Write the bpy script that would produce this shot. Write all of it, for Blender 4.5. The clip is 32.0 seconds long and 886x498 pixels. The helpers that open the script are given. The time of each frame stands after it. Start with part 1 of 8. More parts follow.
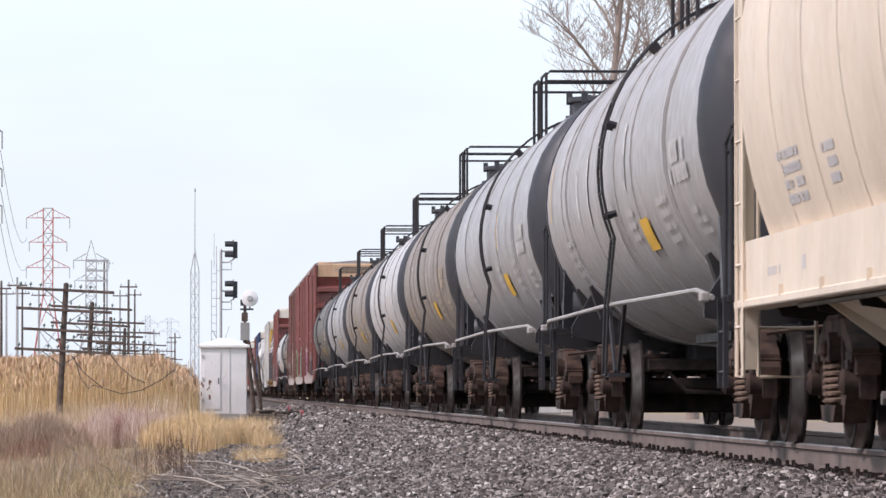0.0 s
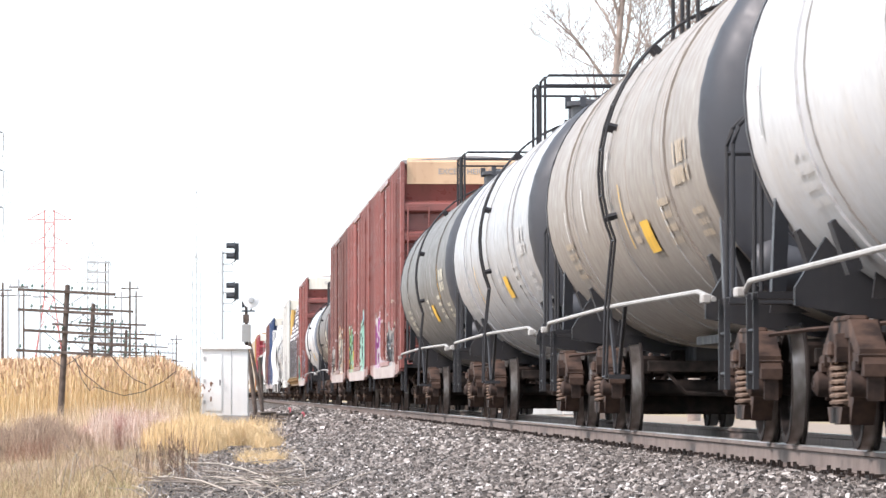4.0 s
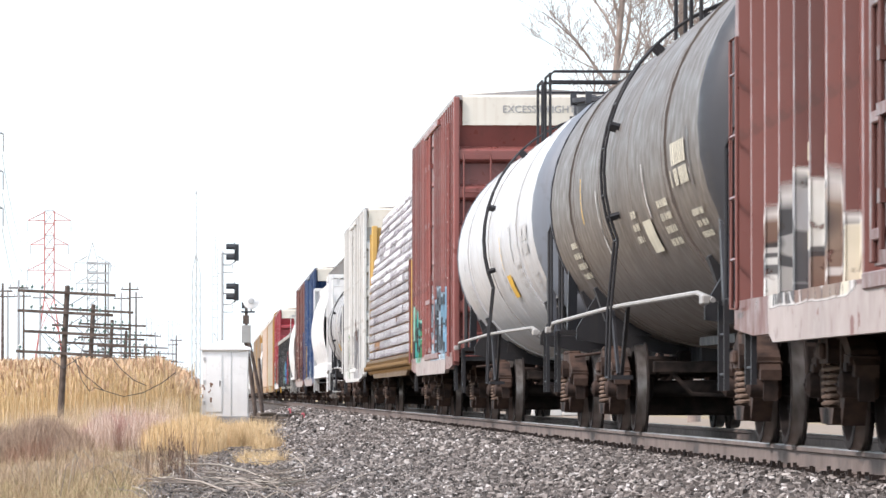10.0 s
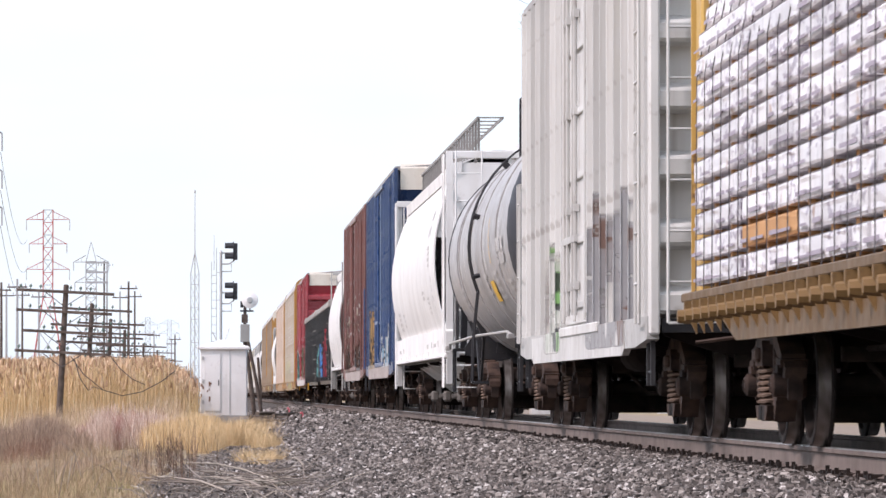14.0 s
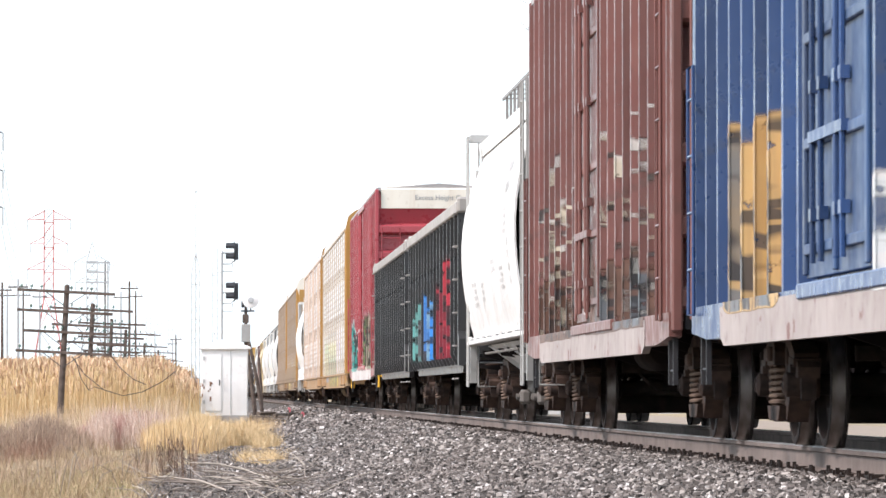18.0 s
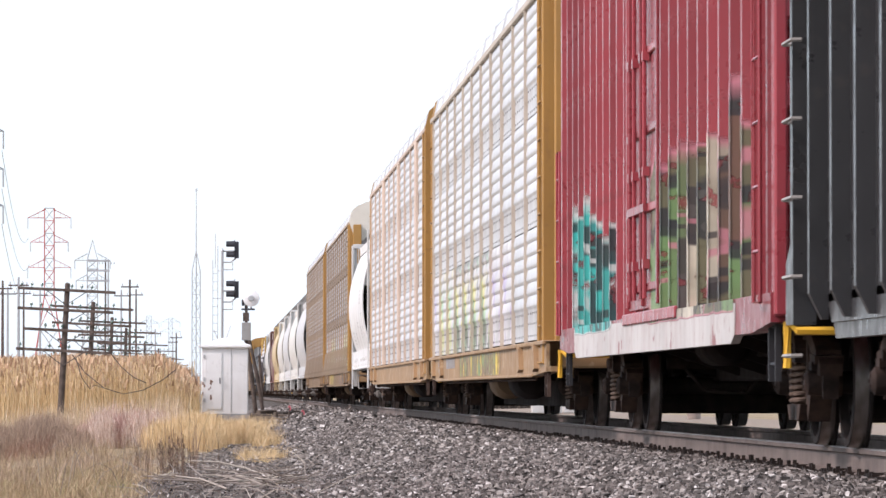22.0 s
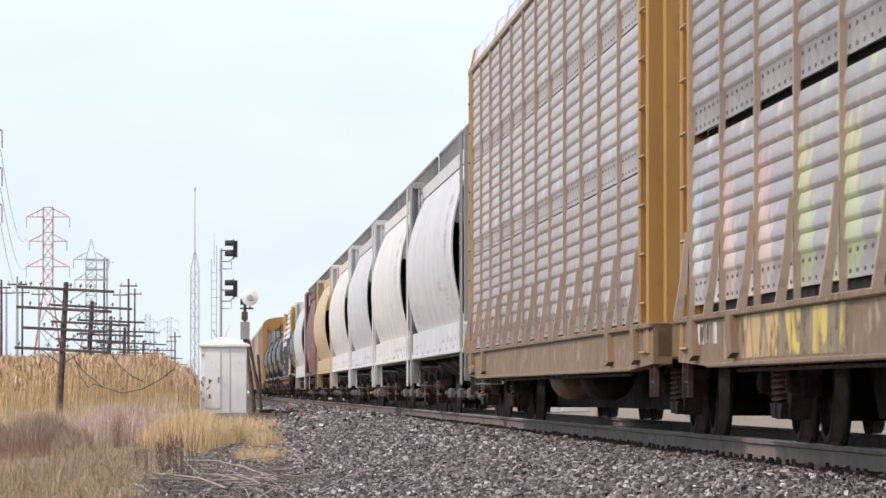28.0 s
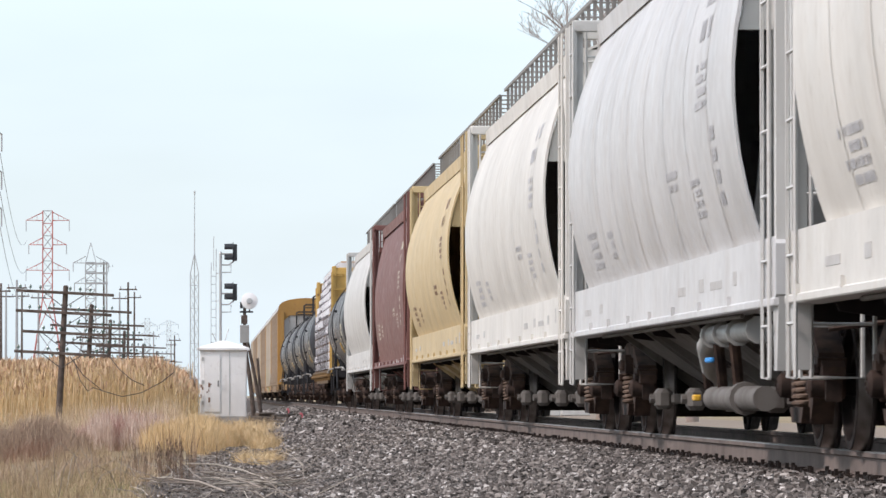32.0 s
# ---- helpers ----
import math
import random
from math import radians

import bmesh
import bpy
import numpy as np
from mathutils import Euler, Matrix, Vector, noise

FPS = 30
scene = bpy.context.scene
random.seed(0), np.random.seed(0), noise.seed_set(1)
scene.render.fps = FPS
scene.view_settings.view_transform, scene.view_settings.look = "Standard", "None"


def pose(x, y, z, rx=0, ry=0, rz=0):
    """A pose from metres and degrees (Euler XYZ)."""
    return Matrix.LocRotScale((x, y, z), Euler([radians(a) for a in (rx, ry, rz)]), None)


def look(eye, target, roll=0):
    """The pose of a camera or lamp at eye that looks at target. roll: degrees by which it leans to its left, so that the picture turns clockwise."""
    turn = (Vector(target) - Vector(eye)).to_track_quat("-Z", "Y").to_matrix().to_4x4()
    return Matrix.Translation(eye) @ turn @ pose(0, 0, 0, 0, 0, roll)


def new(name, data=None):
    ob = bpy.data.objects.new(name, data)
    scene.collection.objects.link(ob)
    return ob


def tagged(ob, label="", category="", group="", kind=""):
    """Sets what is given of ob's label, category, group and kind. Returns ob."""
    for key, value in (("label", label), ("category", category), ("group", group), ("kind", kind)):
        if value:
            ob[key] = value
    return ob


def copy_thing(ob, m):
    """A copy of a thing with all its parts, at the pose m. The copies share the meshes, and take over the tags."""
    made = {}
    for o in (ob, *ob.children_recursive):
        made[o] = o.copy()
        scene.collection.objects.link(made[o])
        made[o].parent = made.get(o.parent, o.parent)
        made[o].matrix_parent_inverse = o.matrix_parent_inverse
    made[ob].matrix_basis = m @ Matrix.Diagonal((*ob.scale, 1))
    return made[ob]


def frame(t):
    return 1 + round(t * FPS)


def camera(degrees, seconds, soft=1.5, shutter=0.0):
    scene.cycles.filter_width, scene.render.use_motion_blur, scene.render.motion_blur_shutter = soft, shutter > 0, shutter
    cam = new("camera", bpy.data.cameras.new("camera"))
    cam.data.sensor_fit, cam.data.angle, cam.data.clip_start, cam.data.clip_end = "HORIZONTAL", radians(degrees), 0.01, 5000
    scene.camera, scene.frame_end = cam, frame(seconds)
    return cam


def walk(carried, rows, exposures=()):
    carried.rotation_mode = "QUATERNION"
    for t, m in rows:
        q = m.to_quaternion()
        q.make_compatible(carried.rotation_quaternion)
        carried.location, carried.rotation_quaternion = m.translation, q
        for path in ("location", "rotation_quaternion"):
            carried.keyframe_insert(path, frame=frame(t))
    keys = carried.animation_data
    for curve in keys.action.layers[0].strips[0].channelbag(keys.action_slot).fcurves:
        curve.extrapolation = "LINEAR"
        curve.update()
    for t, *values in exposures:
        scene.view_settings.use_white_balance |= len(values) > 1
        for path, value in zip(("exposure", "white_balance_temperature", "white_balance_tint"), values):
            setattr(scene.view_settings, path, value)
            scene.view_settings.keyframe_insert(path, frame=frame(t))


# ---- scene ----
# ---- the fixed tripod, which trembles a little in the wind ----
EYE_Z, TRACK_X, SPEED = 0.385, 5.298, 20.3006
cam = camera(10.21, 32.0, soft=1.5, shutter=0.12)
TREMBLE = [(0, -0.8, -3.0), (0.5, -2.3, 0.0), (1, -0.8, -1.5), (1.5, -0.8, 0.0), (2, 0.8, 1.6), (2.5, -0.8, 1.6), (3, 0.8, 0.0), (3.5, 1.6, 0.0), (5.5, 0.8, 0.0), (6, -0.8, 0.0), (6.5, 0.8, 0.0), (7, 1.6, 0.0), (7.5, 2.3, 1.6), (8, 2.3, 3.1), (8.5, 2.3, 0.0), (9, 0.8, -1.5), (9.5, 0.0, -1.5), (10, 1.5, 1.6), (10.5, 2.3, 0.0), (11, 1.5, 0.0), (11.5, 0.8, 1.6), (12, 1.6, 0.0), (12.5, 0.0, 0.0), (13, 0.0, 0.0), (13.5, 0.0, -1.5), (14, -0.8, 0.0), (14.5, -1.5, 1.6), (16.5, -3.8, 0.0), (17, 0.0, -1.5), (17.5, 0.0, -1.5), (18, 0.8, 0.0), (18.5, 0.8, 0.0), (19, 0.8, 1.6), (19.5, 0.8, 1.6), (20, 1.6, 0.0), (20.5, 2.3, 0.0), (21, 1.6, -1.5), (21.5, 2.3, -3.0), (22, 1.5, -3.0), (22.5, -0.8, -1.5), (23, -1.5, -1.5), (23.5, -2.3, -1.5), (24, -0.8, 0.0), (24.5, -1.6, 0.0), (25, -0.8, 0.0), (25.5, 0.0, 0.0), (27.5, -3.0, -3.0), (28, -0.8, -4.6), (28.5, -1.6, -3.0), (29, 0.0, -3.0), (29.5, -0.8, -1.5), (30, -2.3, -1.5), (30.5, -2.3, 0.0), (31, -0.8, -1.5), (31.5, -2.3, 0.0), (32, -1.5, 1.6)]
walk(cam, [(t, pose(0, 0, EYE_Z, 90 + 1.6783 + dy * 0.00653, 0, -2.6838 + dx * 0.00653)) for t, dx, dy in TREMBLE],
     exposures=[(0, -0.1, 6400, 20), (1.5, 0.02, 6400, 20), (2.5, 0.3, 6400, 18), (3.5, 0.68, 6400, 13), (5.5, 0.82, 6400, 13), (7, 0.84, 6400, 13), (8, 0.82, 6400, 13), (9, 0.75, 6400, 13), (10, 0.45, 6400, 13), (11, 0.4, 6400, 13), (12, 0.0, 6400, 20), (14, 0.06, 6400, 20), (15.5, 0.1, 6400, 20), (17, 0.47, 6400, 13), (18, 0.55, 6400, 13), (19, 0.8, 6400, 13), (20, 0.82, 6400, 13), (20.5, 0.75, 6400, 13), (21.5, 0.3, 6400, 18), (22.5, 0.05, 6400, 18), (25, 0.0, 6400, 18), (27, -0.05, 6400, 18), (28, -0.12, 6400, 16), (29, -0.22, 6400, 13), (30, -0.28, 6400, 13), (31, -0.2, 6400, 13), (32, -0.14, 6400, 13)])

# ---- sky and sun ----
SUN_ELEV, SUN_TURN = 42.0, 215.0
world = bpy.data.worlds.new("world")
scene.world = world
world.use_nodes = True
wn = world.node_tree
wn.nodes.clear()
w_out = wn.nodes.new("ShaderNodeOutputWorld")
w_bg = wn.nodes.new("ShaderNodeBackground")
w_sky = wn.nodes.new("ShaderNodeTexSky")
w_sky.sky_type = 'NISHITA'
w_sky.sun_disc = False
w_sky.sun_elevation = radians(SUN_ELEV)
w_sky.sun_rotation = radians(SUN_TURN)
w_sky.air_density, w_sky.dust_density, w_sky.ozone_density = 1.0, 2.0, 1.5
w_bg.inputs["Strength"].default_value = 0.15
w_mix = wn.nodes.new("ShaderNodeMix")
w_mix.data_type = 'RGBA'
w_noise = wn.nodes.new("ShaderNodeTexNoise")
w_noise.inputs["Scale"].default_value = 3.0
w_noise.inputs["Detail"].default_value = 5.0
w_map = wn.nodes.new("ShaderNodeMapping")
w_map.inputs["Scale"].default_value = (1, 1, 4)
w_geo = wn.nodes.new("ShaderNodeTexCoord")
w_ramp = wn.nodes.new("ShaderNodeMapRange")
w_ramp.inputs["From Min"].default_value, w_ramp.inputs["From Max"].default_value = 0.3, 0.7
w_ramp.inputs["To Min"].default_value, w_ramp.inputs["To Max"].default_value = 0.45, 0.8
wn.links.new(w_geo.outputs["Generated"], w_map.inputs["Vector"])
wn.links.new(w_map.outputs["Vector"], w_noise.inputs["Vector"])
wn.links.new(w_noise.outputs["Fac"], w_ramp.inputs["Value"])
wn.links.new(w_ramp.outputs["Result"], w_mix.inputs["Factor"])
wn.links.new(w_sky.outputs["Color"], w_mix.inputs["A"])
w_mix.inputs["B"].default_value = (8.1, 9.3, 9.9, 1)
wn.links.new(w_mix.outputs["Result"], w_bg.inputs["Color"])
wn.links.new(w_bg.outputs["Background"], w_out.inputs["Surface"])
sun = new("sun", bpy.data.lights.new("sun", 'SUN'))
sun.data.energy, sun.data.angle, sun.data.color = 3.4, radians(10), (1.0, 0.89, 0.83)
# the light comes from behind the camera and to its left
sun.matrix_world = look((0, 0, 50), (44, 17, 50 - 48 * math.tan(radians(SUN_ELEV))))


# ---- materials ----
def nodes_of(name):
    m = bpy.data.materials.new(name)
    m.use_nodes = True
    nt = m.node_tree
    return m, nt, nt.nodes["Principled BSDF"]


def tex_noise(nt, scale, detail=4.0, stretch=(1, 1, 1), coord="Object"):
    tc = nt.nodes.new("ShaderNodeTexCoord")
    mp = nt.nodes.new("ShaderNodeMapping")
    mp.inputs["Scale"].default_value = stretch
    nz = nt.nodes.new("ShaderNodeTexNoise")
    nz.inputs["Scale"].default_value, nz.inputs["Detail"].default_value = scale, detail
    nt.links.new(tc.outputs[coord], mp.inputs["Vector"])
    nt.links.new(mp.outputs["Vector"], nz.inputs["Vector"])
    return nz.outputs["Fac"]


def ranged(nt, value, a, b, lo=0.0, hi=1.0):
    r = nt.nodes.new("ShaderNodeMapRange")
    r.inputs["From Min"].default_value, r.inputs["From Max"].default_value = a, b
    r.inputs["To Min"].default_value, r.inputs["To Max"].default_value = lo, hi
    nt.links.new(value, r.inputs["Value"])
    return r.outputs["Result"]


def blend(nt, fac, a, b):
    mx = nt.nodes.new("ShaderNodeMix")
    mx.data_type = 'RGBA'
    nt.links.new(fac, mx.inputs["Factor"])
    for key, c in (("A", a), ("B", b)):
        if isinstance(c, tuple):
            mx.inputs[key].default_value = (*c[:3], 1)
        else:
            nt.links.new(c, mx.inputs[key])
    return mx.outputs["Result"]


def relief(nt, bsdf, height, strength, distance):
    bp = nt.nodes.new("ShaderNodeBump")
    bp.inputs["Strength"].default_value, bp.inputs["Distance"].default_value = strength, distance
    nt.links.new(height, bp.inputs["Height"])
    nt.links.new(bp.outputs["Normal"], bsdf.inputs["Normal"])


def shade(c, k):
    return tuple(min(1.0, v * k) for v in c)


def paint(name, color, dirt=(0.16, 0.12, 0.09), dirty=0.5, rough=0.5, metal=0.0, streak=1.0, grain=0.15, spots=None, vary=(0.93, 1.05), gloss=0.5):
    """Weathered paint: broad stains, vertical streaks, small chips and a fine grain."""
    m, nt, b = nodes_of(name)
    broad = ranged(nt, tex_noise(nt, 0.7, 5), 0.35, 0.75)
    c = blend(nt, broad, color, shade(color, 0.8))
    run = ranged(nt, tex_noise(nt, 1.0, 3, (2.6, 2.6, 0.22)), 0.47, 0.80, 0, 0.55 * dirty * streak)
    c = blend(nt, run, c, dirt)
    drip = ranged(nt, tex_noise(nt, 1.0, 4, (9, 9, 0.5)), 0.60, 0.76, 0, 0.45 * dirty * streak)
    c = blend(nt, drip, c, dirt)
    fine = ranged(nt, tex_noise(nt, 7, 6), 0.60, 0.72, 0, 0.5 * dirty)
    c = blend(nt, fine, c, shade(dirt, 0.8))
    if spots:
        chip = ranged(nt, tex_noise(nt, 3.2, 8), 0.63, 0.66, 0, 0.9)
        c = blend(nt, chip, c, spots)
    info = nt.nodes.new("ShaderNodeObjectInfo")
    hsv = nt.nodes.new("ShaderNodeHueSaturation")
    nt.links.new(ranged(nt, info.outputs["Random"], 0, 1, vary[0], vary[1]), hsv.inputs["Value"])
    nt.links.new(c, hsv.inputs["Color"])
    nt.links.new(hsv.outputs["Color"], b.inputs["Base Color"])
    nt.links.new(ranged(nt, tex_noise(nt, 5, 4), 0.3, 0.7, rough - 0.1, rough + 0.15), b.inputs["Roughness"])
    b.inputs["Metallic"].default_value, b.inputs["Specular IOR Level"].default_value = metal, gloss
    relief(nt, b, tex_noise(nt, 3.5, 5), grain, 0.02)
    return m


def rust(name, a, bcol, rough=0.8, scale=8, metal=0.2):
    m, nt, b = nodes_of(name)
    c = blend(nt, ranged(nt, tex_noise(nt, scale, 6), 0.35, 0.68), a, bcol)
    c = blend(nt, ranged(nt, tex_noise(nt, scale * 0.3, 4), 0.5, 0.75, 0, 0.6), c, shade(a, 0.45))
    nt.links.new(c, b.inputs["Base Color"])
    b.inputs["Roughness"].default_value, b.inputs["Metallic"].default_value = rough, metal
    b.inputs["Specular IOR Level"].default_value = 0.2
    relief(nt, b, tex_noise(nt, scale * 4, 4), 0.35, 0.01)
    return m


def island(name, colors, rough=0.9, jitter=0.25, scale=20.0):
    """Loose stuff: each piece takes its own tone."""
    m, nt, b = nodes_of(name)
    geo = nt.nodes.new("ShaderNodeNewGeometry")
    ramp = nt.nodes.new("ShaderNodeValToRGB")
    ramp.color_ramp.interpolation = 'LINEAR'
    el = ramp.color_ramp.elements
    while len(el) < len(colors):
        el.new(0.5)
    for i, (at, c) in enumerate(colors):
        el[i].position, el[i].color = at, (*c, 1)
    nt.links.new(geo.outputs["Random Per Island"], ramp.inputs["Fac"])
    c = blend(nt, ranged(nt, tex_noise(nt, scale, 4), 0.35, 0.75, 0, jitter * 2), ramp.outputs["Color"], (0.05, 0.045, 0.04))
    nt.links.new(c, b.inputs["Base Color"])
    b.inputs["Roughness"].default_value = rough
    return m


TANK_GREY = paint("tank_grey", (0.37, 0.365, 0.37), dirt=(0.25, 0.215, 0.18), dirty=0.55, rough=0.42)
TANK_WHITE = paint("tank_white", (0.52, 0.525, 0.54), dirt=(0.34, 0.28, 0.22), dirty=0.55, rough=0.4)
TANK_PALE = paint("tank_pale", (0.35, 0.355, 0.37), dirt=(0.24, 0.20, 0.16), dirty=0.6, rough=0.4)
TANK_TAN = paint("tank_tan", (0.245, 0.215, 0.19), dirt=(0.16, 0.13, 0.105), dirty=0.55, rough=0.5)
TANK_BROWN = paint("tank_brown", (0.112, 0.092, 0.080), dirt=(0.085, 0.07, 0.058), dirty=0.5, rough=0.45, streak=0.5)
TANK_DARK = paint("tank_dark_grey", (0.115, 0.108, 0.10), dirt=(0.10, 0.085, 0.07), dirty=0.5, rough=0.5, streak=0.5)
TANK_BLACK = paint("tank_black", (0.085, 0.085, 0.09), dirt=(0.16, 0.15, 0.14), dirty=0.4, rough=0.4)
HEAD_DARK = paint("head_dark", (0.035, 0.038, 0.048), dirt=(0.08, 0.075, 0.07), dirty=0.35, rough=0.5)
HEAD_BLUE = paint("head_blue_grey", (0.17, 0.19, 0.225), dirt=(0.10, 0.09, 0.08), dirty=0.5, rough=0.5)
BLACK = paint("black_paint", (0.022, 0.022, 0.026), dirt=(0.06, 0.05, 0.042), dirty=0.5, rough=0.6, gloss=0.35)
GRIME = paint("oily_grime", (0.026, 0.022, 0.023), dirt=(0.06, 0.046, 0.04), dirty=0.6, rough=0.85, gloss=0.1)
PIPE = paint("pipe_grey", (0.34, 0.325, 0.31), dirt=(0.25, 0.21, 0.17), dirty=0.5, rough=0.45)
BOX_RED = paint("box_red", (0.24, 0.078, 0.068), dirt=(0.09, 0.05, 0.042), vary=(0.68, 1.2), dirty=0.65, rough=0.33, spots=None)
BOX_BROWN = paint("box_brown", (0.175, 0.068, 0.058), dirt=(0.08, 0.058, 0.05), vary=(0.66, 1.15), dirty=0.65, rough=0.36)
BOX_CRIMSON = paint("box_crimson", (0.32, 0.047, 0.06), dirt=(0.14, 0.05, 0.05), vary=(0.72, 1.15), dirty=0.5, rough=0.3)
DOOR_BLUE = paint("door_blue", (0.032, 0.075, 0.175), dirt=(0.13, 0.12, 0.12), vary=(0.7, 1.3), dirty=0.7, rough=0.45)
BOX_GREY = paint("box_grey", (0.60, 0.60, 0.585), dirt=(0.22, 0.17, 0.14), vary=(0.72, 1.12), dirty=0.75, rough=0.5)
BOX_BLUE = paint("box_blue", (0.022, 0.058, 0.165), dirt=(0.08, 0.09, 0.11), vary=(0.6, 1.3), dirty=0.55, rough=0.3)
END_WHITE = paint("end_white", (0.70, 0.66, 0.58), dirt=(0.40, 0.28, 0.20), dirty=0.5, rough=0.6)
END_TAN = paint("end_tan", (0.62, 0.42, 0.27), dirt=(0.32, 0.17, 0.10), dirty=0.5, rough=0.6)
HOP_WHITE = paint("hopper_white", (0.78, 0.78, 0.775), dirt=(0.42, 0.36, 0.29), dirty=0.4, rough=0.45)
HOP_PALE = paint("hopper_pale", (0.70, 0.68, 0.64), dirt=(0.34, 0.28, 0.22), dirty=0.4, rough=0.5)
HOP_GREY = paint("hopper_grey", (0.58, 0.575, 0.56), dirt=(0.27, 0.24, 0.21), dirty=0.4, rough=0.5)
HOP_DUSTY = paint("hopper_dusty", (0.60, 0.60, 0.605), dirt=(0.38, 0.32, 0.27), dirty=0.5, rough=0.45)
HOP_BEIGE = paint("hopper_beige", (0.70, 0.60, 0.48), dirt=(0.36, 0.27, 0.19), dirty=0.4, rough=0.5)
HOP_TAN = paint("hopper_tan", (0.58, 0.45, 0.25), dirt=(0.34, 0.24, 0.13), dirty=0.4, rough=0.5)
HOP_MAROON = paint("hopper_maroon", (0.18, 0.075, 0.065), dirt=(0.12, 0.08, 0.07), dirty=0.4, rough=0.55)
CHUTE_SHADED = paint("chute_shaded_grey", (0.15, 0.138, 0.128), dirt=(0.055, 0.042, 0.035), dirty=0.9, rough=0.7, gloss=0.25)
GRATE = paint("roof_grating", (0.20, 0.19, 0.18), dirty=0.3)
POST_GREY = paint("post_grey", (0.36, 0.36, 0.35), dirt=(0.2, 0.17, 0.14), dirty=0.4, rough=0.5)
END_GREY = paint("hopper_end_grey", (0.30, 0.29, 0.275), dirt=(0.16, 0.13, 0.11), dirty=0.5, rough=0.6)
GON_BLACK = paint("gondola_black", (0.03, 0.03, 0.032), vary=(0.75, 1.3), dirt=(0.09, 0.075, 0.067), dirty=0.45, rough=0.32, gloss=0.5)
GON_TOP = paint("gondola_top", (0.33, 0.31, 0.29), dirt=(0.14, 0.10, 0.08), dirty=0.6, rough=0.6)
RACK_YELLOW = paint("rack_yellow", (0.38, 0.205, 0.05), dirt=(0.20, 0.10, 0.05), dirty=0.55, rough=0.55)
RACK_SILL = paint("rack_sill", (0.35, 0.215, 0.105), dirt=(0.17, 0.09, 0.055), dirty=0.9, rough=0.55, streak=0.12, grain=0.1, spots=(0.42, 0.30, 0.18))
RACK_RUST_SHADE = paint("rack_rust_shade", (0.205, 0.130, 0.070), dirt=(0.06, 0.04, 0.03), dirty=0.95, rough=0.6, streak=0.4, spots=(0.34, 0.26, 0.18))
RACK_BROWN = paint("rack_brown", (0.38, 0.295, 0.22), dirt=(0.16, 0.105, 0.075), dirty=0.8, rough=0.55)
GALV_RUSTY = paint("galvanized_rusty", (0.38, 0.35, 0.34), dirt=(0.15, 0.09, 0.065), dirty=1.2, rough=0.55, metal=0.1, spots=(0.55, 0.53, 0.52))
RACK_POST = paint("rack_post", (0.52, 0.45, 0.37), dirt=(0.30, 0.20, 0.13), dirty=0.5, rough=0.5)
RACK_PINK = paint("rack_pink", (0.60, 0.47, 0.38), dirt=(0.34, 0.22, 0.15), dirty=0.4, rough=0.5)
GALV = paint("galvanized", (0.645, 0.665, 0.685), dirt=(0.33, 0.29, 0.26), dirty=0.45, rough=0.45, metal=0.25)
GALV_MID = paint("galvanized_mid", (0.44, 0.42, 0.415), dirt=(0.24, 0.18, 0.15), dirty=0.6, rough=0.5, metal=0.2)
GALV_OLD = paint("galvanized_old", (0.35, 0.33, 0.325), dirt=(0.15, 0.115, 0.095), dirty=0.6, rough=0.5, metal=0.2)
SAFETY_YELLOW = paint("safety_yellow", (0.75, 0.42, 0.03), dirty=0.3)
TRUCK_RUST = rust("truck_rust", (0.028, 0.020, 0.018), (0.098, 0.062, 0.048), scale=5, metal=0.0)
TRUCK_DARK = rust("truck_dark", (0.016, 0.013, 0.012), (0.04, 0.029, 0.025), metal=0.0)
SPRING = rust("spring_rust", (0.14, 0.10, 0.08), (0.24, 0.17, 0.13))
WHEEL_SIDE = rust("wheel_side", (0.012, 0.010, 0.010), (0.03, 0.022, 0.019), metal=0.0)
TREAD, _nt, _b = nodes_of("wheel_tread")
_b.inputs["Metallic"].default_value, _b.inputs["Roughness"].default_value = 0.85, 0.38
_nt.links.new(blend(_nt, ranged(_nt, tex_noise(_nt, 12, 3), 0.4, 0.7), (0.30, 0.285, 0.275), (0.13, 0.11, 0.10)), _b.inputs["Base Color"])
SEAM = paint("seam_dark", (0.26, 0.25, 0.24), dirty=0.4)
SILL_PALE = paint("sill_pale", (0.40, 0.345, 0.325), dirt=(0.15, 0.08, 0.068), dirty=1.0, rough=0.6, streak=0.6, spots=(0.17, 0.07, 0.06))
SILL_WHITE = paint("sill_white", (0.52, 0.50, 0.48), dirt=(0.28, 0.15, 0.14), dirty=0.9, rough=0.6, spots=(0.25, 0.10, 0.10))
LUMBER_YELLOW = paint("bulkhead_yellow", (0.56, 0.36, 0.10), dirt=(0.2, 0.1, 0.05), dirty=0.5, rough=0.55, spots=(0.12, 0.06, 0.03))
RAIL_SIDE = rust("rail_side", (0.155, 0.125, 0.112), (0.195, 0.158, 0.142), scale=5, metal=0.1)
RAIL_TOP, _nt, _b = nodes_of("rail_top")
_b.inputs["Metallic"].default_value, _b.inputs["Roughness"].default_value = 0.9, 0.4
_nt.links.new(blend(_nt, ranged(_nt, tex_noise(_nt, 3, 3), 0.4, 0.7), (0.42, 0.40, 0.38), (0.28, 0.25, 0.23)), _b.inputs["Base Color"])
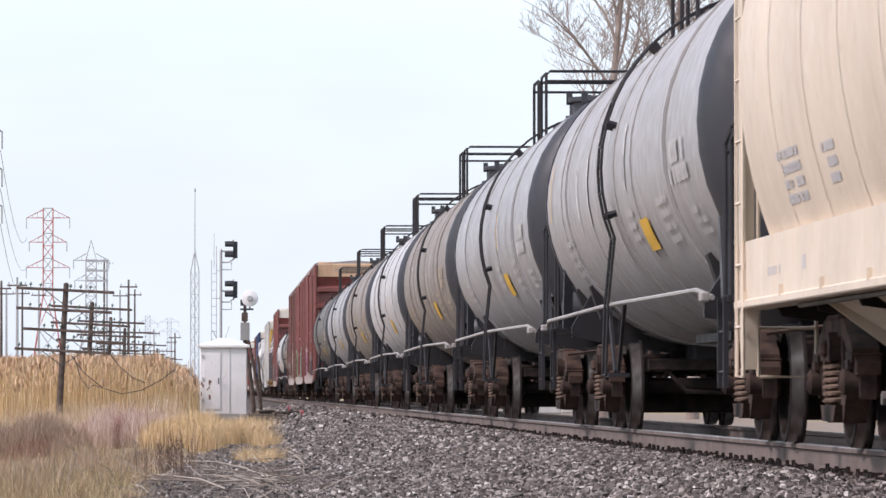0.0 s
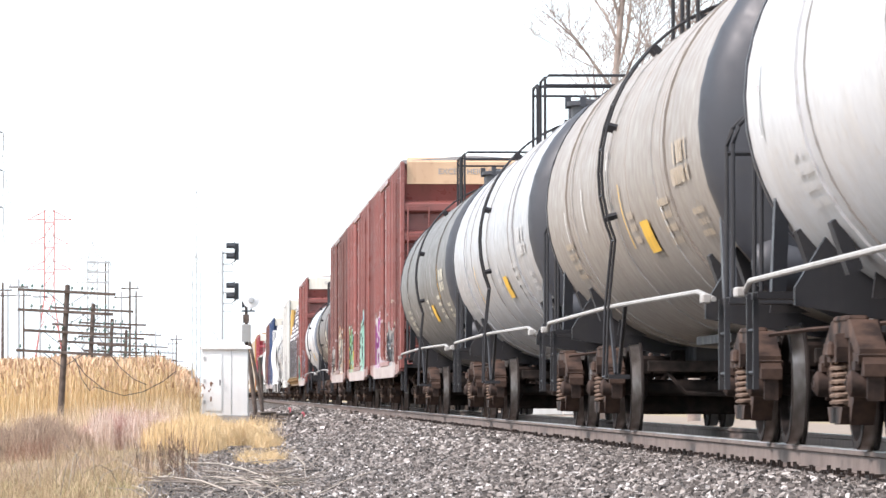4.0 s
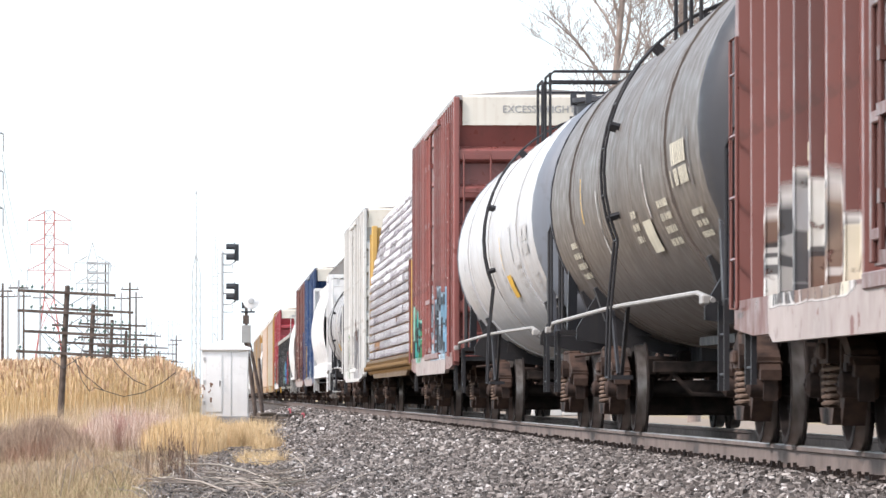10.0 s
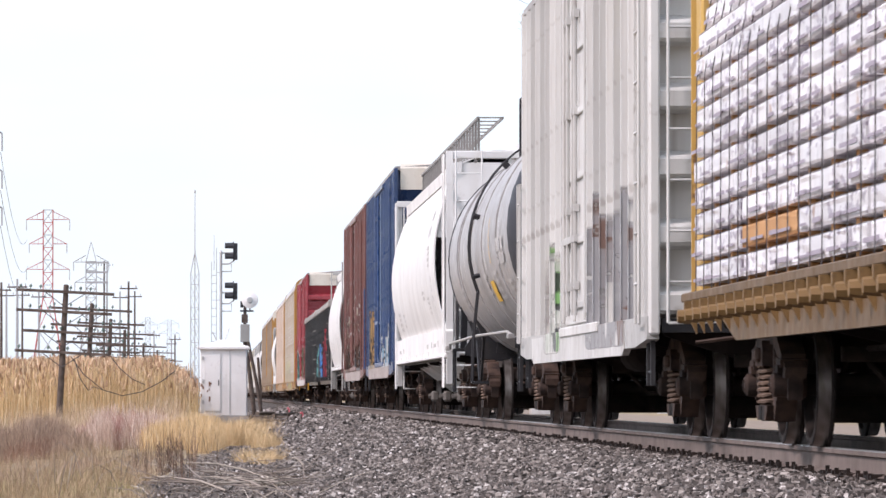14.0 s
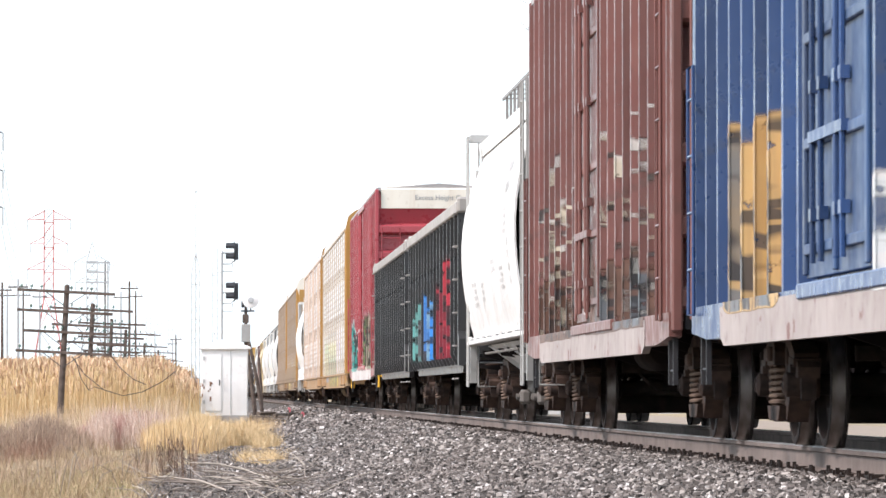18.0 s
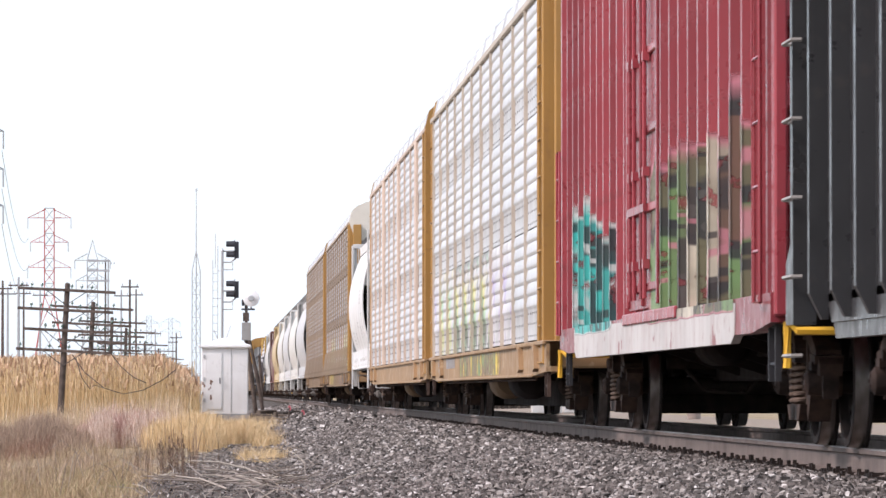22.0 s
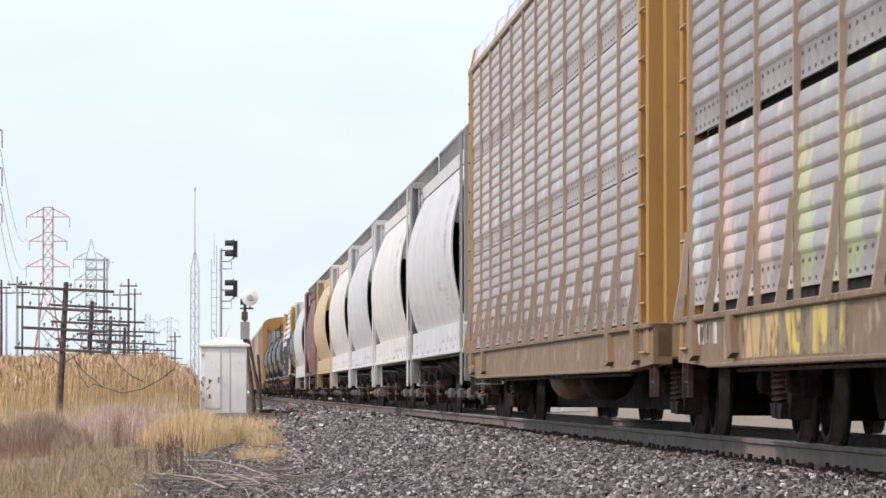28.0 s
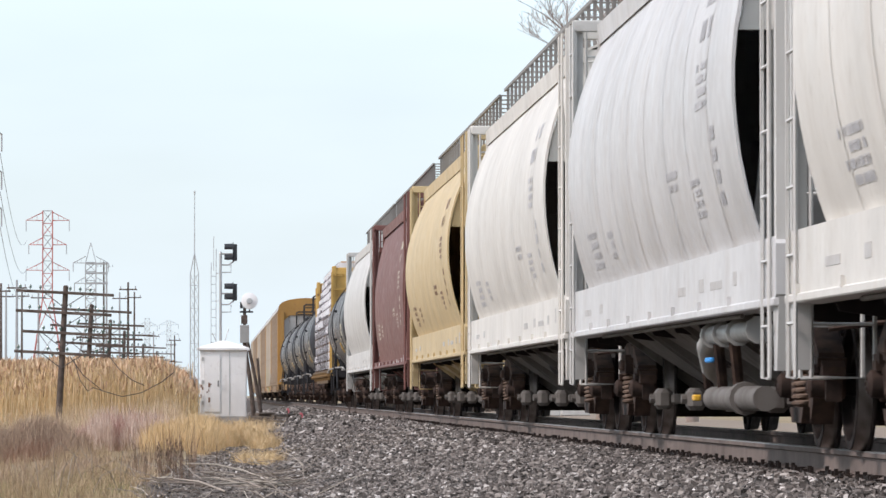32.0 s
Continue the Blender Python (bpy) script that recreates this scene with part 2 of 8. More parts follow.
def wrap_material():
    """White plastic wrap: rows of small violet-grey print, creases, dust and dull patches."""
    m, nt, b = nodes_of("lumber_wrap")
    c = blend(nt, ranged(nt, tex_noise(nt, 1.1, 4), 0.35, 0.7), (0.80, 0.79, 0.81), (0.62, 0.60, 0.63))
    mark = ranged(nt, tex_noise(nt, 6.0, 2, (1, 1, 2.4)), 0.55, 0.58)
    word = ranged(nt, tex_noise(nt, 1.7, 1, (1, 1, 1.6)), 0.47, 0.53, 0, 0.85)
    both = nt.nodes.new("ShaderNodeMath")
    both.operation = 'MULTIPLY'
    nt.links.new(mark, both.inputs[0])
    nt.links.new(word, both.inputs[1])
    c = blend(nt, both.outputs[0], c, (0.27, 0.22, 0.29))
    c = blend(nt, ranged(nt, tex_noise(nt, 2.0, 3, (6, 6, 0.8)), 0.56, 0.66, 0, 0.5), c, (0.36, 0.32, 0.36))
    c = blend(nt, ranged(nt, tex_noise(nt, 2.2, 5), 0.66, 0.69, 0, 0.8), c, (0.40, 0.24, 0.16))
    info = nt.nodes.new("ShaderNodeObjectInfo")
    hsv = nt.nodes.new("ShaderNodeHueSaturation")
    nt.links.new(ranged(nt, info.outputs["Random"], 0, 1, 0.82, 1.1), hsv.inputs["Value"])
    nt.links.new(c, hsv.inputs["Color"])
    nt.links.new(hsv.outputs["Color"], b.inputs["Base Color"])
    b.inputs["Roughness"].default_value = 0.35
    relief(nt, b, tex_noise(nt, 2.5, 4, (3, 3, 1)), 0.6, 0.03)
    return m


WRAP = wrap_material()
WRAP_TORN = paint("lumber_bare", (0.50, 0.27, 0.11), dirt=(0.3, 0.16, 0.08), dirty=0.4, rough=0.7)
LUMBER_DARK = paint("lumber_sill", (0.13, 0.075, 0.03), dirt=(0.03, 0.022, 0.018), dirty=0.9, rough=0.6, streak=0.5)
WINCH = paint("winch_mustard", (0.21, 0.12, 0.04), dirt=(0.05, 0.03, 0.018), dirty=0.9, rough=0.6)
STRAP_HOLE_DARK = paint("strap_and_hole_dark", (0.06, 0.055, 0.06), dirty=0.2)


def plain(name, color, rough=0.6):
    m, nt, b = nodes_of(name)
    c = blend(nt, ranged(nt, tex_noise(nt, 6, 5), 0.4, 0.75, 0, 0.45), color, shade(color, 0.55))
    nt.links.new(c, b.inputs["Base Color"])
    b.inputs["Roughness"].default_value = rough
    return m


def spray(name, color, under=(0.16, 0.06, 0.055)):
    """Sprayed paint: drips, patches of outline colour and worn spots where the car shows through."""
    m, nt, b = nodes_of(name)
    c = blend(nt, ranged(nt, tex_noise(nt, 1.1, 3), 0.4, 0.65), color, shade(color, 0.7))
    c = blend(nt, ranged(nt, tex_noise(nt, 2.0, 2, (1, 1, 0.8)), 0.585, 0.60), c, (0.03, 0.03, 0.035))
    c = blend(nt, ranged(nt, tex_noise(nt, 2.6, 2, (1, 1.2, 1.0)), 0.60, 0.615), c, (0.68, 0.68, 0.66))
    c = blend(nt, ranged(nt, tex_noise(nt, 1.0, 5, (6, 6, 0.4)), 0.55, 0.72, 0, 0.8), c, under)
    c = blend(nt, ranged(nt, tex_noise(nt, 7, 5), 0.60, 0.64, 0, 0.9), c, under)
    nt.links.new(c, b.inputs["Base Color"])
    b.inputs["Roughness"].default_value = 0.55
    return m


INK = {k: (spray if k in ("purple", "pink", "teal", "mint", "green", "lime", "blue", "sky", "red", "orange", "olive", "tan", "white", "slate") else plain)("marking_" + k, c) for k, c in dict(
    yellow=(0.72, 0.42, 0.03), white=(0.75, 0.75, 0.74), black=(0.02, 0.02, 0.022), purple=(0.34, 0.05, 0.30), pink=(0.62, 0.28, 0.40),
    teal=(0.04, 0.45, 0.42), mint=(0.32, 0.62, 0.50), green=(0.07, 0.34, 0.14), lime=(0.42, 0.55, 0.10), blue=(0.04, 0.28, 0.66),
    sky=(0.28, 0.48, 0.62), red=(0.56, 0.03, 0.05), orange=(0.66, 0.20, 0.04), slate=(0.12, 0.14, 0.16), olive=(0.16, 0.15, 0.08),
    gon_teal=(0.16, 0.44, 0.40), gon_blue=(0.05, 0.32, 0.78), gon_red=(0.58, 0.05, 0.08), gon_dark_red=(0.30, 0.03, 0.05), cream=(0.62, 0.58, 0.46), grey=(0.30, 0.30, 0.31), mark_grey=(0.50, 0.50, 0.52), tan=(0.55, 0.34, 0.13), brown=(0.22, 0.12, 0.08), mark_red=(0.55, 0.10, 0.10), faint=(0.52, 0.51, 0.50), pale=(0.66, 0.65, 0.64), grey_violet=(0.34, 0.30, 0.36), faint_tan=(0.42, 0.34, 0.25)).items()}


def sprayed(name, base, tints, metal):
    """Galvanized sheet with soft clouds of faded sprayed paint."""
    m, nt, b = nodes_of(name)
    c = blend(nt, ranged(nt, tex_noise(nt, 0.7, 5), 0.35, 0.75), base, shade(base, 0.8))
    for k, t in enumerate(tints):
        c = blend(nt, ranged(nt, tex_noise(nt, 0.9 + 0.35 * k, 3, (1, 1, 1 + 0.3 * k)), 0.50, 0.54, 0, 0.8), c, t)
    c = blend(nt, ranged(nt, tex_noise(nt, 1.0, 5, (5, 5, 0.35)), 0.5, 0.78, 0, 0.45), c, (0.28, 0.22, 0.18))
    nt.links.new(c, b.inputs["Base Color"])
    b.inputs["Roughness"].default_value, b.inputs["Metallic"].default_value = 0.5, metal
    return m


GALV_SPRAY = [sprayed("galvanized_sprayed_lime", (0.34, 0.32, 0.32), ((0.52, 0.50, 0.24), (0.42, 0.50, 0.30)), 0.1),
              sprayed("galvanized_sprayed_rose", (0.34, 0.32, 0.32), ((0.55, 0.36, 0.33), (0.60, 0.50, 0.42)), 0.1),
              sprayed("galvanized_sprayed_blue", (0.34, 0.32, 0.32), ((0.38, 0.48, 0.54), (0.55, 0.55, 0.52)), 0.1),
              sprayed("galvanized_sprayed_pale", (0.58, 0.58, 0.59), ((0.66, 0.62, 0.14), (0.24, 0.50, 0.28), (0.16, 0.16, 0.15)), 0.1),
              sprayed("galvanized_sprayed_violet", (0.58, 0.58, 0.59), ((0.40, 0.34, 0.56), (0.70, 0.70, 0.70)), 0.1),
              sprayed("galvanized_sprayed_green", (0.58, 0.58, 0.59), ((0.30, 0.56, 0.30), (0.62, 0.60, 0.30)), 0.1)]



def arith(nt, op, a, b):
    m = nt.nodes.new("ShaderNodeMath")
    m.operation = op
    for k, v in ((0, a), (1, b)):
        if isinstance(v, (int, float)):
            m.inputs[k].default_value = v
        else:
            nt.links.new(v, m.inputs[k])
    return m.outputs[0]


def mural(y0, y1, z0, z1, fills, seed, outline=(0.025, 0.025, 0.03), halo=(0.62, 0.60, 0.58), cell=1.0, scrawl=False):
    """Sprayed letters in the car's own space: warped cells with outlines, ragged edges, a pale halo and worn spots."""
    m, nt, b = nodes_of("sprayed_letters")
    tc = nt.nodes.new("ShaderNodeTexCoord")
    sep = nt.nodes.new("ShaderNodeSeparateXYZ")
    nt.links.new(tc.outputs["Object"], sep.inputs[0])
    y, z = sep.outputs["Y"], sep.outputs["Z"]
    flat = nt.nodes.new("ShaderNodeCombineXYZ")
    nt.links.new(y, flat.inputs[0])
    nt.links.new(z, flat.inputs[1])
    flat.inputs[2].default_value = seed
    def cloud(scale, detail=2.0):
        n = nt.nodes.new("ShaderNodeTexNoise")
        n.inputs["Scale"].default_value, n.inputs["Detail"].default_value = scale, detail
        nt.links.new(flat.outputs[0], n.inputs["Vector"])
        return n.outputs["Fac"]
    warp = nt.nodes.new("ShaderNodeCombineXYZ")
    nt.links.new(arith(nt, "ADD", arith(nt, "MULTIPLY", y, 0.9 / cell), arith(nt, "MULTIPLY", cloud(1.6), 1.1)), warp.inputs[0])
    nt.links.new(arith(nt, "ADD", arith(nt, "MULTIPLY", z, 0.62 / cell), arith(nt, "MULTIPLY", cloud(1.2, 1.0), 1.3)), warp.inputs[1])
    warp.inputs[2].default_value = seed
    cells = []
    for feature in ('F1', 'DISTANCE_TO_EDGE'):
        v = nt.nodes.new("ShaderNodeTexVoronoi")
        v.feature = feature
        v.inputs["Scale"].default_value = 1.0
        nt.links.new(warp.outputs[0], v.inputs["Vector"])
        cells.append(v)
    pick = nt.nodes.new("ShaderNodeSeparateColor")
    nt.links.new(cells[0].outputs["Color"], pick.inputs[0])
    ramp = nt.nodes.new("ShaderNodeValToRGB")
    ramp.color_ramp.interpolation = 'CONSTANT'
    el = ramp.color_ramp.elements
    while len(el) < len(fills):
        el.new(0.5)
    for i, c in enumerate(fills):
        el[i].position, el[i].color = i / len(fills), (*c, 1)
    nt.links.new(pick.outputs[0], ramp.inputs["Fac"])
    c = blend(nt, ranged(nt, cloud(2.2, 3), 0.4, 0.7, 0, 0.5), ramp.outputs["Color"], shade(fills[0], 0.65))
    c = blend(nt, ranged(nt, cells[1].outputs["Distance"], 0.035, 0.05, 0.9, 0.0), c, outline)
    swing = cloud(0.75, 1.5)
    rim = ranged(nt, arith(nt, "ABSOLUTE", arith(nt, "SUBTRACT", swing, 0.47), 0), 0.010, 0.016, 0.85, 0)
    c = blend(nt, rim, c, outline)
    shine = ranged(nt, arith(nt, "ABSOLUTE", arith(nt, "SUBTRACT", swing, 0.53), 0), 0.006, 0.012, 0.8, 0)
    c = blend(nt, shine, c, halo)
    ragged = arith(nt, "MULTIPLY", arith(nt, "SUBTRACT", cloud(1.3, 4), 0.5), 1.5)
    rag_top = arith(nt, "ADD", z, arith(nt, "MULTIPLY", arith(nt, "SUBTRACT", cloud(0.9, 1.0), 0.5), 1.3))
    m0 = arith(nt, "MULTIPLY", ranged(nt, y, y0, y0 + 0.7), ranged(nt, y, y1 - 0.7, y1, 1, 0))
    m0 = arith(nt, "MULTIPLY", m0, ranged(nt, rag_top, z1 - 0.35, z1, 1, 0))
    m0 = arith(nt, "MULTIPLY", m0, ranged(nt, z, z0, z0 + 0.08))
    m0 = arith(nt, "ADD", m0, arith(nt, "MULTIPLY", ragged, m0))
    c = blend(nt, ranged(nt, m0, 0.45, 0.62, 0.9, 0), c, halo)
    c = blend(nt, ranged(nt, tex_noise(nt, 1.0, 5, (5, 5, 0.4)), 0.5, 0.75, 0, 0.55), c, (0.11, 0.07, 0.06))
    alpha = arith(nt, "MULTIPLY", ranged(nt, m0, 0.30, 0.46), ranged(nt, cloud(1.9, 5), 0.30, 0.38, 0.15, 1))
    if scrawl:
        line = ranged(nt, arith(nt, "ABSOLUTE", arith(nt, "SUBTRACT", cloud(1.5, 1.0), 0.5), 0), 0.014, 0.022, 1, 0)
        alpha = arith(nt, "MULTIPLY", alpha, line)
    alpha = arith(nt, "MULTIPLY", alpha, ranged(nt, tex_noise(nt, 6, 5), 0.60, 0.66, 0.97, 0.25))
    nt.links.new(alpha, b.inputs["Alpha"])
    nt.links.new(c, b.inputs["Base Color"])
    b.inputs["Roughness"].default_value = 0.5
    return m


# ---- mesh building ----
class Shape:
    """Collects faces for one mesh."""

    def __init__(self):
        self.v, self.f, self.m = [], [], []
        self.mat = 0

    def face(self, *pts):
        i = len(self.v)
        self.v.extend(pts)
        self.f.append(tuple(range(i, i + len(pts))))
        self.m.append(self.mat)

    def mesh(self, verts, faces):
        i = len(self.v)
        self.v.extend(verts)
        for f in faces:
            self.f.append(tuple(i + k for k in f))
            self.m.append(self.mat)

    def box(self, x0, x1, y0, y1, z0, z1, c=0.0):
        if c <= 0:
            vs = [(x, y, z) for z in (z0, z1) for y in (y0, y1) for x in (x0, x1)]
            self.mesh(vs, [(0, 2, 3, 1), (4, 5, 7, 6), (0, 1, 5, 4), (2, 6, 7, 3), (0, 4, 6, 2), (1, 3, 7, 5)])
            return self
        # a box with chamfered upright and level edges
        ring = lambda z, k: [(x0 + c + k, y0 + k, z), (x1 - c - k, y0 + k, z), (x1 - k, y0 + c + k, z), (x1 - k, y1 - c - k, z),
                             (x1 - c - k, y1 - k, z), (x0 + c + k, y1 - k, z), (x0 + k, y1 - c - k, z), (x0 + k, y0 + c + k, z)]
        k = c * 0.8
        vs = ring(z0, k) + ring(z0 + c, 0) + ring(z1 - c, 0) + ring(z1, k)
        fs = [tuple(range(7, -1, -1)), tuple(range(24, 32))]
        for r in range(3):
            for i in range(8):
                j = (i + 1) % 8
                fs.append((r * 8 + i, r * 8 + j, r * 8 + 8 + j, r * 8 + 8 + i))
        self.mesh(vs, fs)
        return self

    def prism_x(self, poly, x0, x1):
        """A polygon in (y, z) pushed from x0 to x1."""
        n = len(poly)
        vs = [(x0, y, z) for y, z in poly] + [(x1, y, z) for y, z in poly]
        self.mesh(vs, [tuple(range(n)), tuple(range(2 * n - 1, n - 1, -1))] + [(i, n + i, n + (i + 1) % n, (i + 1) % n) for i in range(n)])
        return self

    def prism_y(self, poly, y0, y1):
        """A polygon in (x, z) pushed from y0 to y1."""
        n = len(poly)
        vs = [(x, y0, z) for x, z in poly] + [(x, y1, z) for x, z in poly]
        self.mesh(vs, [tuple(range(n - 1, -1, -1)), tuple(range(n, 2 * n))] + [(i, (i + 1) % n, n + (i + 1) % n, n + i) for i in range(n)])
        return self

    def prism_z(self, poly, z0, z1):
        n = len(poly)
        vs = [(x, y, z0) for x, y in poly] + [(x, y, z1) for x, y in poly]
        self.mesh(vs, [tuple(range(n - 1, -1, -1)), tuple(range(n, 2 * n))] + [(i, (i + 1) % n, n + (i + 1) % n, n + i) for i in range(n)])
        return self

    def tube(self, pts, r, n=6, cap=True):
        """A round bar along a line of points."""
        pts = [Vector(p) for p in pts]
        base = len(self.v)
        ref = Vector((0.31, 0.2, 0.93))
        for i, p in enumerate(pts):
            d = (pts[min(i + 1, len(pts) - 1)] - pts[max(i - 1, 0)]).normalized()
            a = d.cross(ref)
            if a.length < 0.05:
                a = d.cross(Vector((1, 0, 0)))
            a.normalize()
            b = d.cross(a)
            rr = r[i] if isinstance(r, (list, tuple)) else r
            for k in range(n):
                t = 2 * math.pi * k / n
                self.v.append(tuple(p + (a * math.cos(t) + b * math.sin(t)) * rr))
        for i in range(len(pts) - 1):
            for k in range(n):
                self.f.append((base + i * n + k, base + i * n + (k + 1) % n, base + (i + 1) * n + (k + 1) % n, base + (i + 1) * n + k))
                self.m.append(self.mat)
        if cap:
            self.f.append(tuple(base + k for k in range(n - 1, -1, -1)))
            self.f.append(tuple(base + (len(pts) - 1) * n + k for k in range(n)))
            self.m += [self.mat, self.mat]
        return self

    def spin(self, prof, axis="y", at=(0, 0, 0), n=24, mats=None):
        """A profile of (along, radius) turned about an axis through at."""
        base = len(self.v)
        for a, r in prof:
            for k in range(n):
                t = 2 * math.pi * k / n
                c, s = math.cos(t) * r, math.sin(t) * r
                p = (c, a, s) if axis == "y" else (a, c, s) if axis == "x" else (c, s, a)
                self.v.append((p[0] + at[0], p[1] + at[1], p[2] + at[2]))
        for i in range(len(prof) - 1):
            for k in range(n):
                q = (base + i * n + k, base + i * n + (k + 1) % n, base + (i + 1) * n + (k + 1) % n, base + (i + 1) * n + k)
                self.f.append(q if axis == "x" or axis == "z" else q[::-1])
                self.m.append(mats[i] if mats else self.mat)
        for i, rev in ((0, False), (len(prof) - 1, True)):
            if prof[i][1] > 1e-4:
                self.f.append(tuple(base + i * n + k for k in (range(n) if rev else range(n - 1, -1, -1))))
                self.m.append(self.mat)
        return self


def part(name, sh, material, parent, label="", at=None, smooth=None, turn=None):
    """Links a Shape (or a mesh already made) as one mesh object under a thing or a part."""
    me = sh if isinstance(sh, bpy.types.Mesh) else to_mesh(name, sh, material, smooth)
    ob = new(name, me)
    ob.parent = parent
    if at or turn:
        ob.matrix_basis = pose(*(at or (0, 0, 0)), *(turn or (0, 0, 0)))
    if label:
        ob["label"] = label
    return ob


def to_mesh(name, sh, material, smooth=None):
    me = bpy.data.meshes.new(name)
    me.from_pydata([tuple(p) for p in sh.v], [], sh.f)
    for m in (material if isinstance(material, (list, tuple)) else [material]):
        me.materials.append(m)
    me.polygons.foreach_set("material_index", sh.m)
    bm = bmesh.new()
    bm.from_mesh(me)
    bmesh.ops.remove_doubles(bm, verts=bm.verts, dist=1e-5)
    bmesh.ops.recalc_face_normals(bm, faces=bm.faces)
    bm.to_mesh(me)
    bm.free()
    if smooth:
        me.polygons.foreach_set("use_smooth", [True] * len(me.polygons))
        me.set_sharp_from_angle(angle=radians(smooth))
    me.update()
    return me


def empty(name, label, category, group=""):
    ob = new(name)
    ob.empty_display_size = 0.5
    return tagged(ob, label, category, group)


# ---- running gear, shared by all the cars ----
WHEEL_R = 0.457


def gear_meshes():
    s = Shape()
    prof = [(-0.92, 0.0), (-0.92, 0.075), (-0.80, 0.085), (-0.80, 0.16), (-0.835, 0.18), (-0.795, 0.30), (-0.805, 0.385), (-0.868, 0.395),
            (-0.868, 0.448), (-0.86, 0.455), (-0.765, 0.462), (-0.752, 0.482), (-0.735, 0.482), (-0.728, 0.40), (-0.755, 0.38), (-0.72, 0.17), (-0.68, 0.12), (-0.66, 0.085)]
    both = prof + [(-a, r) for a, r in reversed(prof)]
    mats = [1 if abs(both[i][1] - 0.458) < 0.008 and abs(both[i + 1][1] - 0.458) < 0.012 and both[i][0] * both[i + 1][0] > 0 else 0 for i in range(len(both) - 1)]
    s.spin(both, "x", n=28, mats=mats)
    # the casting marks on the plates
    for sx in (-1, 1):
        for k in range(3):
            t = 2.1 * k
            s.box(sx * 0.81 - 0.012, sx * 0.81 + 0.012, math.cos(t) * 0.25 - 0.04, math.cos(t) * 0.25 + 0.04, math.sin(t) * 0.25 - 0.02, math.sin(t) * 0.25 + 0.02)
    wheelset = to_mesh("wheelset", s, [WHEEL_SIDE, TREAD], 35)
    s = Shape()
    for k in (-1, 1):
        def seg(poly, a=-0.09, b=0.09):
            s.prism_x([(y * k, z) for y, z in poly], a, b)
        seg([(0, 0.88), (0.5, 0.88), (0.52, 0.76), (0, 0.76)])
        seg([(0.5, 0.88), (0.98, 0.68), (0.98, 0.55), (0.5, 0.74)])
        seg([(0.76, 0.66), (1.0, 0.65), (1.13, 0.58), (1.13, 0.50), (0.76, 0.52)], -0.08, 0.08)
        seg([(1.05, 0.56), (1.12, 0.56), (1.10, 0.34), (1.05, 0.36)], -0.055, 0.055)
        seg([(0.78, 0.56), (0.70, 0.56), (0.62, 0.40), (0.70, 0.38)], -0.08, 0.08)
        seg([(0.74, 0.54), (0.42, 0.18), (0.36, 0.30), (0.62, 0.60)], -0.08, 0.08)
        seg([(0, 0.19), (0.28, 0.19), (0.40, 0.30), (0, 0.30)], -0.13, 0.08)
        seg([(0.29, 0.28), (0.36, 0.28), (0.39, 0.78), (0.29, 0.78)], -0.075, 0.09)
        # the jaw over the bearing, the bearing adapter and the cap with its bolts
        seg([(0.74, 0.66), (0.76, 0.58), (1.02, 0.58), (1.05, 0.64)], -0.105, 0.10)
        seg([(0.80, 0.60), (0.98, 0.60), (0.98, 0.54), (0.80, 0.54)], -0.12, 0.10)
        s.spin([(-0.165, 0.0), (-0.165, 0.055), (-0.14, 0.088), (-0.02, 0.10), (0.1, 0.10)], "x", (0, 0.89 * k, WHEEL_R), 12)
        for a in range(3):
            s.box(-0.175, -0.155, 0.89 * k + 0.035 * math.cos(a * 2.1) - 0.012, 0.89 * k + 0.035 * math.cos(a * 2.1) + 0.012, WHEEL_R + 0.035 * math.sin(a * 2.1) - 0.012, WHEEL_R + 0.035 * math.sin(a * 2.1) + 0.012)
    # the end of the bolster, rounded off over the spring group, with a lug on each side
    s.prism_x([(-0.24, 0.60), (0.24, 0.60), (0.26, 0.70), (0.20, 0.79), (-0.20, 0.79), (-0.26, 0.70)], -0.15, 0.12)
    s.box(-0.19, -0.13, -0.13, 0.13, 0.63, 0.74, 0.02)
    s.box(-0.10, 0.06, -0.34, 0.34, 0.86, 0.91, 0.02)
    side = to_mesh("side_frame", s, TRUCK_RUST, 30)
    # a coil spring: one bar wound upwards
    coil = [(0.062 * math.cos(6.283 * k / 8), 0.062 * math.sin(6.283 * k / 8), 0.305 + 0.295 * k / 52) for k in range(53)]
    spring = to_mesh("spring", Shape().tube(coil, 0.0145, 5), SPRING, 60)
    s = Shape()
    s.box(-1.08, 1.08, -0.2, 0.2, 0.58, 0.80, 0.03)
    s.box(-0.35, 0.35, -0.3, 0.3, 0.72, 0.86, 0.03)
    s.box(-0.74, 0.74, -0.34, 0.34, 0.17, 0.5, 0.03)
    bolster = to_mesh("bolster", s, TRUCK_DARK, 30)
    s = Shape()
    for y in (-0.42, 0.42):
        s.box(-0.78, 0.78, y - 0.06, y + 0.06, 0.36, 0.46, 0.01)
        for sx in (-0.72, 0.72):
            s.box(sx - 0.05, sx + 0.05, y - 0.04 + 0.02 * (1 if y > 0 else -1), y + 0.04, 0.26, 0.56, 0.01)
    # brake levers, rods and hangers round the axles
    for k in (-1, 1):
        s.tube([(-0.55, 0.42 * k, 0.42), (-0.28, 0.30 * k, 0.74), (-0.1, 0.2 * k, 0.80)], 0.03, 5)
        s.tube([(0.5, 0.42 * k, 0.42), (0.2, 0.25 * k, 0.70)], 0.03, 5)
        s.tube([(-0.62, 0.5 * k, 0.40), (-0.62, 1.0 * k, 0.60), (-0.62, 1.22 * k, 0.72)], 0.022, 5)
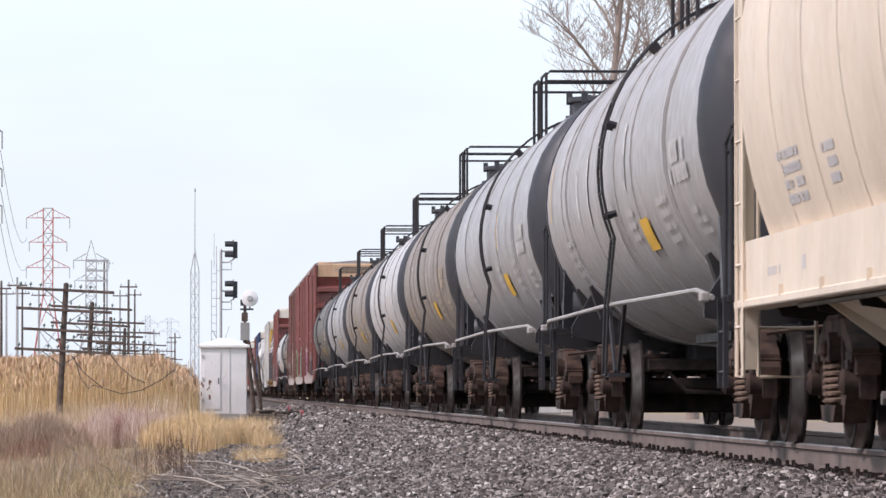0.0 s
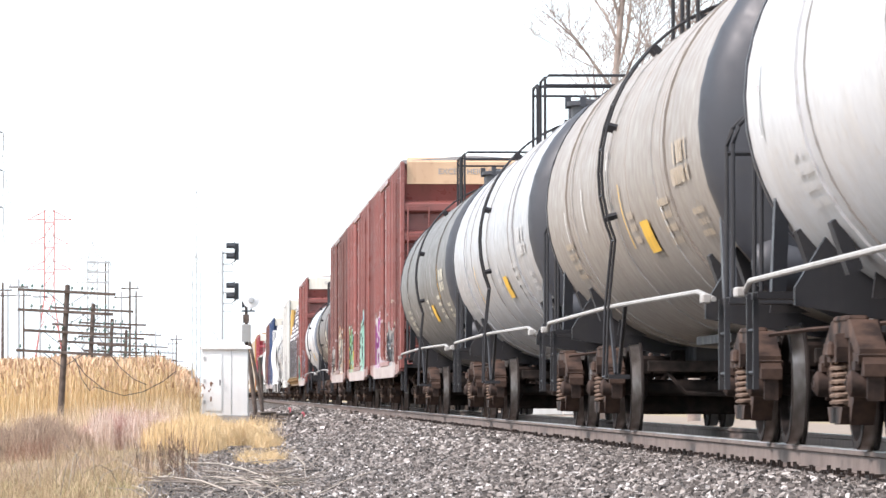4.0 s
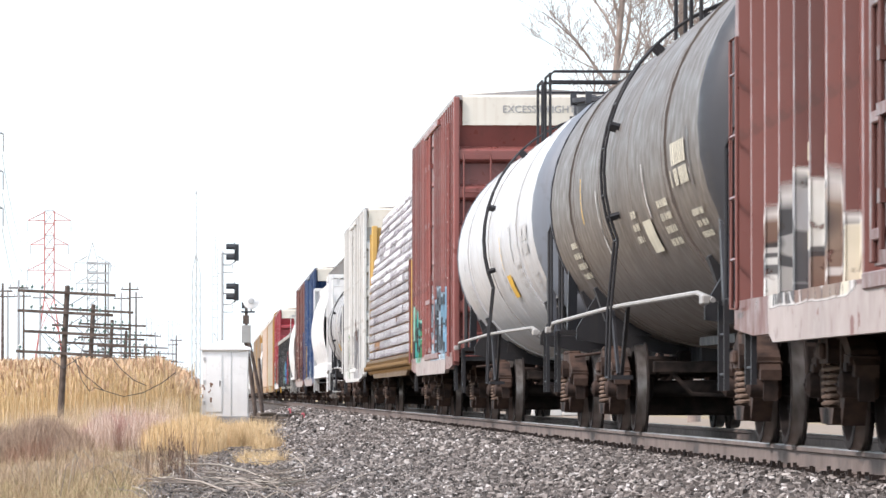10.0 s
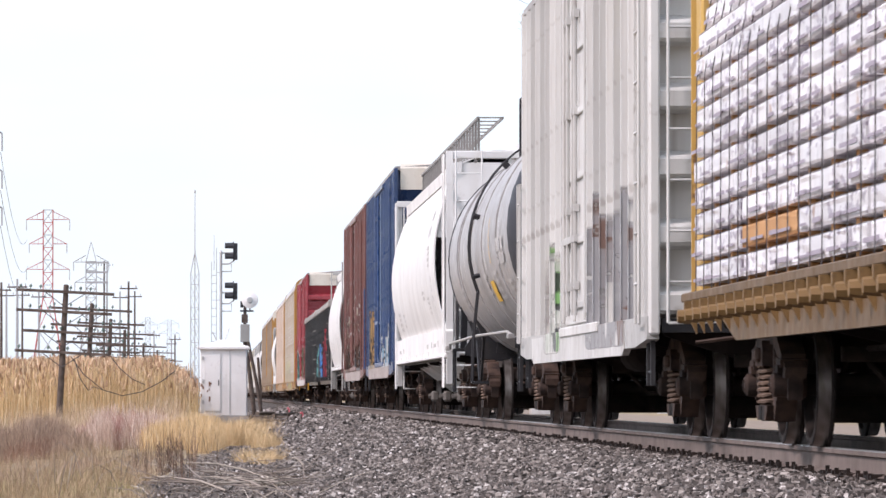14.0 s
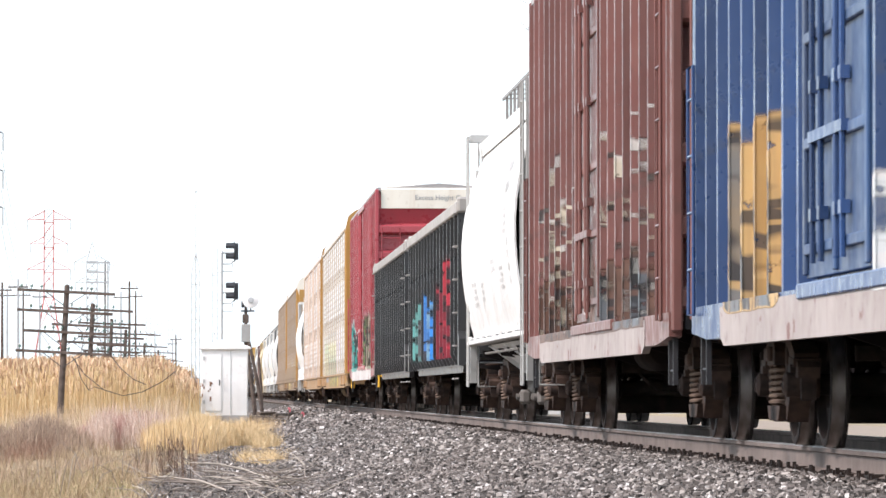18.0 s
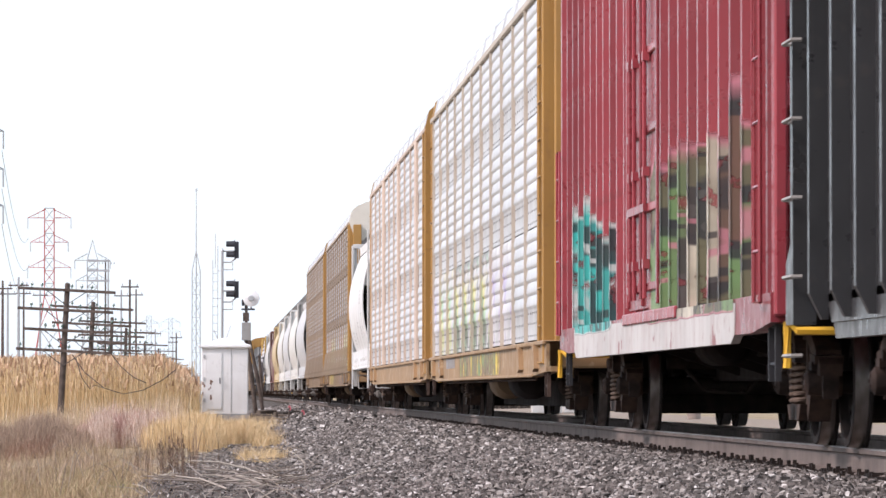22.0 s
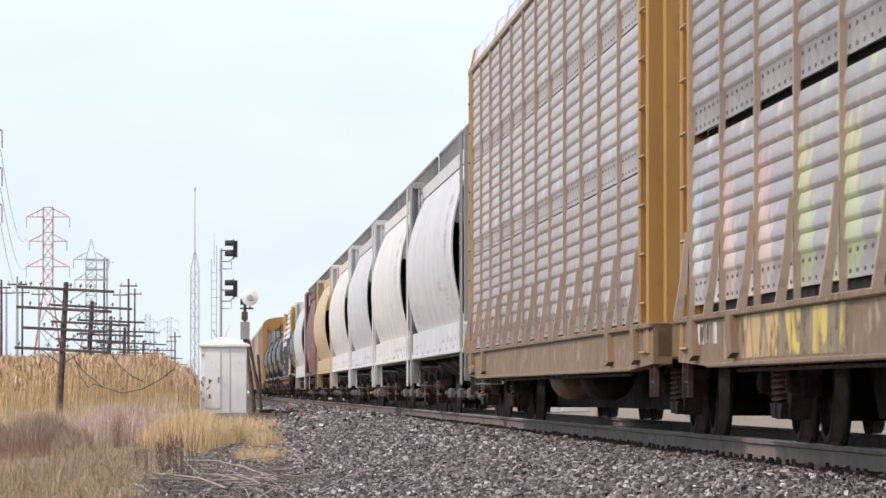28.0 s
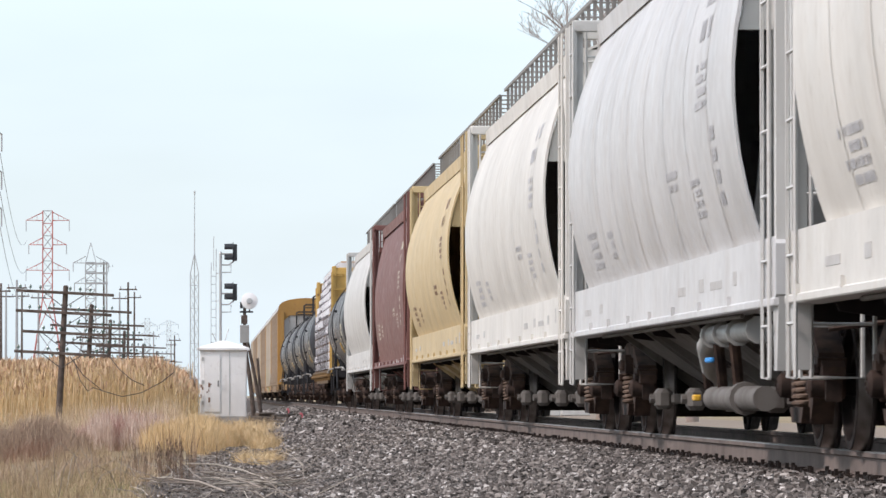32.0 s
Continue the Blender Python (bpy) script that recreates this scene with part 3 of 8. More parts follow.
        s.tube([(-0.5, 1.36 * k, 0.62), (-0.3, 1.40 * k, 0.40), (0.1, 1.40 * k, 0.38), (0.35, 1.38 * k, 0.66)], 0.024, 5)
        s.box(-0.70, 0.70, 1.38 * k - 0.03, 1.38 * k + 0.03, 0.62, 0.74, 0.01)
    rigging = to_mesh("brake_rigging", s, TRUCK_DARK, 30)
    return wheelset, side, spring, bolster, rigging


WHEELSET, SIDE_FRAME, SPRINGS, BOLSTER, RIGGING = gear_meshes()
WHEELS = []


def truck(car, y):
    b = part("truck", BOLSTER, None, car, at=(0, y, 0))
    tagged(part("brake_rigging", RIGGING, None, b), kind="stuff")
    for sx, rz in ((-1.0, 0), (1.0, 180)):
        part("side_frame", SIDE_FRAME, None, b, at=(sx, 0, 0), turn=(0, 0, rz))
        for y in (-0.13, 0.13):
            part("spring", SPRINGS, None, b, at=(sx * 1.075, y, 0))
    for sy in (-0.89, 0.89):
        w = part("wheelset", WHEELSET, None, b, at=(0, sy, WHEEL_R))
        WHEELS.append((w, sy))
    return b


def coupler_mesh():
    s = Shape()
    s.box(-0.07, 0.07, 0, 0.45, 0.79, 0.93, 0.02)
    s.prism_z([(-0.16, 0.02), (0.02, -0.06), (0.16, -0.08), (0.17, 0.10), (0.08, 0.2), (-0.13, 0.18)], 0.75, 0.98)
    s.box(-0.02, 0.03, 0.05, 0.11, 0.60, 1.03)
    s.tube([(-0.25, 0.42, 0.85), (-0.3, 0.3, 0.62), (-0.27, 0.1, 0.42), (-0.2, -0.05, 0.40)], 0.028, 6)
    s.tube([(-1.2, 0.35, 0.82), (-0.9, 0.33, 0.86), (-0.2, 0.30, 0.92), (0.0, 0.2, 1.0)], 0.018, 5)
    return to_mesh("coupler", s, TRUCK_RUST, 40)


COUPLER = coupler_mesh()


def couplers(car, half, over):
    """half: half the length of the body; over: how far the couplers reach past it."""
    part("coupler", COUPLER, None, car, at=(0, -half - over, 0))
    part("coupler", COUPLER, None, car, at=(0, half + over, 0), turn=(0, 0, 180))


def center_sill(car, half, z0=0.5, z1=1.0, material=None):
    s = Shape()
    s.box(-0.18, 0.18, -half + 0.1, half - 0.1, z0, z1, 0.02)
    n = max(3, int(half / 2.2))
    for k in range(-n, n + 1):
        y = k * half * 0.9 / n
        s.prism_y([(-1.35, z1), (1.35, z1), (1.3, z1 - 0.1), (0.2, z0 + 0.05), (-0.2, z0 + 0.05), (-1.3, z1 - 0.1)], y - 0.04, y + 0.04)
    part("underframe", s, material or GRIME, car)
    s = Shape()
    s.spin([(-0.75, 0.0), (-0.72, 0.14), (-0.62, 0.2), (0.62, 0.2), (0.72, 0.14), (0.75, 0.0)], "y", (-0.75, 0.6, 0.82), 14)
    part("air_reservoir", s, GRIME, car, smooth=40)
    s = Shape()
    s.tube([(-0.5, -half + 0.5, 0.72), (-0.5, half - 0.5, 0.72)], 0.025, 5)
    s.tube([(0.3, -half * 0.5, 0.62), (0.28, half * 0.5, 0.58)], 0.02, 5)
    part("brake_pipe", s, GRIME, car)


def ladder(parent, x, y, z0, z1, width, along="y", material=None, stiles=True, step=0.40, name="ladder", out=0.0):
    """Upright ladder: rungs of round bar between two flat stiles."""
    s = Shape()
    h = width / 2
    if not stiles:
        rung = to_mesh("grab_iron", Shape().tube([(0.06, -h, 0), (0, -h, 0), (0, h, 0), (0.06, h, 0)], 0.014, 5), material)
        z = z0 + 0.12
        while z < z1 - 0.05:
            part("grab_iron", rung, None, parent, at=(x, y, z), turn=(0, 0, 0 if x < 0 else 180))
            z += step
        return None
    if along == "y":
        if stiles:
            for k in (-h, h):
                s.box(x - 0.02, x + 0.02, y + k - 0.025, y + k + 0.025, z0, z1)
        z = z0 + 0.12
        while z < z1 - 0.05:
            s.tube([(x, y - h, z), (x + out, y - h, z), (x + out, y + h, z), (x, y + h, z)], 0.014, 5)
            z += step
    else:
        if stiles:
            for k in (-h, h):
                s.box(x + k - 0.025, x + k + 0.025, y - 0.02, y + 0.02, z0, z1)
        z = z0 + 0.12
        while z < z1 - 0.05:
            s.tube([(x - h, y, z), (x - h, y + out, z), (x + h, y + out, z), (x + h, y, z)], 0.014, 5)
            z += step
    return part(name, s, material or PIPE, parent)


def rail_ladder(parent, x, y, z0, z1, along, material, width=0.42, step=0.44):
    """A ladder bent from one bar, with its rungs as parts."""
    h = width / 2
    dx, dy = (0, h) if along == "y" else (h, 0)
    s = Shape().tube([(x - dx, y - dy, z0), (x - dx, y - dy, z1), (x + dx, y + dy, z1), (x + dx, y + dy, z0), (x - dx, y - dy, z0)], 0.016, 5)
    lad = part("ladder", s, material, parent)
    rung = to_mesh("rung", Shape().tube([(-dx, -dy, 0), (dx, dy, 0)], 0.013, 5), material)
    z = z0 + 0.35
    while z < z1 - 0.2:
        part("rung", rung, None, lad, at=(x, y, z))
        z += step


def bars(parent, x, blocks, ink, name="lettering", face=-1):
    """Unreadable lettering as plain bars on an upright side: blocks of (y0, y1, z0, z1)."""
    s = Shape()
    for y0, y1, z0, z1 in blocks:
        s.box(x + face * 0.006, x, y0, y1, z0, z1)
    return tagged(part(name, s, INK[ink], parent), kind="stuff")


def word_rows(y, z, width, rows, size, rng, gap=0.6):
    """Rows of letter-like blocks."""
    out = []
    for r in range(rows):
        a = y - width / 2
        end = y + width / 2 - rng.uniform(0, width * 0.35 if r else 0)
        while a < end:
            w = size * rng.uniform(0.5, 0.75)
            if rng.random() > 0.14:
                out.append((a, a + w, z - r * size * (1 + gap), z - r * size * (1 + gap) + size))
            a += w + size * 0.22
    return out


def uncoupling_lever(car, half):
    for sg in (-1, 1):
        s = Shape().tube([(-1.42, sg * half, 0.55), (-1.42, sg * half, 0.86), (-1.36, sg * (half + 0.05), 0.80), (-0.3, sg * (half + 0.1), 0.80), (0.0, sg * (half + 0.25), 0.98)], 0.03, 6)
        part("uncoupling_lever", s, SAFETY_YELLOW, car, "bright yellow uncoupling lever")


# ---- tank cars ----
def tank_car(material, half=9.0, over=1.15, rng=None, ladder_at=0.0, placard="yellow", bands=True, label="", seams=4, head=None):
    """A tank on two trucks with a dome platform, side ladders, hand rails and end platforms."""
    rng = rng or random.Random(1)
    car = empty("tank_car", label, "tank car", "freight cars of the train")
    R, ZC, L = 1.575, 2.46, half - 0.24
    s = Shape()
    rings = [(-L + 0.42, R)]
    n = 5
    for k in range(1, n):
        y = -L + 0.42 + (2 * L - 0.84) * k / n
        rings += [(y - 0.03, R), (y - 0.02, R + 0.005), (y + 0.02, R + 0.005), (y + 0.03, R)]
    rings.append((L - 0.42, R))
    s.spin(rings, "y", (0, 0, ZC), 48)
    part("tank_shell", s, material, car, smooth=25)
    for sg in (-1, 1):
        s = Shape()
        prof = [(sg * (L - 0.46), R + 0.015), (sg * (L - 0.40), R + 0.015)] + [(sg * (L - 0.40 + 0.42 * math.sin(a)), R * math.cos(a) ** 0.72 + 0.001) for a in [0.12 * k for k in range(1, 13)]] + [(sg * (L + 0.03), 0.0)]
        s.spin(prof, "y", (0, 0, ZC), 40)
        part("tank_head", s, head or HEAD_DARK, car, "dished tank head", smooth=40)
    s = Shape()
    for k in range(1, seams + 1):
        y = -L + 0.42 + (2 * L - 0.84) * k / (seams + 1) + rng.uniform(-0.6, 0.6)
        s.spin([(y - 0.014, R + 0.001), (y - 0.010, R + 0.0135), (y + 0.010, R + 0.0135), (y + 0.014, R + 0.001)], "y", (0, 0, ZC), 40)
    if seams:
        tagged(part("weld_seam", s, SEAM, car, "thin dark seams round the shell"), kind="stuff")
    # straps round the shell on either side of the ladder
    for k, y in enumerate((-L * 0.62, L * 0.62)):
        s = Shape()
        s.spin([(y - 0.04, R + 0.004), (y - 0.04, R + 0.02), (y + 0.04, R + 0.02), (y + 0.04, R + 0.004)], "y", (0, 0, ZC), 40)
        part("jacket_band", s, material, car, smooth=30)
    # saddles and stub sills
    for sg in (-1, 1):
        s = Shape()
        y = sg * (half - 2.05)
        s.prism_y([(-1.40, 0.98), (-1.40, 1.10), (-1.12, 1.56), (-0.75, 1.30), (0, 1.10), (0.75, 1.30), (1.12, 1.56), (1.40, 1.10), (1.40, 0.98), (0.4, 0.82), (-0.4, 0.82)], y - 0.05, y + 0.05)
        for dy in (-0.55, 0.55):
            s.prism_y([(-0.95, 1.02), (-0.9, 1.42), (0, 1.10), (0.9, 1.42), (0.95, 1.02)], y + dy - 0.03, y + dy + 0.03)
        # pads welded on the shell, and struts that lean out to the end of the stub sill
        for sx in (-1, 1):
            for dy in (-1.0, 0.9):
                s.prism_y([(sx * 1.08, 1.20), (sx * 1.17, 1.44), (sx * 1.24, 1.54), (sx * 1.29, 1.50), (sx * 1.17, 1.16)], y + dy - 0.11, y + dy + 0.11)
        s.box(-0.2, 0.2, min(y - sg * 1.3, sg * (half + 0.1)), max(y - sg * 1.3, sg * (half + 0.1)), 0.68, 1.12, 0.02)
        s.box(-1.45, 1.45, sg * half - 0.28, sg * half + 0.28, 1.06, 1.11)
        part("bolster_saddle", s, BLACK, car, "black steel saddle under the tank")
        # end platform rails: hoops and the crossing hand rail
        for sx in (-1, 1):
            for yy in (sg * half + 0.2, sg * half - 0.25):
                s = Shape()
                s.tube([(sx * 1.42, yy, 1.1), (sx * 1.42, yy, 2.25), (sx * 1.38, yy, 2.38), (sx * 1.30, yy, 2.47), (sx * 1.18, yy - sg * 0.02, 2.5), (sx * 1.02, yy - sg * 0.1, 2.46)], 0.017, 7)
                part("end_rail", s, BLACK, car, smooth=40)
        s = Shape()
        s.tube([(-1.42, sg * half + 0.2, 2.2), (1.42, sg * half + 0.2, 2.2)], 0.02, 6)
        part("cross_rail", s, BLACK, car, smooth=40)
        ladder(car, -1.46, sg * (half - 0.02), 0.42, 1.1, 0.42, "y", BLACK, step=0.3, name="step")
        ladder(car, 1.46, sg * (half - 0.02), 0.42, 1.1, 0.42, "y", BLACK, step=0.3, name="step")
    # the long pale hand rail along each side, with brackets
    for sx in (-1, 1):
        s = Shape()
        pts = [(sx * 1.53, -half + 0.1, 1.10), (sx * 1.57, -half + 0.9, 1.17), (sx * 1.57, -1.0, 1.20), (sx * 1.57, 1.0, 1.20), (sx * 1.57, half - 0.9, 1.17), (sx * 1.53, half - 0.1, 1.10)]
        s.tube(pts, 0.021, 8)
        part("side_rail", s, PIPE, car, "light grey pipe rail", smooth=40)
        for sg in (-1, 1):
            s = Shape()
            s.box(sx * 1.57 - 0.04, sx * 1.57 + 0.025, sg * (half - 0.25) - 0.12, sg * (half - 0.25) + 0.12, 1.07, 1.14, 0.01)
            part("rail_bracket", s, PIPE, car)
            s = Shape()
            s.prism_x([(sg * (half - 0.72), 1.10), (sg * (half - 0.56), 1.10), (sg * (half - 0.98), 2.10), (sg * (half - 1.08), 2.10)], *sorted((sx * 1.30, sx * 1.40)))
            part("tank_brace", s, HEAD_DARK, car)
    # ladders over the shell to the dome
    for sx in (-1, 1):
        s = Shape()
        path = []
        for k in range(17):
            a = radians(-30 + 7.5 * k)
            path.append((sx * math.cos(a) * (R + 0.09), math.sin(a) * (R + 0.09) + ZC))
        path = [(sx * 1.62, 0.55), (sx * 1.60, 1.2)] + path[1:]
        for dy in (-0.19, 0.19):
            s.tube([(x, ladder_at + dy, z) for x, z in path], 0.014, 6)
        for x, z in path[::2]:
            s.tube([(x, ladder_at - 0.2, z), (x, ladder_at + 0.2, z)], 0.012, 5)
        for x, z in path[3::4]:
            for dy in (-0.19, 0.19):
                s.tube([(x, ladder_at + dy, z), (x * 0.93, ladder_at + dy, ZC + (z - ZC) * 0.93)], 0.035, 5)
        part("side_ladder", s, BLACK, car, smooth=50)
        s = Shape()
        for dy in (-0.55, 0.55):
            s.tube([(sx * 1.5, ladder_at + dy * 0.3, 0.58), (sx * 1.5, ladder_at + dy * 1.6, 1.2)], 0.022, 5)
        s.box(sx * 1.5 - 0.1, sx * 1.5 + 0.1, ladder_at - 0.24, ladder_at + 0.24, 0.53, 0.57)
        part("ladder_foot", s, BLACK, car)
    # dome platform
    s = Shape()
    s.box(-0.52, 0.52, -1.2, 1.2, ZC + R + 0.01, ZC + R + 0.04)
    for y in (-1.2, 1.2):
        s.box(-0.6, 0.6, y - 0.025, y + 0.025, ZC + R - 0.10, ZC + R + 0.01)
    part("dome_platform", s, BLACK, car)
    s = Shape()
    zt = ZC + R + 0.60
    zf = ZC + math.sqrt(R * R - 0.74)
    for y in (-1.22, 1.22):
        s.tube([(-0.86, y, zf), (-0.86, y, zt - 0.05), (-0.81, y, zt), (0.81, y, zt), (0.86, y, zt - 0.05), (0.86, y, zf)], 0.02, 6)
        s.tube([(-0.86, y, zt - 0.13), (0.86, y, zt - 0.13)], 0.018, 6)
        for x in (-0.86, 0.86):
            s.tube([(x, y, zt - 0.03), (x, y * 0.28, zt - 0.03), (x, y * 0.24, zt - 0.08), (x, y * 0.24, zf)], 0.02, 6)
    part("dome_rail", s, BLACK, car, smooth=50)
    s = Shape()
    s.spin([(0, 0.46), (0.26, 0.46), (0.27, 0.52), (0.33, 0.52), (0.36, 0.2), (0.37, 0.0)], "z", (0, -0.5, ZC + R - 0.04), 16)
    for k in range(6):
        s.box(0.5 * math.cos(k) - 0.04, 0.5 * math.cos(k) + 0.04, -0.5 + 0.5 * math.sin(k) - 0.04, -0.5 + 0.5 * math.sin(k) + 0.04, ZC + R + 0.2, ZC + R + 0.36)
    part("manway", s, HEAD_DARK, car, smooth=40)
    s = Shape()
    s.spin([(0, 0.22), (0.3, 0.22), (0.36, 0.15), (0.4, 0.0)], "z", (0.1, 0.65, ZC + R - 0.04), 12)
    s.tube([(-0.35, 0.6, ZC + R - 0.05), (-0.35, 0.6, ZC + R + 0.32)], 0.07, 8)
    part("valve_housing", s, HEAD_DARK, car, smooth=40)
    # outlet below, brake gear at the front end
    s = Shape()
    s.spin([(0.72, 0.0), (0.72, 0.12), (0.85, 0.2), (1.12, 0.26)], "z", (0, 0, 0), 12)
    s.box(-0.6, 0.6, -1.6, 1.6, 0.86, 0.94)
    part("bottom_outlet", s, BLACK, car, smooth=40)
    s = Shape()
    s.spin([(-0.45, 0.0), (-0.42, 0.16), (-0.32, 0.22), (0.32, 0.22), (0.42, 0.16), (0.45, 0.0)], "x", (-0.75, -half + 0.55, 1.38), 14)
    part("air_reservoir", s, HEAD_DARK, car, smooth=40)
    s = Shape()
    s.spin([(0, 0.26), (0.03, 0.28), (0.06, 0.26), (0.03, 0.23)], "y", (0.7, -half - 0.1, 1.85), 16)
    s.tube([(0.7, -half - 0.05, 1.1), (0.7, -half - 0.05, 1.85)], 0.03, 6)
    for k in range(4):
        a = k * math.pi / 2
        s.tube([(0.7, -half - 0.07, 1.85), (0.7 + 0.26 * math.cos(a), -half - 0.07, 1.85 + 0.26 * math.sin(a))], 0.012, 4)
    part("brake_wheel", s, BLACK, car)
    # placards and lettering, laid on the curve of the shell
    def decal(y0, y1, a0, a1, ink, name, sx):
        d = Shape()
        m = max(2, int(abs(a1 - a0) / 4))
        for i in range(m):
            t0, t1 = radians(a0 + (a1 - a0) * i / m), radians(a0 + (a1 - a0) * (i + 1) / m)
            rr = R + 0.017
            d.face(*[(sx * math.cos(t) * rr, y, ZC + math.sin(t) * rr) for t, y in ((t0, y0), (t0, y1), (t1, y1), (t1, y0))])
        return d
    for sx in (-1, 1):
        if placard:
            d = decal(-3.1, -2.3, -31, -20, placard, "placard", sx)
            part("placard", d, INK[placard], car, "small warning panel on the shell")
        d = Shape()
        for (y, a, w, rows, size) in ((-L + 2.2, -8, 1.2, 1, 0.17), (-L + 2.3, -14, 1.4, 1, 0.13), (L - 3.0, -20, 1.0, 4, 0.06), (-1.6, -18, 0.6, 3, 0.06), (-L + 4.2, -18, 0.9, 4, 0.06), (-L + 1.7, -24, 0.8, 3, 0.05)):
            for r in range(rows):
                yy = y - w / 2
                while yy < y + w / 2:
                    ww = size * rng.uniform(0.45, 0.75)
                    if rng.random() > 0.15:
                        e = decal(yy, yy + ww, a - r * size * 70, a - r * size * 70 + size * 38, "white", "x", sx)
                        for f in e.f:
                            d.face(*[e.v[i] for i in f])
                    yy += ww + size * 0.25
        tagged(part("lettering", d, INK["faint" if material in (TANK_WHITE, TANK_GREY, TANK_PALE) else "faint_tan" if material is TANK_TAN else "cream"], car, "worn rows of lettering on the shell"), kind="stuff")
        for k in range(3 + (2 if bands else 0)):
            y = rng.uniform(-L + 1.2, L - 1.2)
            a = rng.uniform(-34, -8)
            d = decal(y, y + 0.07, a, a + rng.uniform(14, 26), "cream", "stripe", sx)
            part("reflective_stripe", d, INK["yellow" if bands and k == 0 else "white"], car)
    truck(car, -half + 2.05)
    truck(car, half - 2.05)
    couplers(car, half + 0.15, over - 0.15)
    return car


# ---- box cars ----
def mural_skin(car, spec, x_sheet, x_post, posts, pw, sills=(), door=None, foot=1.06, taper=0.012):
    """A thin film of paint over sheet, posts, door and sill on the side that faces the reeds."""
    y0, y1, z0, z1, fills, seed, words, extra = spec
    s = Shape()
    edges = sorted([e for p in posts for e in (p - pw / 2, p + pw / 2)] + ([-door[0], door[0]] if door else []))
    cuts = [y0] + [e for e in edges if y0 < e < y1] + [y1]
    for u, v in zip(cuts, cuts[1:]):
        c = (u + v) / 2
        on_post = any(abs(c - p) < pw / 2 for p in posts)
        x = door[1] if door and abs(c) < door[0] else x_post if on_post else x_sheet
        s.face((-x - 0.003, u, foot), (-x - 0.003, v, foot), (-x - 0.003, v, z1 + 0.6), (-x - 0.003, u, z1 + 0.6))
    for p in posts:
        e = p - pw / 2
        if y0 < e < y1:
            s.face((-x_sheet, e - 0.003, foot), (-x_post - 0.003, e + taper - 0.003, foot), (-x_post - 0.003, e + taper - 0.003, z1 + 0.6), (-x_sheet, e - 0.003, z1 + 0.6))
    for x, a, b in sills:
        s.face((-x - 0.003, max(y0, a), z0), (-x - 0.003, min(y1, b), z0), (-x - 0.003, min(y1, b), foot), (-x - 0.003, max(y0, a), foot))
    ob = part("graffiti", s, mural(y0, y1, z0, z1, fills, seed, **extra), car, words + " sprayed paint on the side")
    return tagged(ob, kind="stuff")


C = dict(purple=(0.24, 0.035, 0.24), magenta=(0.40, 0.07, 0.34), rose=(0.62, 0.30, 0.40), white=(0.64, 0.64, 0.62), cream=(0.60, 0.55, 0.44), slate=(0.13, 0.15, 0.17),
         grey=(0.30, 0.30, 0.31), orange=(0.55, 0.22, 0.06), green=(0.06, 0.30, 0.13), leaf=(0.22, 0.42, 0.16), yellow=(0.66, 0.50, 0.06), mint=(0.34, 0.62, 0.52), pale_mint=(0.50, 0.70, 0.62),
         sky=(0.26, 0.47, 0.62), pale_sky=(0.46, 0.60, 0.70), black=(0.025, 0.025, 0.028), teal=(0.04, 0.46, 0.42), dark_teal=(0.02, 0.28, 0.27), tan=(0.52, 0.34, 0.14), ochre=(0.42, 0.25, 0.08), brown=(0.16, 0.085, 0.06),
         olive=(0.15, 0.14, 0.08), moss=(0.16, 0.27, 0.11), gteal=(0.16, 0.42, 0.40), gblue=(0.05, 0.30, 0.75), gred=(0.55, 0.045, 0.075), gdark=(0.24, 0.03, 0.05), pink=(0.56, 0.22, 0.27), lime=(0.44, 0.56, 0.14))


def letters(y0, y1, z1, colours, seed, words, z0=0.94, **extra):
    return (y0, y1, z0, z1, [C[c] for c in colours.split()], seed, words, extra)


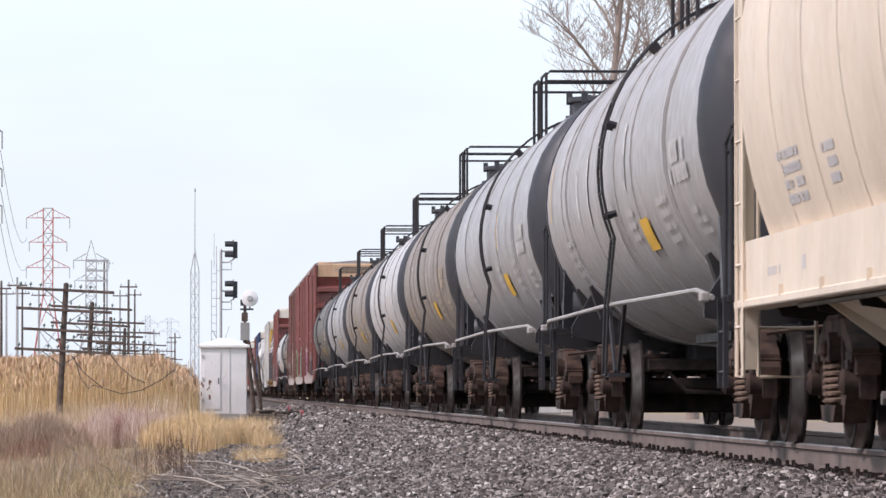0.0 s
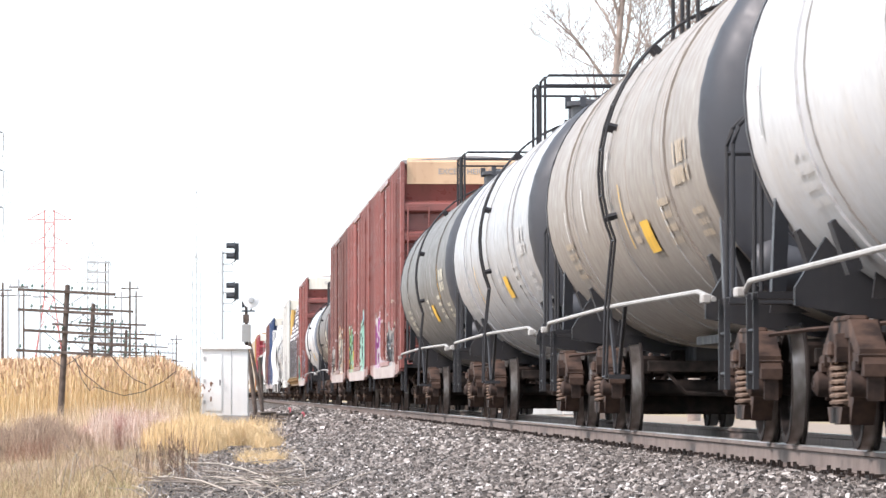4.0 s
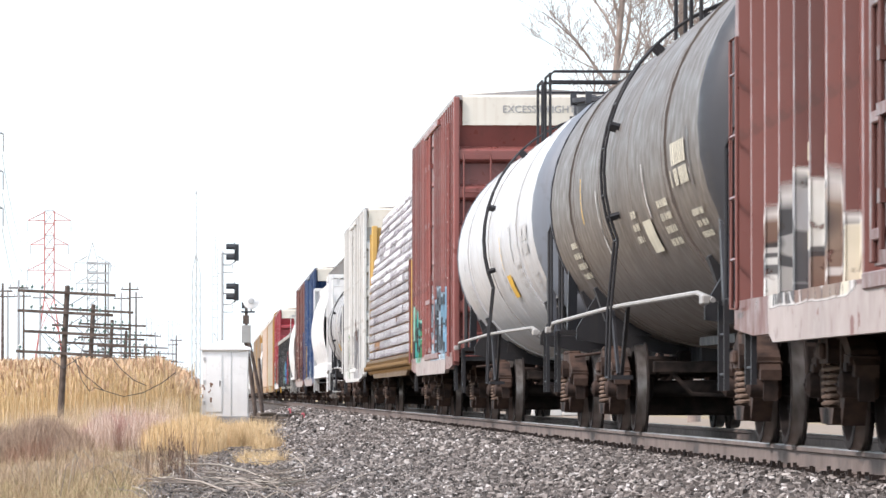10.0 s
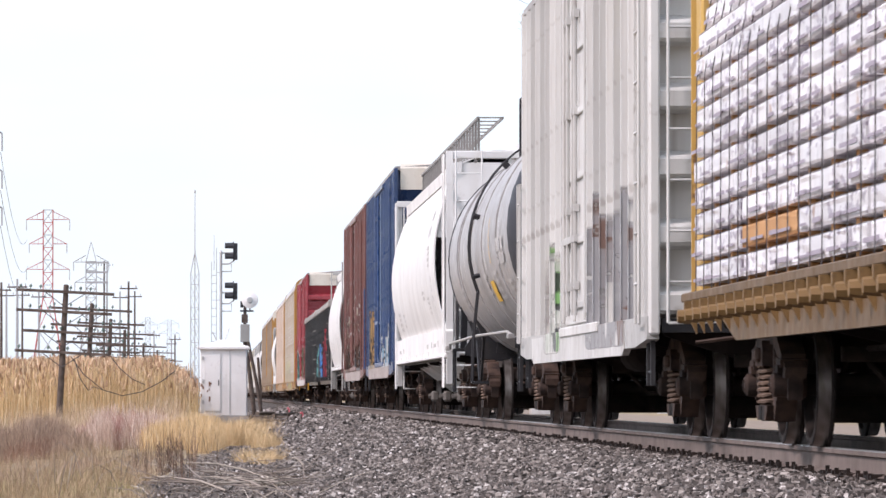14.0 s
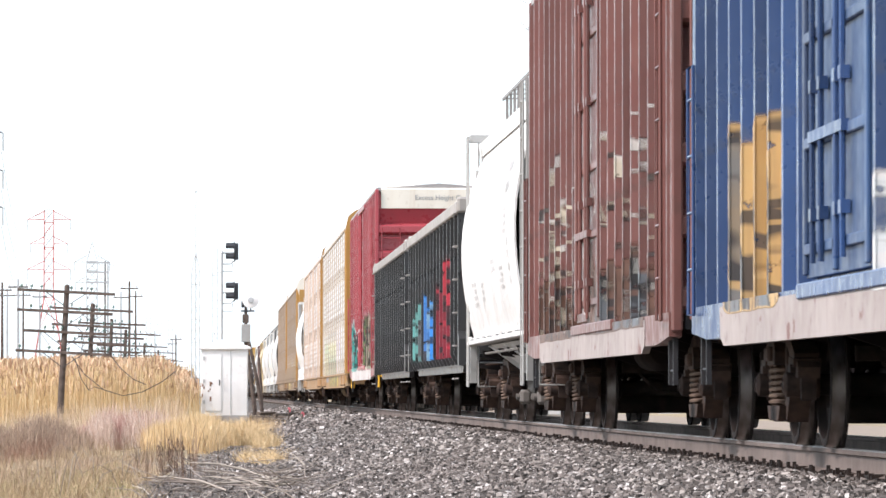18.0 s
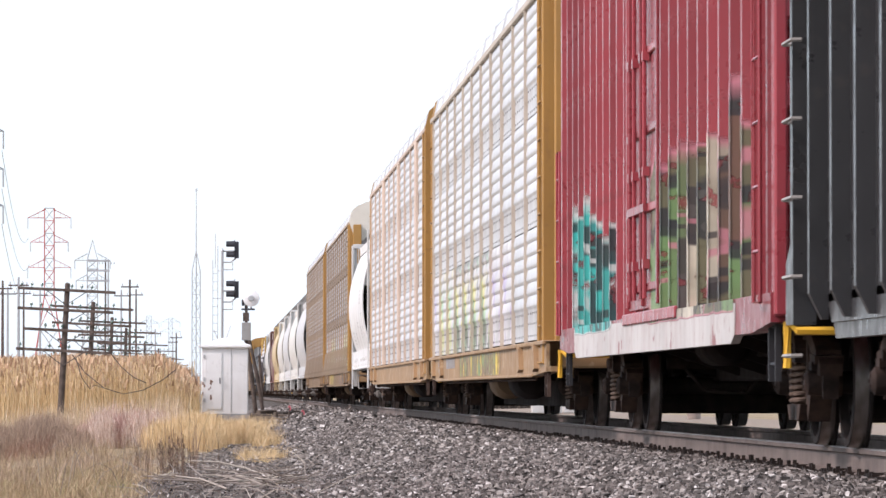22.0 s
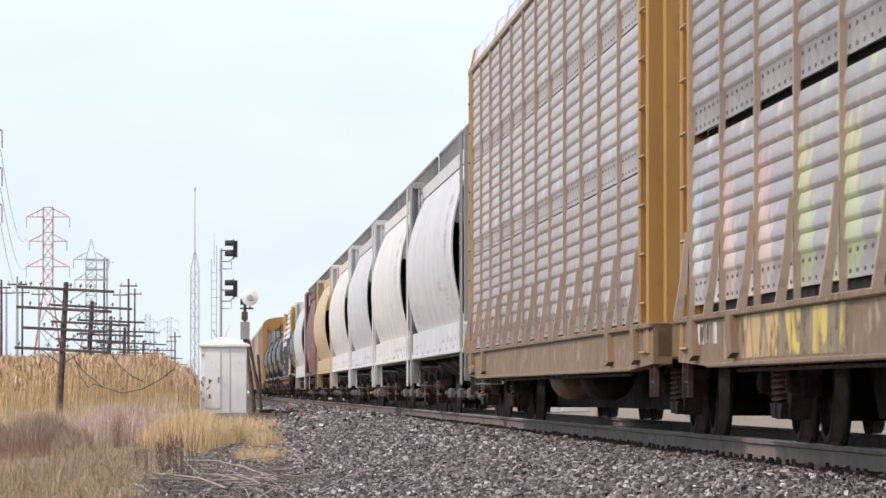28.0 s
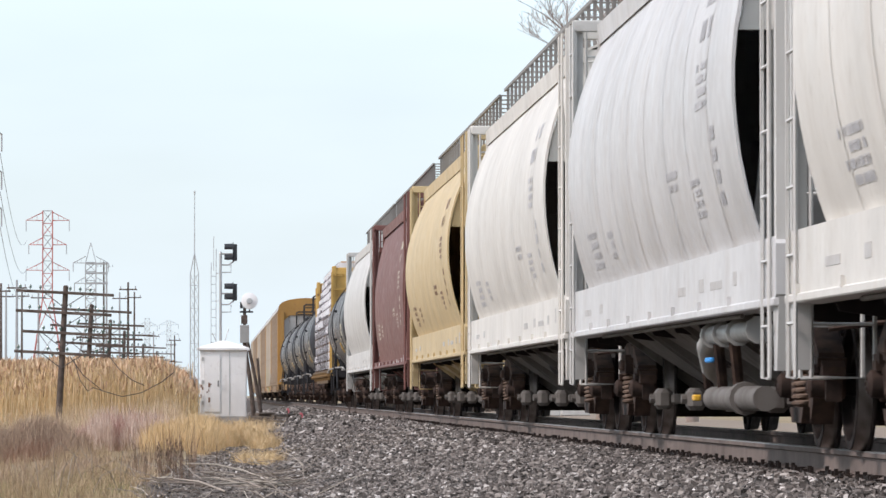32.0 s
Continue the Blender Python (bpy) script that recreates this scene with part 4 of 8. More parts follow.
def box_car(material, half=9.0, over=1.1, top=5.05, end_band=END_WHITE, paint_blocks=(), rng=None, label="", posts_per_half=9, door_material=None, sill=None, murals=(), marks=True, text=None, skirt=0.74):
    rng = rng or random.Random(2)
    car = empty("box_car", label, "box car", "freight cars of the train")
    XS, XP, pw = 1.445, 1.53, 0.12
    door_w = 1.55
    s = Shape()
    s.box(-XS, XS, -half + 0.17, half - 0.17, 1.0, top - 0.02)
    part("body", s, material, car)
    # roof with cross ribs
    s = Shape()
    s.prism_y([(-XS - 0.05, top - 0.04), (-XS - 0.05, top + 0.03), (0, top + 0.13), (XS + 0.05, top + 0.03), (XS + 0.05, top - 0.04)], -half, half)
    k = -half + 0.7
    while k < half - 0.4:
        s.prism_y([(-XS - 0.02, top + 0.03), (-XS, top + 0.07), (0, top + 0.17), (XS, top + 0.07), (XS + 0.02, top + 0.03)], k - 0.05, k + 0.05)
        k += 1.15
    part("roof", s, GALV_OLD, car, "galvanized ribbed roof")
    # posts
    ps = Shape()
    ps.prism_z([(0, -pw / 2), (0, pw / 2), (-0.085, pw / 2 - 0.012), (-0.085, -pw / 2 + 0.012)], 1.02, top - 0.06)
    pm = to_mesh("side_post", ps, material)
    posts = []
    span = half - 0.3 - door_w - 0.25
    for i in range(posts_per_half):
        posts += [door_w + 0.3 + span * i / (posts_per_half - 1), -(door_w + 0.3 + span * i / (posts_per_half - 1))]
    for sx in (-1, 1):
        for p in posts:
            part("side_post", pm, None, car, at=(sx * XS, p, 0), turn=(0, 0, 0 if sx < 0 else 180))
        # door with ribs, rods and its rails
        s = Shape()
        s.box(*sorted((sx * (XS + 0.003), sx * (XS + 0.06))), -door_w, door_w, 1.12, top - 0.16, 0.006)
        door = part("door", s, door_material or material, car)
        c, d = sorted((sx * (XS + 0.059), sx * (XS + 0.09)))
        for z in [1.3 + i * (top - 1.7) / 5 for i in range(6)]:
            part("door_rib", Shape().box(c, d, -door_w + 0.08, door_w - 0.08, z - 0.035, z + 0.035, 0.008), door_material or material, door)
        for y in (-door_w + 0.05, 0, door_w - 0.05):
            part("door_rib", Shape().box(c, d, y - 0.05, y + 0.05, 1.14, top - 0.18, 0.008), door_material or material, door)
        for y in (-0.62, -0.32, 0.42, 0.85):
            s = Shape()
            s.tube([(sx * (XS + 0.11), y, 1.2), (sx * (XS + 0.11), y, top - 0.25)], 0.02, 6)
            for z in (1.5, 2.3, 3.3, 4.3):
                s.box(*sorted((sx * (XS + 0.07), sx * (XS + 0.13))), y - 0.06, y + 0.06, z - 0.04, z + 0.04)
            part("lock_rod", s, material, door)
        s = Shape().box(*sorted((sx * (XS + 0.08), sx * (XS + 0.13))), -0.7, 0.95, 1.95, 2.02)
        part("lock_handle", s, material, door)
        for z in (1.04, top - 0.14):
            s = Shape().box(*sorted((sx * XS, sx * (XS + 0.115))), -door_w * 2.2, door_w * 1.1, z - 0.05, z + 0.05, 0.01)
            part("door_rail", s, material, car)
        # side sill, with a deep plate between the trucks
        lo, hi = sorted((sx * (XS - 0.02), sx * (XS + 0.088)))
        s = Shape().prism_x([(-half, 1.06), (half, 1.06), (half, 0.86), (half - 1.2, 0.80), (-half + 1.2, 0.80), (-half, 0.86)], lo, hi)
        part("side_sill", s, material, car)
        s = Shape().prism_x([(-half + 2.2, 1.03), (half - 2.2, 1.03), (half - 2.25, 0.80), (half - 2.5, skirt), (-half + 2.5, skirt), (-half + 2.25, 0.80)], *sorted((sx * (XS + 0.03), sx * (XS + 0.096))))
        part("sill_plate", s, sill or material, car)
        for sg in (-1, 1):
            rail_ladder(car, sx * (XP + 0.05), sg * (half - 0.42), 1.0, 1.0 + (top - 1.2) * (0.95 if sg < 0 else 0.5), "y", material)
            ladder(car, sx * 1.46, sg * (half - 0.4), 0.46, 0.92, 0.40, "y", BLACK, step=0.26, name="sill_step")
    # pressed ends: deep level corrugations under a plain band
    n = 6
    zb = top - 0.44
    for sg in (-1, 1):
        s = Shape()
        prof = [(half - 0.16, 1.0)]
        for i in range(n):
            z0, z1 = 1.05 + (zb - 1.05) * i / n, 1.05 + (zb - 1.05) * (i + 1) / n
            prof += [(half - 0.13, z0), (half + 0.05, z0 + 0.03), (half + 0.08, z0 + 0.06), (half + 0.08, z0 + 0.19), (half + 0.05, z0 + 0.22), (half - 0.13, z0 + 0.27)]
        prof += [(half - 0.0, zb), (half - 0.16, zb)]
        s.prism_x([(sg * y, z) for y, z in prof], -XS + 0.02, XS - 0.02)
        e = part("end_wall", s, material, car)
        for sx in (-1, 1):
            s = Shape()
            s.box(*sorted((sx * (XS - 0.02), sx * (XS + 0.07))), sg * half - 0.1, sg * half + 0.1, 0.90, top, 0.015)
            part("corner_post", s, material, car)
        s = Shape()
        s.prism_x([(sg * (half - 0.06), zb), (sg * (half + 0.03), zb), (sg * (half + 0.03), top), (sg * (half - 0.05), top + 0.10), (sg * (half - 0.06), top)], -XS + 0.07, XS - 0.07)
        part("end_band", s, end_band, e, "pale painted band across the top of the end")
        if text:
            put_text(text, 0.16, (0, sg * (half + 0.036), zb + 0.2), 0 if sg < 0 else 180, INK["grey"], e)
        rail_ladder(car, -1.15, sg * (half + 0.16), 1.0, top - 0.9, "x", material)
        s = Shape()
        s.box(-1.4, 1.4, sg * half - 0.02 if sg < 0 else sg * half - 0.1, sg * half + 0.1 if sg < 0 else sg * half + 0.02, 0.92, 1.04)
        s.box(0.2, 1.35, min(sg * half, sg * (half + 0.42)), max(sg * half, sg * (half + 0.42)), 1.02, 1.06)
        part("end_platform", s, BLACK, car)
    s = Shape()
    s.spin([(0, 0.26), (0.03, 0.28), (0.06, 0.26), (0.03, 0.23)], "y", (0.75, -half - 0.22, 2.0), 16)
    s.tube([(0.75, -half, 2.0), (0.75, -half - 0.2, 2.0)], 0.03, 6)
    for k in range(4):
        s.tube([(0.75, -half - 0.19, 2.0), (0.75 + 0.26 * math.cos(k * 1.571), -half - 0.19, 2.0 + 0.26 * math.sin(k * 1.571))], 0.012, 4)
    part("brake_wheel", s, BLACK, car)
    if marks:
        for sx in (-1, 1):
            for (y, z, w, rows, size) in ((-half * 0.58, top - 1.2, 2.6, 1, 0.3), (-half * 0.58, top - 1.75, 2.2, 1, 0.3), (half * 0.55, 1.9, 1.6, 4, 0.12)):
                s = Shape()
                for y0, y1, z0, z1 in word_rows(y, z, w, rows, size, rng):
                    if not any(abs((y0 + y1) / 2 - p) < pw * 0.5 + 0.03 for p in posts):
                        s.box(*sorted((sx * XS, sx * (XS + 0.004))), y0, y1, z0, z1)
                if s.v:
                    tagged(part("lettering", s, INK["cream"], car), kind="stuff")
    for spec in murals:
        mural_skin(car, spec, XS, XP, posts, pw, [(XS + 0.096, -half + 2.3, half - 2.3)], (door_w, XS + 0.062))
    center_sill(car, half)
    truck(car, -half + 2.1)
    truck(car, half - 2.1)
    couplers(car, half + 0.1, over - 0.1)
    return car


def put_text(body, size, at, turn, material, parent):
    cu = bpy.data.curves.new("sign_text", 'FONT')
    cu.body, cu.size, cu.align_x, cu.extrude = body, size, 'CENTER', 0.002
    tmp = bpy.data.objects.new("sign_text", cu)
    scene.collection.objects.link(tmp)
    me = bpy.data.meshes.new_from_object(tmp.evaluated_get(bpy.context.evaluated_depsgraph_get()))
    bpy.data.objects.remove(tmp)
    me.materials.clear()
    me.materials.append(material)
    return part("sign_text", me, None, parent, at=at, turn=(90, 0, turn))


# ---- covered hoppers ----
def hopper_car(material, half=9.7, over=0.6, eave=4.05, inset=1.5, bulge=0.12, sill_z=(1.0, 1.45), bays=4, frame_material=None, rng=None, label="", flat=False, walkway=True, text=None, marks="faint", chutes=None, rear=None, piping=False):
    rng = rng or random.Random(3)
    car = empty("hopper_car", label, "hopper car", "freight cars of the train")
    fm = frame_material or material
    z0, z1 = sill_z
    # the body: one curved section pushed along the car
    W = 1.50
    if flat:
        sec = [(W - 0.02, z1), (W - 0.02, eave - 0.1), (W - 0.1, eave)]
    else:
        m = 12
        sec = []
        for i in range(m + 1):
            t = i / m
            z = z1 - 0.05 + (eave - z1 + 0.05) * t
            x = W - 0.16 + (bulge + 0.2) * math.sin(math.pi * min(1, t * 0.96 + 0.06)) ** 0.8 - 0.22 * max(0, t - 0.55) ** 1.5
            sec.append((x, z))
    top = [(x * 0.55, eave + 0.32) for x in (sec[-1][0],)]
    half_sec = sec + [(sec[-1][0] - 0.12, eave + 0.14)] + top
    ring = half_sec + [(-x, z) for x, z in reversed(half_sec)]
    yb = half - inset
    yr = half - (rear or inset)
    s = Shape()
    inner = [(x * 0.985, z - 0.02) for x, z in ring]
    n = len(ring)
    # an open skin with a thin inner face, so that the slope sheets lie deep between the sides
    for r, flip in ((ring, False), (inner, True)):
        vs = [(x, -yb, z) for x, z in r] + [(x, yr, z) for x, z in r]
        fs = [(i, i + 1, n + i + 1, n + i) for i in range(n - 1)]
        s.mesh(vs, [f[::-1] if flip else f for f in fs])
    for y in (-yb, yr):
        vs = [(x, y, z) for x, z in ring] + [(x, y, z) for x, z in inner]
        s.mesh(vs, [(i, i + 1, n + i + 1, n + i) for i in range(n - 1)])
    part("body", s, material, car, smooth=32)
    if bays and not flat:
        # weld seams down the sides
        s = Shape()
        for k in range(1, 9):
            y = -yb + 2 * yb * k / 9
            for sx in (-1, 1):
                for (xa, za), (xb, zb) in zip(sec, sec[1:]):
                    s.face((sx * (xa + 0.004), y - 0.012, za), (sx * (xa + 0.004), y + 0.012, za), (sx * (xb + 0.004), y + 0.012, zb), (sx * (xb + 0.004), y - 0.012, zb))
        tagged(part("weld_seam", s, material, car), kind="stuff")
    elif flat:
        ps = Shape().prism_x([(-0.06, z1), (0.06, z1), (0.06, eave - 0.1), (-0.06, eave - 0.1)], -0.07, 0)
        pm = to_mesh("side_post", ps, material)
        for sx in (-1, 1):
            for k in range(13):
                part("side_post", pm, None, car, at=(sx * (W - 0.02), -yb + 0.1 + (2 * yb - 0.2) * k / 12, 0), turn=(0, 0, 0 if sx < 0 else 180))
    # eave rail
    for sx in (-1, 1):
        s = Shape()
        xe = sec[-1][0]
        s.prism_y([(sx * (xe - 0.08), eave - 0.02), (sx * (xe + 0.07), eave - 0.10), (sx * (xe + 0.09), eave + 0.10), (sx * (xe - 0.08), eave + 0.14)], -yb - 0.02, yr + 0.02)
        part("eave_rail", s, material, car)
        # side sill
        s = Shape()
        s.prism_x([(-half, z0 + 0.06), (-half + 0.12, z0), (half - 0.12, z0), (half, z0 + 0.06), (half, z1 - 0.05), (half - 0.1, z1), (-half + 0.1, z1), (-half, z1 - 0.05)], min(sx * (W - 0.1), sx * (W + 0.02)), max(sx * (W - 0.1), sx * (W + 0.02)))
        for k in range(9):
            y = -half + 0.7 + (2 * half - 1.4) * k / 8
            s.box(min(sx * W, sx * (W + 0.05)), max(sx * W, sx * (W + 0.05)), y - 0.02, y + 0.02, z0 + 0.03, z0 + 0.1)
        s.box(min(sx * (W - 0.2), sx * (W + 0.04)), max(sx * (W - 0.2), sx * (W + 0.04)), -half + 0.02, half - 0.02, z0 - 0.02, z0 + 0.04, 0.01)
        part("side_sill", s, material, car)
    # slope sheets, posts and ladders of the open ends
    for sg in (-1, 1):
        s = Shape()
        s.prism_x([(sg * (yb - 0.05), eave + 0.12), (sg * (yb - 0.01), eave + 0.12), (sg * (yb - 0.01), eave - 1.05), (sg * (yb - 1.9), 1.05), (sg * (yb - 1.96), 1.05), (sg * (yb - 0.07), eave - 1.05)], -W + 0.14, W - 0.14)
        part("slope_sheet", s, fm, car)
        side = [(x * 0.975, z) for x, z in sec if z > eave - 1.15] + [(sec[-1][0] - 0.14, eave + 0.12)]
        ye = yb if sg < 0 else yr
        s = Shape().prism_y(side + [(-x, z) for x, z in reversed(side)], *sorted((sg * (ye - 0.10), sg * (ye - 0.06))))
        part("end_sheet", s, fm, car)
        for sx in (-1, 1):
            s = Shape().prism_z([(sx * (W - 0.10), sg * (half - 0.06)), (sx * (W + 0.01), sg * (half - 0.06)), (sx * (W + 0.01), sg * (half - 0.18)), (sx * (W - 0.03), sg * (half - 0.18)), (sx * (W - 0.03), sg * (half - 0.10)), (sx * (W - 0.10), sg * (half - 0.10))], z1 - 0.2, eave + 0.25)
            if not (rear and sg > 0):
                part("end_post", s, fm, car)
            s = Shape().prism_x([(sg * (half - 0.15), 2.7), (sg * yb, eave - 0.3), (sg * yb, eave - 0.4), (sg * (half - 0.15), 2.58)], min(sx * (W - 0.14), sx * (W - 0.06)), max(sx * (W - 0.14), sx * (W - 0.06)))
            part("end_brace", s, fm, car)
        s = Shape()
        s.box(-W, W, sg * (half - 0.16) - 0.05, sg * (half - 0.16) + 0.05, eave + 0.13, eave + 0.25, 0.01)
        s.box(-W + 0.1, W - 0.1, sg * (half - 0.2) - 0.1, sg * (half - 0.2) + 0.1, z0 + 0.02, z0 + 0.3, 0.02)
        for x in (-0.45, 0.45):
            s.box(x - 0.05, x + 0.05, sg * (half - 0.2) - 0.05, sg * (half - 0.2) + 0.05, z0, eave + 0.14, 0.01)
        part("end_frame", s, fm, car)
        rail_ladder(car, -W + 0.35, sg * (half + 0.02), 0.5, eave + 0.25, "x", fm)
        rail_ladder(car, -W - 0.04, sg * (half - 0.42), 0.5, eave + 0.2, "y", fm)
        rail_ladder(car, W + 0.04, sg * (half - 0.42), 0.5, eave + 0.2, "y", fm)
        s = Shape()
        s.box(-W + 0.05, W - 0.05, min(sg * (half - 1.2), sg * half), max(sg * (half - 1.2), sg * half), z0 + 0.04, z0 + 0.08)
        for sx in (-1, 1):
            s.prism_x([(sg * half, z0 + 0.05), (sg * (half - 0.35), z0 + 0.05), (sg * (half - 0.28), 0.55), (sg * (half - 0.12), 0.55)], min(sx * (W - 0.1), sx * W), max(sx * (W - 0.1), sx * W))
        part("end_platform", s, fm, car)
        if text:
            s = Shape().box(-0.62, 0.62, sg * (yb + 0.06) - 0.01, sg * (yb + 0.06) + 0.01, eave - 0.75, eave - 0.02)
            plate = part("warning_plate", s, material, car)
            for i, line in enumerate(text):
                put_text(line, 0.19, (0, sg * (yb + 0.075), eave - 0.27 - 0.2 * i), 0 if sg < 0 else 180, INK["mark_red"], plate)
    # running board on the roof with its stanchions, and the hatches
    if walkway:
        zr = eave + 0.80
        for sx in (-1, 1):
            s = Shape()
            for x in (0.6, 1.0):
                s.box(sx * x - 0.015, sx * x + 0.015, -half + 0.05, half - 0.05, zr - 0.04, zr)
            k = -half + 0.1
            while k < half - 0.05:
                s.box(min(sx * 0.6, sx * 1.0), max(sx * 0.6, sx * 1.0), k - 0.02, k + 0.02, zr - 0.025, zr - 0.005)
                k += 1.1
            k = -half + 0.2
            while k < half:
                s.box(sx * 0.98 - 0.02, sx * 0.98 + 0.02, k - 0.02, k + 0.02, eave + 0.1, zr - 0.02)
                k += 0.9
            part("running_board", s, GRATE, car, "dark open grating walkway")
    s = Shape()
    for k in range(5):
        y = -yb + 2 * yb * (k + 0.5) / 5
        s.box(-0.42, 0.42, y - yb / 5.6, y + yb / 5.6, eave + 0.3, eave + 0.44, 0.03)
    part("roof_hatch", s, material, car)
    # discharge chutes; where chutes is set, a dark grey paints in their shade
    cm = CHUTE_SHADED if chutes else material
    nb = bays
    for k in range(nb):
        y = (k - (nb - 1) / 2) * (2 * half - 6.2) / nb
        w = (2 * half - 6.2) / nb / 2 - 0.08
        s = Shape()
        vs = [(-1.36, y - w, 1.08), (1.36, y - w, 1.08), (1.36, y + w, 1.08), (-1.36, y + w, 1.08), (-0.45, y - 0.22, 0.42), (0.45, y - 0.22, 0.42), (0.45, y + 0.22, 0.42), (-0.45, y + 0.22, 0.42)]
        s.mesh(vs, [(0, 1, 5, 4), (1, 2, 6, 5), (2, 3, 7, 6), (3, 0, 4, 7), (4, 5, 6, 7)])
        part("chute", s, cm if k % 2 == 0 or nb < 4 else cm, car)
        for sx in (-1, 1):
            for dy in (-w, w):
                s = Shape().prism_y([(sx * 1.4, 1.06), (sx * 1.22, 1.06), (sx * 0.42, 0.45), (sx * 0.5, 0.40)], y + dy * 0.9 - 0.03, y + dy * 0.9 + 0.03)
                part("chute_rib", s, cm, car)
        # the sliding gate in its rusty frame, with the capstans at either end
        s = Shape()
        s.box(-0.92, 0.92, y - 0.24, y + 0.24, 0.30, 0.40, 0.02)
        for sx in (-1, 1):
            s.box(*sorted((sx * 0.90, sx * 1.06)), y - 0.17, y + 0.17, 0.25, 0.45, 0.04)
            s.spin([(-0.03, 0.0), (-0.03, 0.045), (0.03, 0.045), (0.03, 0.0)], "x", (sx * 1.08, y, 0.35), 8)
        part("outlet_gate", s, CHUTE_SHADED, car)
    s = Shape()
    for sx in (-1, 1):
        s.tube([(sx * 1.42, -half + 3, 0.96), (sx * 1.42, half - 3, 0.96)], 0.018, 6)
    part("discharge_pipe", s, CHUTE_SHADED, car, smooth=50)
    if piping:
        # air pipes below the sill, a long hose tube near the rail, couplings and valve handles
        s = Shape()
        s.tube([(-1.30, -half + 3.0, 0.86), (-1.30, -half + 6.4, 0.86), (-1.30, -half + 6.9, 0.78), (-1.22, -half + 7.3, 0.60), (-1.05, -half + 7.6, 0.45)], 0.075, 10)
        for y in (-half + 3.0, -half + 4.4, -half + 5.4, -half + 6.3):
            s.spin([(-0.04, 0.075), (-0.04, 0.105), (0.04, 0.105), (0.04, 0.075)], "y", (-1.30, y, 0.86), 10)
        part("air_pipe", s, POST_GREY, car, "grey air pipe with flanged joints", smooth=40)
        s = Shape().tube([(-1.22, -half + 3.3, 0.36), (-1.22, -half + 7.0, 0.36)], 0.095, 12)
        s.spin([(-0.08, 0.095), (-0.08, 0.13), (0.08, 0.13), (0.08, 0.095)], "y", (-1.22, -half + 4.7, 0.36), 12)
        part("hose_tube", s, CHUTE_SHADED, car, "dark hose tube below the pipes", smooth=40)
        s = Shape()
        for y in (-half + 4.9, -half + 6.1, -half + 7.2):
            s.tube([(-1.28, y, 0.80), (-1.25, y + 0.1, 0.62), (-1.22, y + 0.25, 0.46)], 0.045, 8)
        part("valve", s, TRUCK_RUST, car, smooth=40)
        s = Shape().box(-1.40, -1.36, -half + 5.6, -half + 6.0, 0.64, 0.68, 0.01)
        part("valve_handle", s, INK["gon_blue"], car, "blue valve handle")
        s = Shape().box(-1.38, -1.32, -half + 7.05, -half + 7.25, 0.34, 0.39, 0.01)
        part("valve_handle", s, SAFETY_YELLOW, car, "yellow valve handle")
    # lettering
    for sx in (-1, 1):
        def side_x(z):
            for (xa, za), (xb, zb) in zip(sec, sec[1:]):
                if za <= z <= zb:
                    return xa + (xb - xa) * (z - za) / max(1e-6, zb - za)
            return sec[-1][0]
        s = Shape()
        for (y, z, w, rows, size) in ((-yb + 2.2, eave - 0.75, 0.9, 1, 0.16), (-yb + 2.2, eave - 1.02, 0.75, 1, 0.16), (-yb + 2.2, eave - 1.25, 0.8, 4, 0.06), (-yb + 1.5, 2.25, 0.3, 4, 0.10), (-yb + 3.2, 1.98, 0.7, 4, 0.05), (-yb + 4.9, 2.1, 0.9, 2, 0.06), (yb - 2.2, 1.9, 1.1, 4, 0.06), (yb - 4.2, 1.85, 0.6, 3, 0.06)):
            for y0, y1, a, b in word_rows(y, z, w, rows, size, rng):
                s.face(*[(sx * (side_x(zz) + 0.006), yy, zz) for yy, zz in ((y0, a), (y1, a), (y1, b), (y0, b))])
        tagged(part("lettering", s, INK["mark_grey" if material in (HOP_DUSTY, HOP_PALE, HOP_BEIGE) and marks == "faint" else marks], car, "worn lettering on the curved side"), kind="stuff")
        s = Shape()
        for (y, w, size) in ((-half + 1.5, 0.14, 0.16), (-half + 2.6, 0.25, 0.10), (-half + 3.9, 0.8, 0.06), (-half + 5.0, 0.3, 0.10), (-half + 6.6, 0.6, 0.07), (half - 4.0, 0.3, 0.09), (half - 2.4, 0.7, 0.06)):
            for y0, y1, a, b in word_rows(y, (z0 + z1) / 2 - 0.05, w, 1, size, rng):
                s.box(*sorted((sx * (W + 0.02), sx * (W + 0.025))), y0, y1, a, b)
        tagged(part("lettering", s, INK["faint"], car), kind="stuff")
    center_sill(car, half, 0.72, 1.02)
    truck(car, -half + 2.15)
    truck(car, half - 2.15)
    couplers(car, half + 0.05, over - 0.05)
    return car


